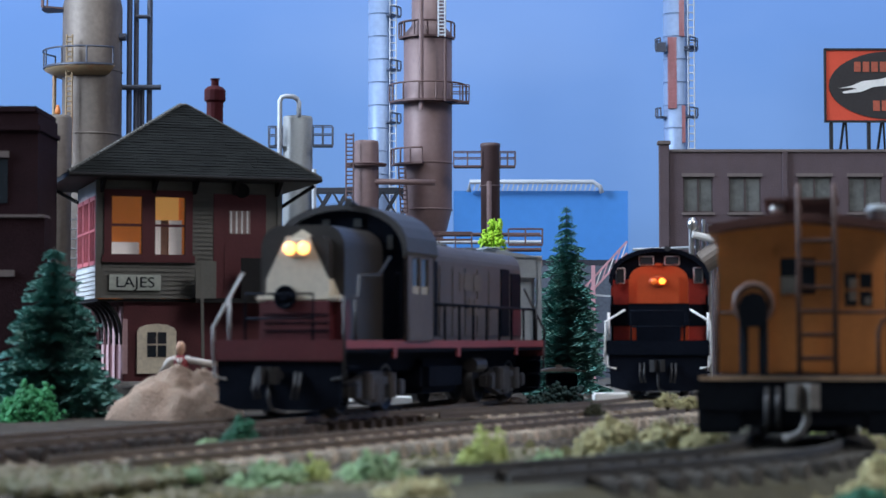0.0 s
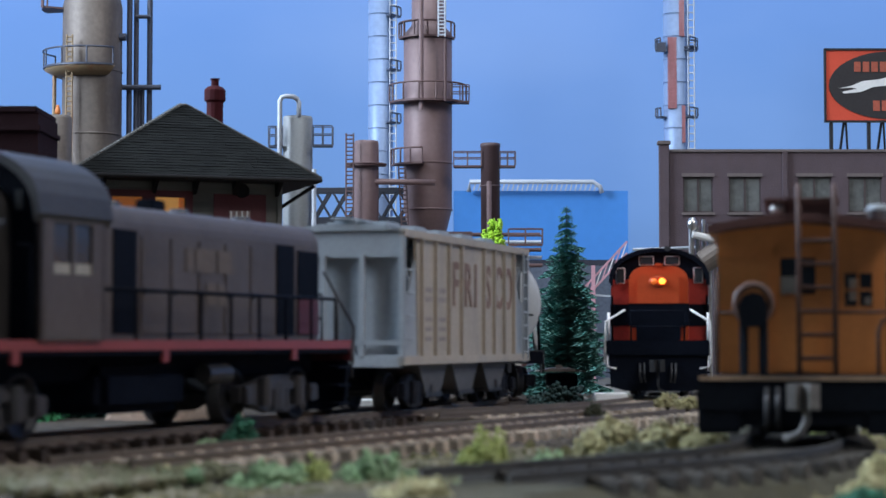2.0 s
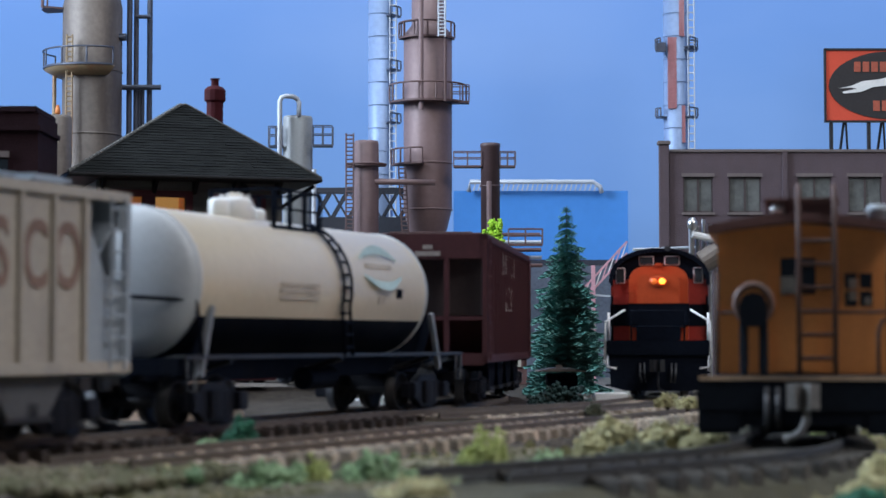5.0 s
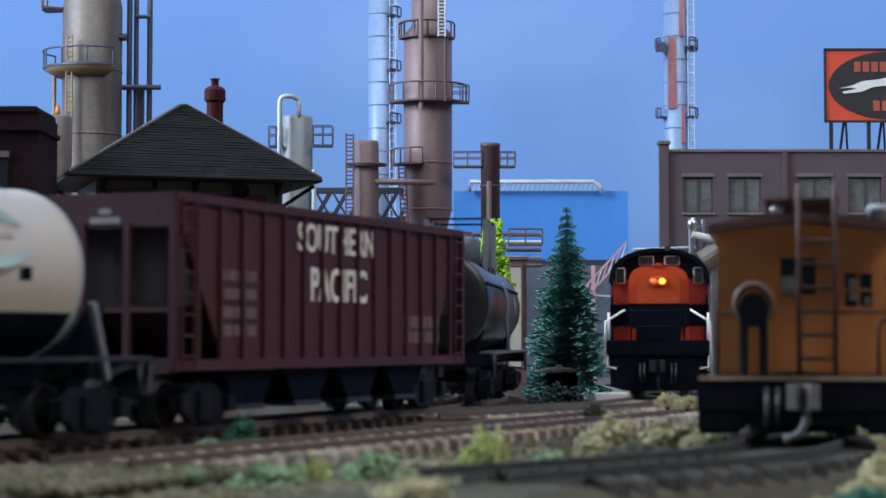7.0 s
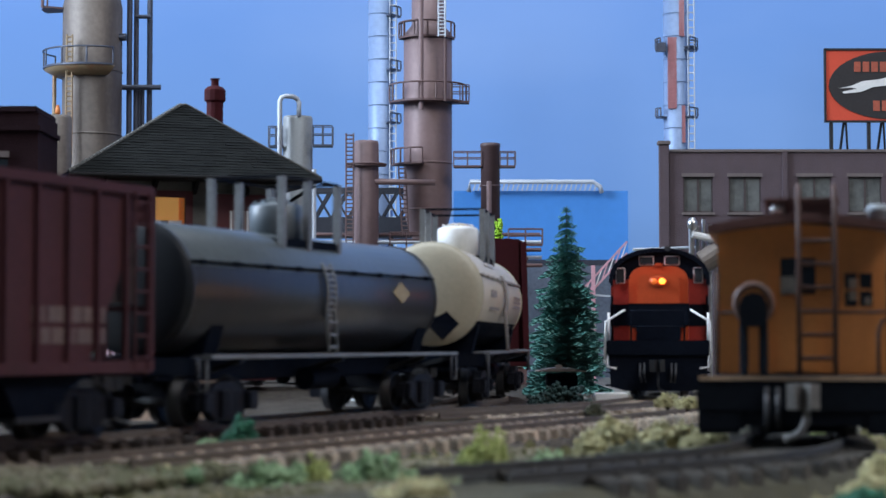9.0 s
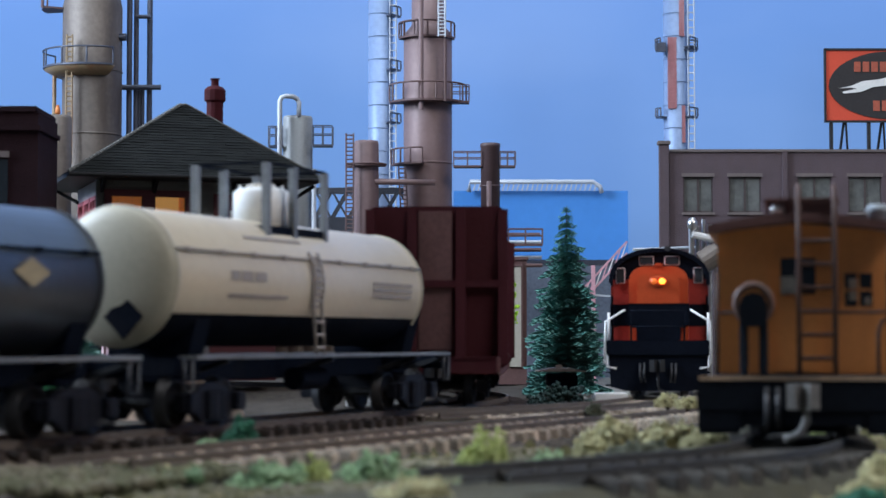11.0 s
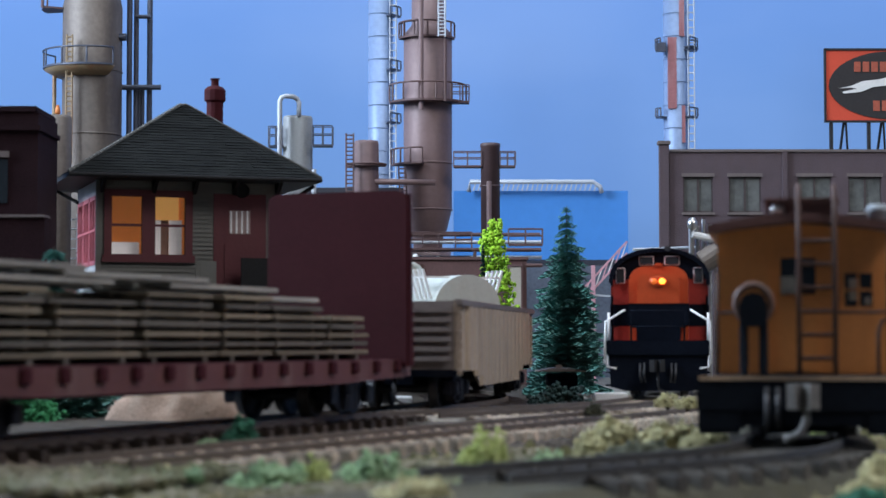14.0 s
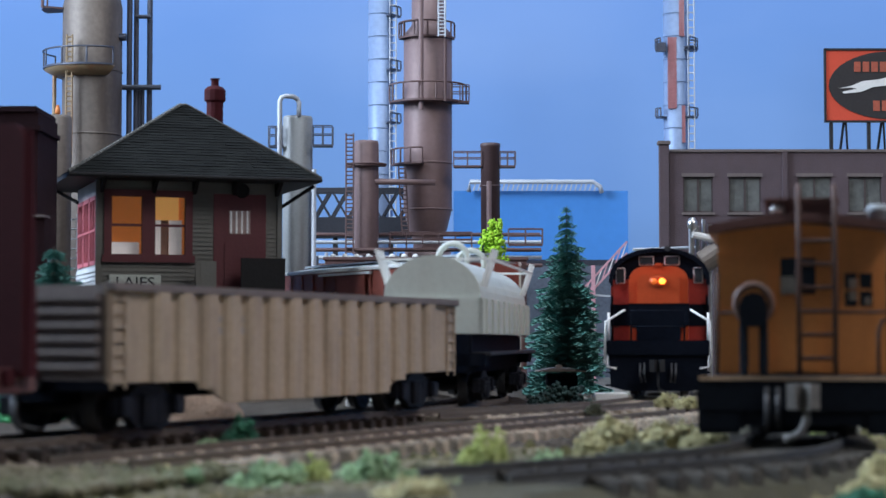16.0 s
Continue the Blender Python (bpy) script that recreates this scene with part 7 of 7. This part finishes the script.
e = thing("pump_house", at(0, 0, 0), "small pale blue-grey pump house behind the signal tower", "shed")
ph_m = mat("pump_house_pale", (0.42, 0.47, 0.54), 0.6, vary=0.15, stain=(0.3, 0.33, 0.38), stain_amt=0.4)
part("wall", box(B(), -172.0, -158.0, 905, 940, -6, 60.0), ph_m, e)
part("roof", prism(B(), [(-174.0, 60.0), (-156.0, 60.0), (-158.0, 63.0), (-172.0, 63.0)], 902, 943, "y"), PIPE_DARK, e)
for z0 in (8.0, 26.0, 44.0):
    part("window", box(B(), -168.5, -161.5, 904.4, 905.2, z0, z0 + 10.0, 0.1), GLASS_DARK, e)
    part("ledge", box(B(), -172.6, -157.4, 903.6, 905.4, z0 - 3.5, z0 - 2.3), PIPE_DARK, e)


# ---- trees, bushes and small scenery ----
def leaf_mat(name, col, pale=None):
    return mat(name, col, 0.8, vary=0.45, grain=300, bump=0.6, stain=pale, stain_amt=0.6)


PINE = leaf_mat("conifer_needles", (0.085, 0.23, 0.2), (0.28, 0.45, 0.38))
PINE2 = leaf_mat("conifer_needles_dark", (0.012, 0.045, 0.042), (0.035, 0.085, 0.08))
BARK = mat("bark_brown", (0.05, 0.035, 0.025), 0.9)
LIME = leaf_mat("lime_foliage", (0.30, 0.52, 0.02), (0.4, 0.6, 0.08))
BUSH_G = leaf_mat("bush_green", (0.035, 0.22, 0.075), (0.08, 0.33, 0.14))
BUSH_T = leaf_mat("bush_teal", (0.022, 0.12, 0.068), (0.045, 0.2, 0.11))
BUSH_Y = leaf_mat("bush_yellow_green", (0.44, 0.5, 0.16), (0.55, 0.55, 0.26))
BUSH_O = leaf_mat("bush_olive", (0.4, 0.37, 0.19), (0.48, 0.44, 0.25))
BUSH_D = leaf_mat("bush_dark", (0.05, 0.055, 0.03), (0.09, 0.09, 0.05))
TURF_P = leaf_mat("turf_pale_green", (0.25, 0.38, 0.2), (0.34, 0.42, 0.24))


def conifer(label, x, y, z0, height, radius, material, seed, tiers=30, full=0.78):
    e = thing("conifer", at(x, y, z0), label, "tree", "conifers")
    rnd = random.Random(seed)
    part("trunk", rod(B(), (0, 0, 0), (0, 0, height * 0.96), radius * 0.09, 0.2, 8), BARK, e)
    bm = B()
    for i in range(tiers):
        f = i / tiers
        z = height * (0.06 + 0.92 * f)
        r = radius * (1 - f) ** full * rnd.uniform(0.85, 1.1) + 0.4
        n = max(8, int((24 * (1 - f) + 6) * 30 / tiers))
        for k in range(n):
            t = 2 * math.pi * (k + rnd.uniform(-0.35, 0.35)) / n
            rr = r * rnd.uniform(0.6, 1.12)
            d = Vector((math.cos(t), math.sin(t), 0))
            s = Vector((-d.y, d.x, 0))
            droop = -0.28 * rr
            base = Vector((0, 0, z))
            tip = base + d * rr + Vector((0, 0, droop + rnd.uniform(-0.6, 0.6)))
            wdt = max(0.8, rr * 0.3)
            # bough: short needle sprays along the limb
            m = 9
            for j in range(m):
                g = (j + 0.8) / m
                c = base.lerp(tip, g) + Vector((rnd.uniform(-0.06, 0.06) * rr, rnd.uniform(-0.06, 0.06) * rr, rnd.uniform(-0.3, 0.3) * height / tiers))
                w = wdt * (1.25 - g * 0.8) * rnd.uniform(0.8, 1.3)
                for sgn in (-1, 1):
                    a = bm.verts.new(c)
                    b = bm.verts.new(c + s * sgn * w + d * rr * 0.17 + Vector((0, 0, -0.35 * w)))
                    q = bm.verts.new(c + d * rr * 0.25 + Vector((0, 0, 0.25)))
                    o = bm.verts.new(c + s * sgn * w * 0.6 + d * rr * 0.02 + Vector((0, 0, 0.45 * w)))
                    bm.faces.new((a, b, q))
                    bm.faces.new((a, o, q))
    part("crown", bm, material, e, "layered drooping boughs of dark needles")
    return e


def clump(bm, c, r, rnd):
    """One rough tuft of foam foliage."""
    m = Matrix.Translation(c) @ Euler((rnd.random() * 6, rnd.random() * 6, rnd.random() * 6)).to_matrix().to_4x4()
    res = bmesh.ops.create_icosphere(bm, subdivisions=1, radius=r, matrix=m)
    for f in {f for v in res["verts"] for f in v.link_faces}:
        f.smooth = True
    for v in res["verts"]:
        v.co += Vector((rnd.uniform(-1, 1), rnd.uniform(-1, 1), rnd.uniform(-1, 1))) * r * 0.45


def foliage(bm, cx, cy, z0, rx, ry, rz, n, rnd, size):
    for _ in range(n):
        while True:
            p = Vector((rnd.uniform(-1, 1), rnd.uniform(-1, 1), rnd.uniform(0, 1)))
            if 0.35 < p.length < 1.0:
                break
        k = 1 + 0.35 * noise.noise((p.x * 2 + cx, p.y * 2 + cy, p.z * 2))
        clump(bm, (cx + p.x * rx * k, cy + p.y * ry * k, z0 + p.z * rz * k), size * rnd.uniform(0.55, 1.3), rnd)


def bush(label, x, y, z0, rx, rz, material, seed, n=140, ry=None, size=None):
    rnd = random.Random(seed)
    e = thing("bush", at(x, y, z0), label, "bush", "foam bushes")
    bm = B()
    foliage(bm, 0, 0, 0, rx, ry or rx * 0.8, rz, int(n * 3.6), rnd, size or max(0.36, rx * 0.068))
    part("foliage", bm, material, e)
    bm = B()
    for i in range(5):
        rod(bm, (0, 0, -1), (rnd.uniform(-0.6, 0.6) * rx, rnd.uniform(-0.5, 0.5) * rx, rz * 0.7), 0.35, 0.15, 5)
    part("twig", bm, BARK, e)
    return e


def lime_tree(x, y, z0, h, r):
    e = thing("broadleaf_tree", at(x, y, z0), "small bright lime-green foliage tree", "tree")
    rnd = random.Random(9)
    bm = rod(B(), (0, 0, 0), (0, 0, h * 0.7), 0.9, 0.5, 7)
    for i in range(6):
        t = i * 1.05
        rod(bm, (0, 0, h * (0.3 + 0.06 * i)), (r * 0.7 * math.cos(t), r * 0.7 * math.sin(t), h * (0.5 + 0.06 * i)), 0.45, 0.2, 6)
    part("trunk", bm, BARK, e)
    bm = B()
    foliage(bm, 0, 0, h * 0.78, r * 0.8, r * 0.8, h * 0.2, 420, rnd, 0.95)
    foliage(bm, 1.5, 0, h * 0.56, r * 1.1, r * 1.0, h * 0.3, 420, rnd, 0.95)
    foliage(bm, 3.0, 0, h * 0.36, r * 1.35, r * 1.1, h * 0.3, 320, rnd, 1.0)
    part("crown", bm, LIME, e)
    return e


conifer("blue-green model conifer beside the sand heap", -114.53, 560, -3.67, 52.34, 16.28, PINE, 1, 13, 0.66)
conifer("tall dark blue-green conifer beside the tracks", 58.51, 900, -5.5, 85.89 + 5.5, 18.0, PINE, 2, 24, 0.66)
conifer("small dark conifer behind the loop", 21.29, 1010, -4, 72.16 + 4, 4.8, PINE2, 4)
lime_tree(26.6, 1015, -4, 85.0 + 4, 8.2)

bush("bright green foam bush at the tree foot", -114.69, 530, -5.14, 9.12, 11.32, BUSH_G, 21, 260)
bush("small bright green foam bush by the rail", -41.74, 395, -3.43, 3.87, 5.86, BUSH_T, 22, 200)
bush("tuft of green foam by the rail", -48.31, 395, -3.19, 2.34, 1.41, TURF_P, 23, 60)
bush("yellow-green foam bush in the ballast", 7.58, 345, -7.15, 5.32, 9.42, BUSH_Y, 24, 260)
bush("pale green foam tuft", 18.54, 345, -6.03, 4.3, 4.71, TURF_P, 25, 160)
bush("olive foam bush beside the siding", 32.68, 372, -4.12, 6.84, 7.29, BUSH_O, 26, 300)
bush("olive foam bush beside the siding", 44.68, 385, -3.78, 6.85, 5.71, BUSH_O, 27, 240)
bush("olive foam bush at the caboose step", 51.46, 372, -3.68, 5.52, 5.3, BUSH_O, 28, 220)
bush("low dark weeds in shade", 36.97, 360, -3.92, 7.48, 3.42, BUSH_D, 29, 180)
bush("pale green foam tuft", -28.7, 318, -8.31, 8.02, 6.42, TURF_P, 30, 220)
bush("yellowish foam tuft in the grass", -21.89, 322, -8.18, 3.82, 6.69, BUSH_Y, 31, 160)
bush("pale green foam tuft", -12.07, 328, -7.42, 6.42, 6.62, TURF_P, 32, 200)
bush("pale green foam tuft", -6.27, 330, -6.81, 2.35, 3.33, TURF_P, 33, 90)
bush("pale green foam bush in the corner", 66.88, 300, -6.36, 4.63, 3.74, BUSH_O, 34, 220)
bush("teal foam bush in the corner", 62.69, 285, -6.37, 4.23, 2.88, BUSH_T, 36, 200)
bush("olive tuft at the end of the siding", -3.81, 262, -4.36, 6.22, 4.04, BUSH_O, 44, 240)
bush("yellowish foam bush at the layout edge", 70.95, 310, -4.0, 3.31, 4.23, BUSH_O, 35, 160)
bush("yellow weeds under the caboose", 81.78, 420, -3.95, 3.24, 2.49, BUSH_Y, 36, 80)
bush("yellow-green tuft between the two tracks", 65.83, 560, -0.7, 3.99, 3.99, BUSH_O, 37, 80)
bush("yellow-green tuft between the tracks", 69.08, 540, -0.33, 3.53, 3.2, BUSH_O, 38, 80)
bush("small dark weed between the tracks", 42.64, 540, -2.4, 2.88, 3.53, BUSH_D, 39, 60)
bush("yellow-green tuft beside the rail", -63.04, 335, -9.26, 5.96, 4.18, BUSH_O, 41, 120)
bush("olive tuft beside the rail", -47.41, 330, -8.36, 7.34, 5.09, BUSH_O, 42, 150)
bush("olive tuft in the corner", -71.77, 325, -8.9, 4.34, 2.51, BUSH_D, 43, 120)

# Added shrub: its dark foliage fills an area that is only in shade.
bush("dark shrub added for the shaded area round the trackside box", 41.7, 682, -6.5, 12.14, 8.5, leaf_mat("shrub_shade_fill", (0.02, 0.05, 0.045), (0.04, 0.08, 0.07)), 51, 170, 5.0)
# loose turf and gravel over the ground
def scatter(name, label, n, seed, size, material, zlift, xr, yr, keep=None):
    rnd = random.Random(seed)
    bm_v, faces = [], []
    for _ in range(n):
        y = rnd.uniform(*yr)
        x = rnd.uniform(-0.25, 0.25) * y + rnd.uniform(*xr)
        patch = noise.noise((x * 0.02, y * 0.02, seed))
        if patch < -0.05:
            continue
        z = -7.0 + 2.2 * noise.noise((x * 0.03, y * 0.03, 3)) + 1.0 * noise.noise((x * 0.13, y * 0.13, 7)) + 0.6 * noise.noise((x * 0.4, y * 0.4, 9))
        z = min(z, -4.2)
        if y > 660:
            continue
        dm = min((MAIN[i][0] - x) ** 2 + (MAIN[i][1] - y) ** 2 for i in range(-60, 160, 8)) ** 0.5
        ds = min((SECOND[i][0] - x) ** 2 + (SECOND[i][1] - y) ** 2 for i in range(-120, 120, 8)) ** 0.5
        d = min(dm, ds)
        if d < 18 and material is not GRAVEL:
            continue
        if d < 24:
            z = max(z, -5.2 - max(0, d - 17) * 0.6)
        s = size * rnd.uniform(0.5, 1.4)
        b = len(bm_v)
        top = rnd.uniform(0.7, 1.3)
        bm_v += [(x - s, y - s * 0.6, z), (x + s, y - s * 0.7, z), (x + rnd.uniform(-0.3, 0.3) * s, y + s, z), (x + rnd.uniform(-0.4, 0.4) * s, y, z + s * top * zlift)]
        faces += [(b, b + 1, b + 3), (b + 1, b + 2, b + 3), (b + 2, b, b + 3)]
    me = bpy.data.meshes.new(name)
    me.from_pydata([(v[0] * MM, v[1] * MM, v[2] * MM) for v in bm_v], [], faces)
    me.materials.append(material)
    return tagged(new(name, me), label, name, kind="stuff")


scatter("turf", "olive and green ground turf", 16000, 5, 1.0, leaf_mat("turf_olive", (0.13, 0.13, 0.055), (0.2, 0.19, 0.09)), 1.5, (-20, 20), (280, 640))
scatter("pale_turf", "pale dry ground turf", 9000, 15, 1.0, leaf_mat("turf_dry", (0.3, 0.27, 0.15), (0.22, 0.25, 0.1)), 1.4, (-20, 20), (280, 600))
scatter("gravel", "loose grey gravel grains", 14000, 25, 0.75, GRAVEL, 0.9, (-20, 20), (280, 640))

# foam turf along the near edge, over the end of the second track
def turf_bank(name, label, material, n, seed, lo, hi):
    rnd = random.Random(seed)
    ico = bmesh.new()
    bmesh.ops.create_icosphere(ico, subdivisions=1, radius=1.0)
    base = [v.co.copy() for v in ico.verts]
    tris = [[v.index for v in f.verts] for f in ico.faces]
    ico.free()
    verts, faces = [], []
    while n:
        x, y = rnd.uniform(-112, 24), rnd.uniform(285, 428)
        u = (446.0 - y) / math.cos(radians(27.0))
        side = (x - 1.6 + (446.0 - y) * math.tan(radians(27.0))) * math.cos(radians(27.0))
        main = dist_to(MAIN, x, y, -20, 170)
        if main < 21 or side < -21 or (side < 23 and u < 125) or side > 62 or dist_to(SIDING, x, y, -40, 125) < 17:
            continue
        n -= 1
        p = noise.noise((x * 0.035, y * 0.035, 11))
        if not lo <= p <= hi:
            continue
        q = rnd.uniform(0.55, 1.3) ** 2
        z = -6.6 if abs(side) > 22 else -4.4
        b = len(verts)
        for v in base:
            verts.append(((x + v.x * q * rnd.uniform(0.8, 1.6)) * MM, (y + v.y * q * rnd.uniform(0.8, 1.4)) * MM, (z + q * 0.3 + v.z * q * rnd.uniform(0.5, 1.2)) * MM))
        faces += [[b + i for i in t] for t in tris]
    me = bpy.data.meshes.new(name)
    me.from_pydata(verts, [], faces)
    me.materials.append(material)
    tagged(new(name, me), label, "turf", kind="stuff")


turf_bank("tan_turf", "dry tan foam turf on the near bank", leaf_mat("turf_tan", (0.15, 0.135, 0.085), (0.25, 0.22, 0.13)), 3000, 61, -1.0, 0.12)
turf_bank("olive_turf", "olive foam turf on the near bank", leaf_mat("turf_olive_bank", (0.1, 0.1, 0.05), (0.17, 0.165, 0.08)), 2600, 62, -0.2, 1.0)
turf_bank("green_turf", "pale green foam turf on the near bank", leaf_mat("turf_green_bank", (0.12, 0.2, 0.1), (0.22, 0.3, 0.16)), 1300, 63, 0.28, 1.0)

# sand heap
SAND = mat("sand_brown", (0.26, 0.18, 0.13), 0.95, vary=0.45, grain=520, bump=1.0, stain=(0.3, 0.24, 0.18), stain_amt=0.5)


def sand_heap():
    bm = B()
    cx, cy, z0 = -76.0, 540.0, -3.6
    n, m = 40, 14
    rings = []
    for j in range(m):
        f = j / (m - 1)
        ring = []
        for i in range(n):
            t = 2 * math.pi * i / n
            rr = 20.5 * (1 - f)
            x, y = rr * math.cos(t) * 1.0, rr * math.sin(t) * 0.8
            h = 13.4 * (1 - (1 - f) ** 2.0) * (1 + 0.08 * math.sin(t * 2 + 1)) if f > 0 else -1.5
            nz = 3.4 * noise.noise((x * 0.16, y * 0.16, 2)) + 1.6 * noise.noise((x * 0.45, y * 0.45, 4)) + 0.5 * noise.noise((x * 1.2, y * 1.2, 6))
            ring.append(bm.verts.new((cx + x + 4.0 * f, cy + y, z0 + h + nz)))
        rings.append(ring)
    for a, b in zip(rings[:-1], rings[1:]):
        for i in range(n):
            bm.faces.new((a[i], a[(i + 1) % n], b[(i + 1) % n], b[i])).smooth = True
    bm.faces.new(rings[-1])
    return tagged(part("sand_mound", bm, SAND), "heap of brown sand beside the main track", "sand heap")


sand_heap()

# plain toy figure behind the heap, arms out: one mesh, three paints
FIG = [mat("figure_white", (0.62, 0.58, 0.54), 0.7, vary=0.1), mat("figure_red", (0.2, 0.02, 0.025), 0.7, vary=0.1), mat("figure_skin", (0.5, 0.3, 0.2), 0.7, vary=0.1)]


def toy_figure(x, y, z):
    bm = B()
    paint = []

    def done(k):
        bm.faces.ensure_lookup_table()
        paint.extend([k] * (len(bm.faces) - len(paint)))
    lathe(bm, [(1.6, -6), (1.9, 2), (2.2, 5), (2.5, 7.4), (1.1, 8.9)], 12, "z", (x, y, z))
    done(1)
    lathe(bm, [(0.4, 8.6), (0.8, 9.2), (1.25, 10.2), (1.35, 11.4), (1.0, 12.6), (0.3, 13.0)], 12, "z", (x, y, z))
    done(2)
    for sg, ex, ez in ((1, 9.6, 6.3), (-1, -6.2, 2.2)):
        wire(bm, [(x + sg * 1.4, y - 0.4, z + 7.9), (x + sg * 3.2, y - 0.6, z + 7.4), (x + ex, y - 1.0, z + ez)], 1.0, 8)
    wire(bm, [(x - 0.7, y - 2.3, z + 8.0), (x, y - 2.5, z + 6.2), (x + 0.7, y - 2.3, z + 8.0)], 0.5, 6)
    done(0)
    rod(bm, (x + 9.4, y - 1.0, z + 6.3), (x + 11.2, y - 1.1, z + 6.2), 0.8, 0.5, 8)
    done(2)
    for f, k in zip(bm.faces, paint):
        f.material_index = k
    ob = part("toy_figure", bm, None)
    for m in FIG:
        ob.data.materials.append(m)
    return tagged(ob, "small plastic toy figure in white shirt and red waistcoat", "figure")


toy_figure(-77.8, 566.0, 5.4)

# relay cabinet lid and white boards by the curve
e = thing("trackside_box", at(0, 0, 0), "low dark trackside box with pale lid", "box")
part("body", box(B(), 37.69, 48.75, 690, 702, 2.18, 6.66, 0.4), BLACK, e)
part("plinth", box(B(), 39.12, 47.31, 691, 701, -8, 2.18), BLACK, e)
part("lid", prism(B(), [(33.49, 7.51), (52.28, 7.51), (46.15, 8.73), (39.01, 8.73)], 687, 704, "y"), TANK_GREY, e, "pale sloped lid")
part("lid_knob", box(B(), 40.96, 43.42, 692, 696, 8.5, 9.93, 0.3), TANK_GREY, e)
for (a, b, y0, z0, z1) in ((50.55, 61.74, 636, 0.34, 1.09), (-32.77, -23.87, 640, -2.69, -1.18), (-21.19, -10.51, 645, -2.85, -0.38)):
    tagged(part("white_slab", box(B(), a, b, y0, y0 + 12, z0 - 2, z1, 0.4), WHITE), "small white plaster slab lying by the track", "slab", "white slabs")


# ---- motions ----
def train_u(t):
    """How far the train has come along the main line at t seconds."""
    return 82.2 * t + 0.05 * (t - 8) ** 2 - 0.0038 * (t - 8) ** 3


def car_pose(u_front, length, inset):
    a = on(MAIN, u_front - inset)
    b = on(MAIN, u_front - length + inset)
    rz = math.degrees(math.atan2(a[1] - b[1], a[0] - b[0]))
    return at((a[0] + b[0]) / 2, (a[1] + b[1]) / 2, 0.0, rz)


def motions():
    for ob, front, length, inset in CARS:
        rows = []
        for i in range(0, 65):
            t = i * 0.25
            rows.append((t, car_pose(train_u(t) + front, length, inset)))
        walk(ob, rows)
    # wheels roll with their cars; the standing stock's wheels stay
    moving = {c[0] for c in CARS}
    times = [i * 0.08 for i in range(201)]
    for w, x, r in WHEELS:
        if w.parent.parent in moving:
            walk(w, [(t, at(x, 0, r) @ Matrix.Rotation((train_u(t) - train_u(0)) / r, 4, "Y")) for t in times])


motions()
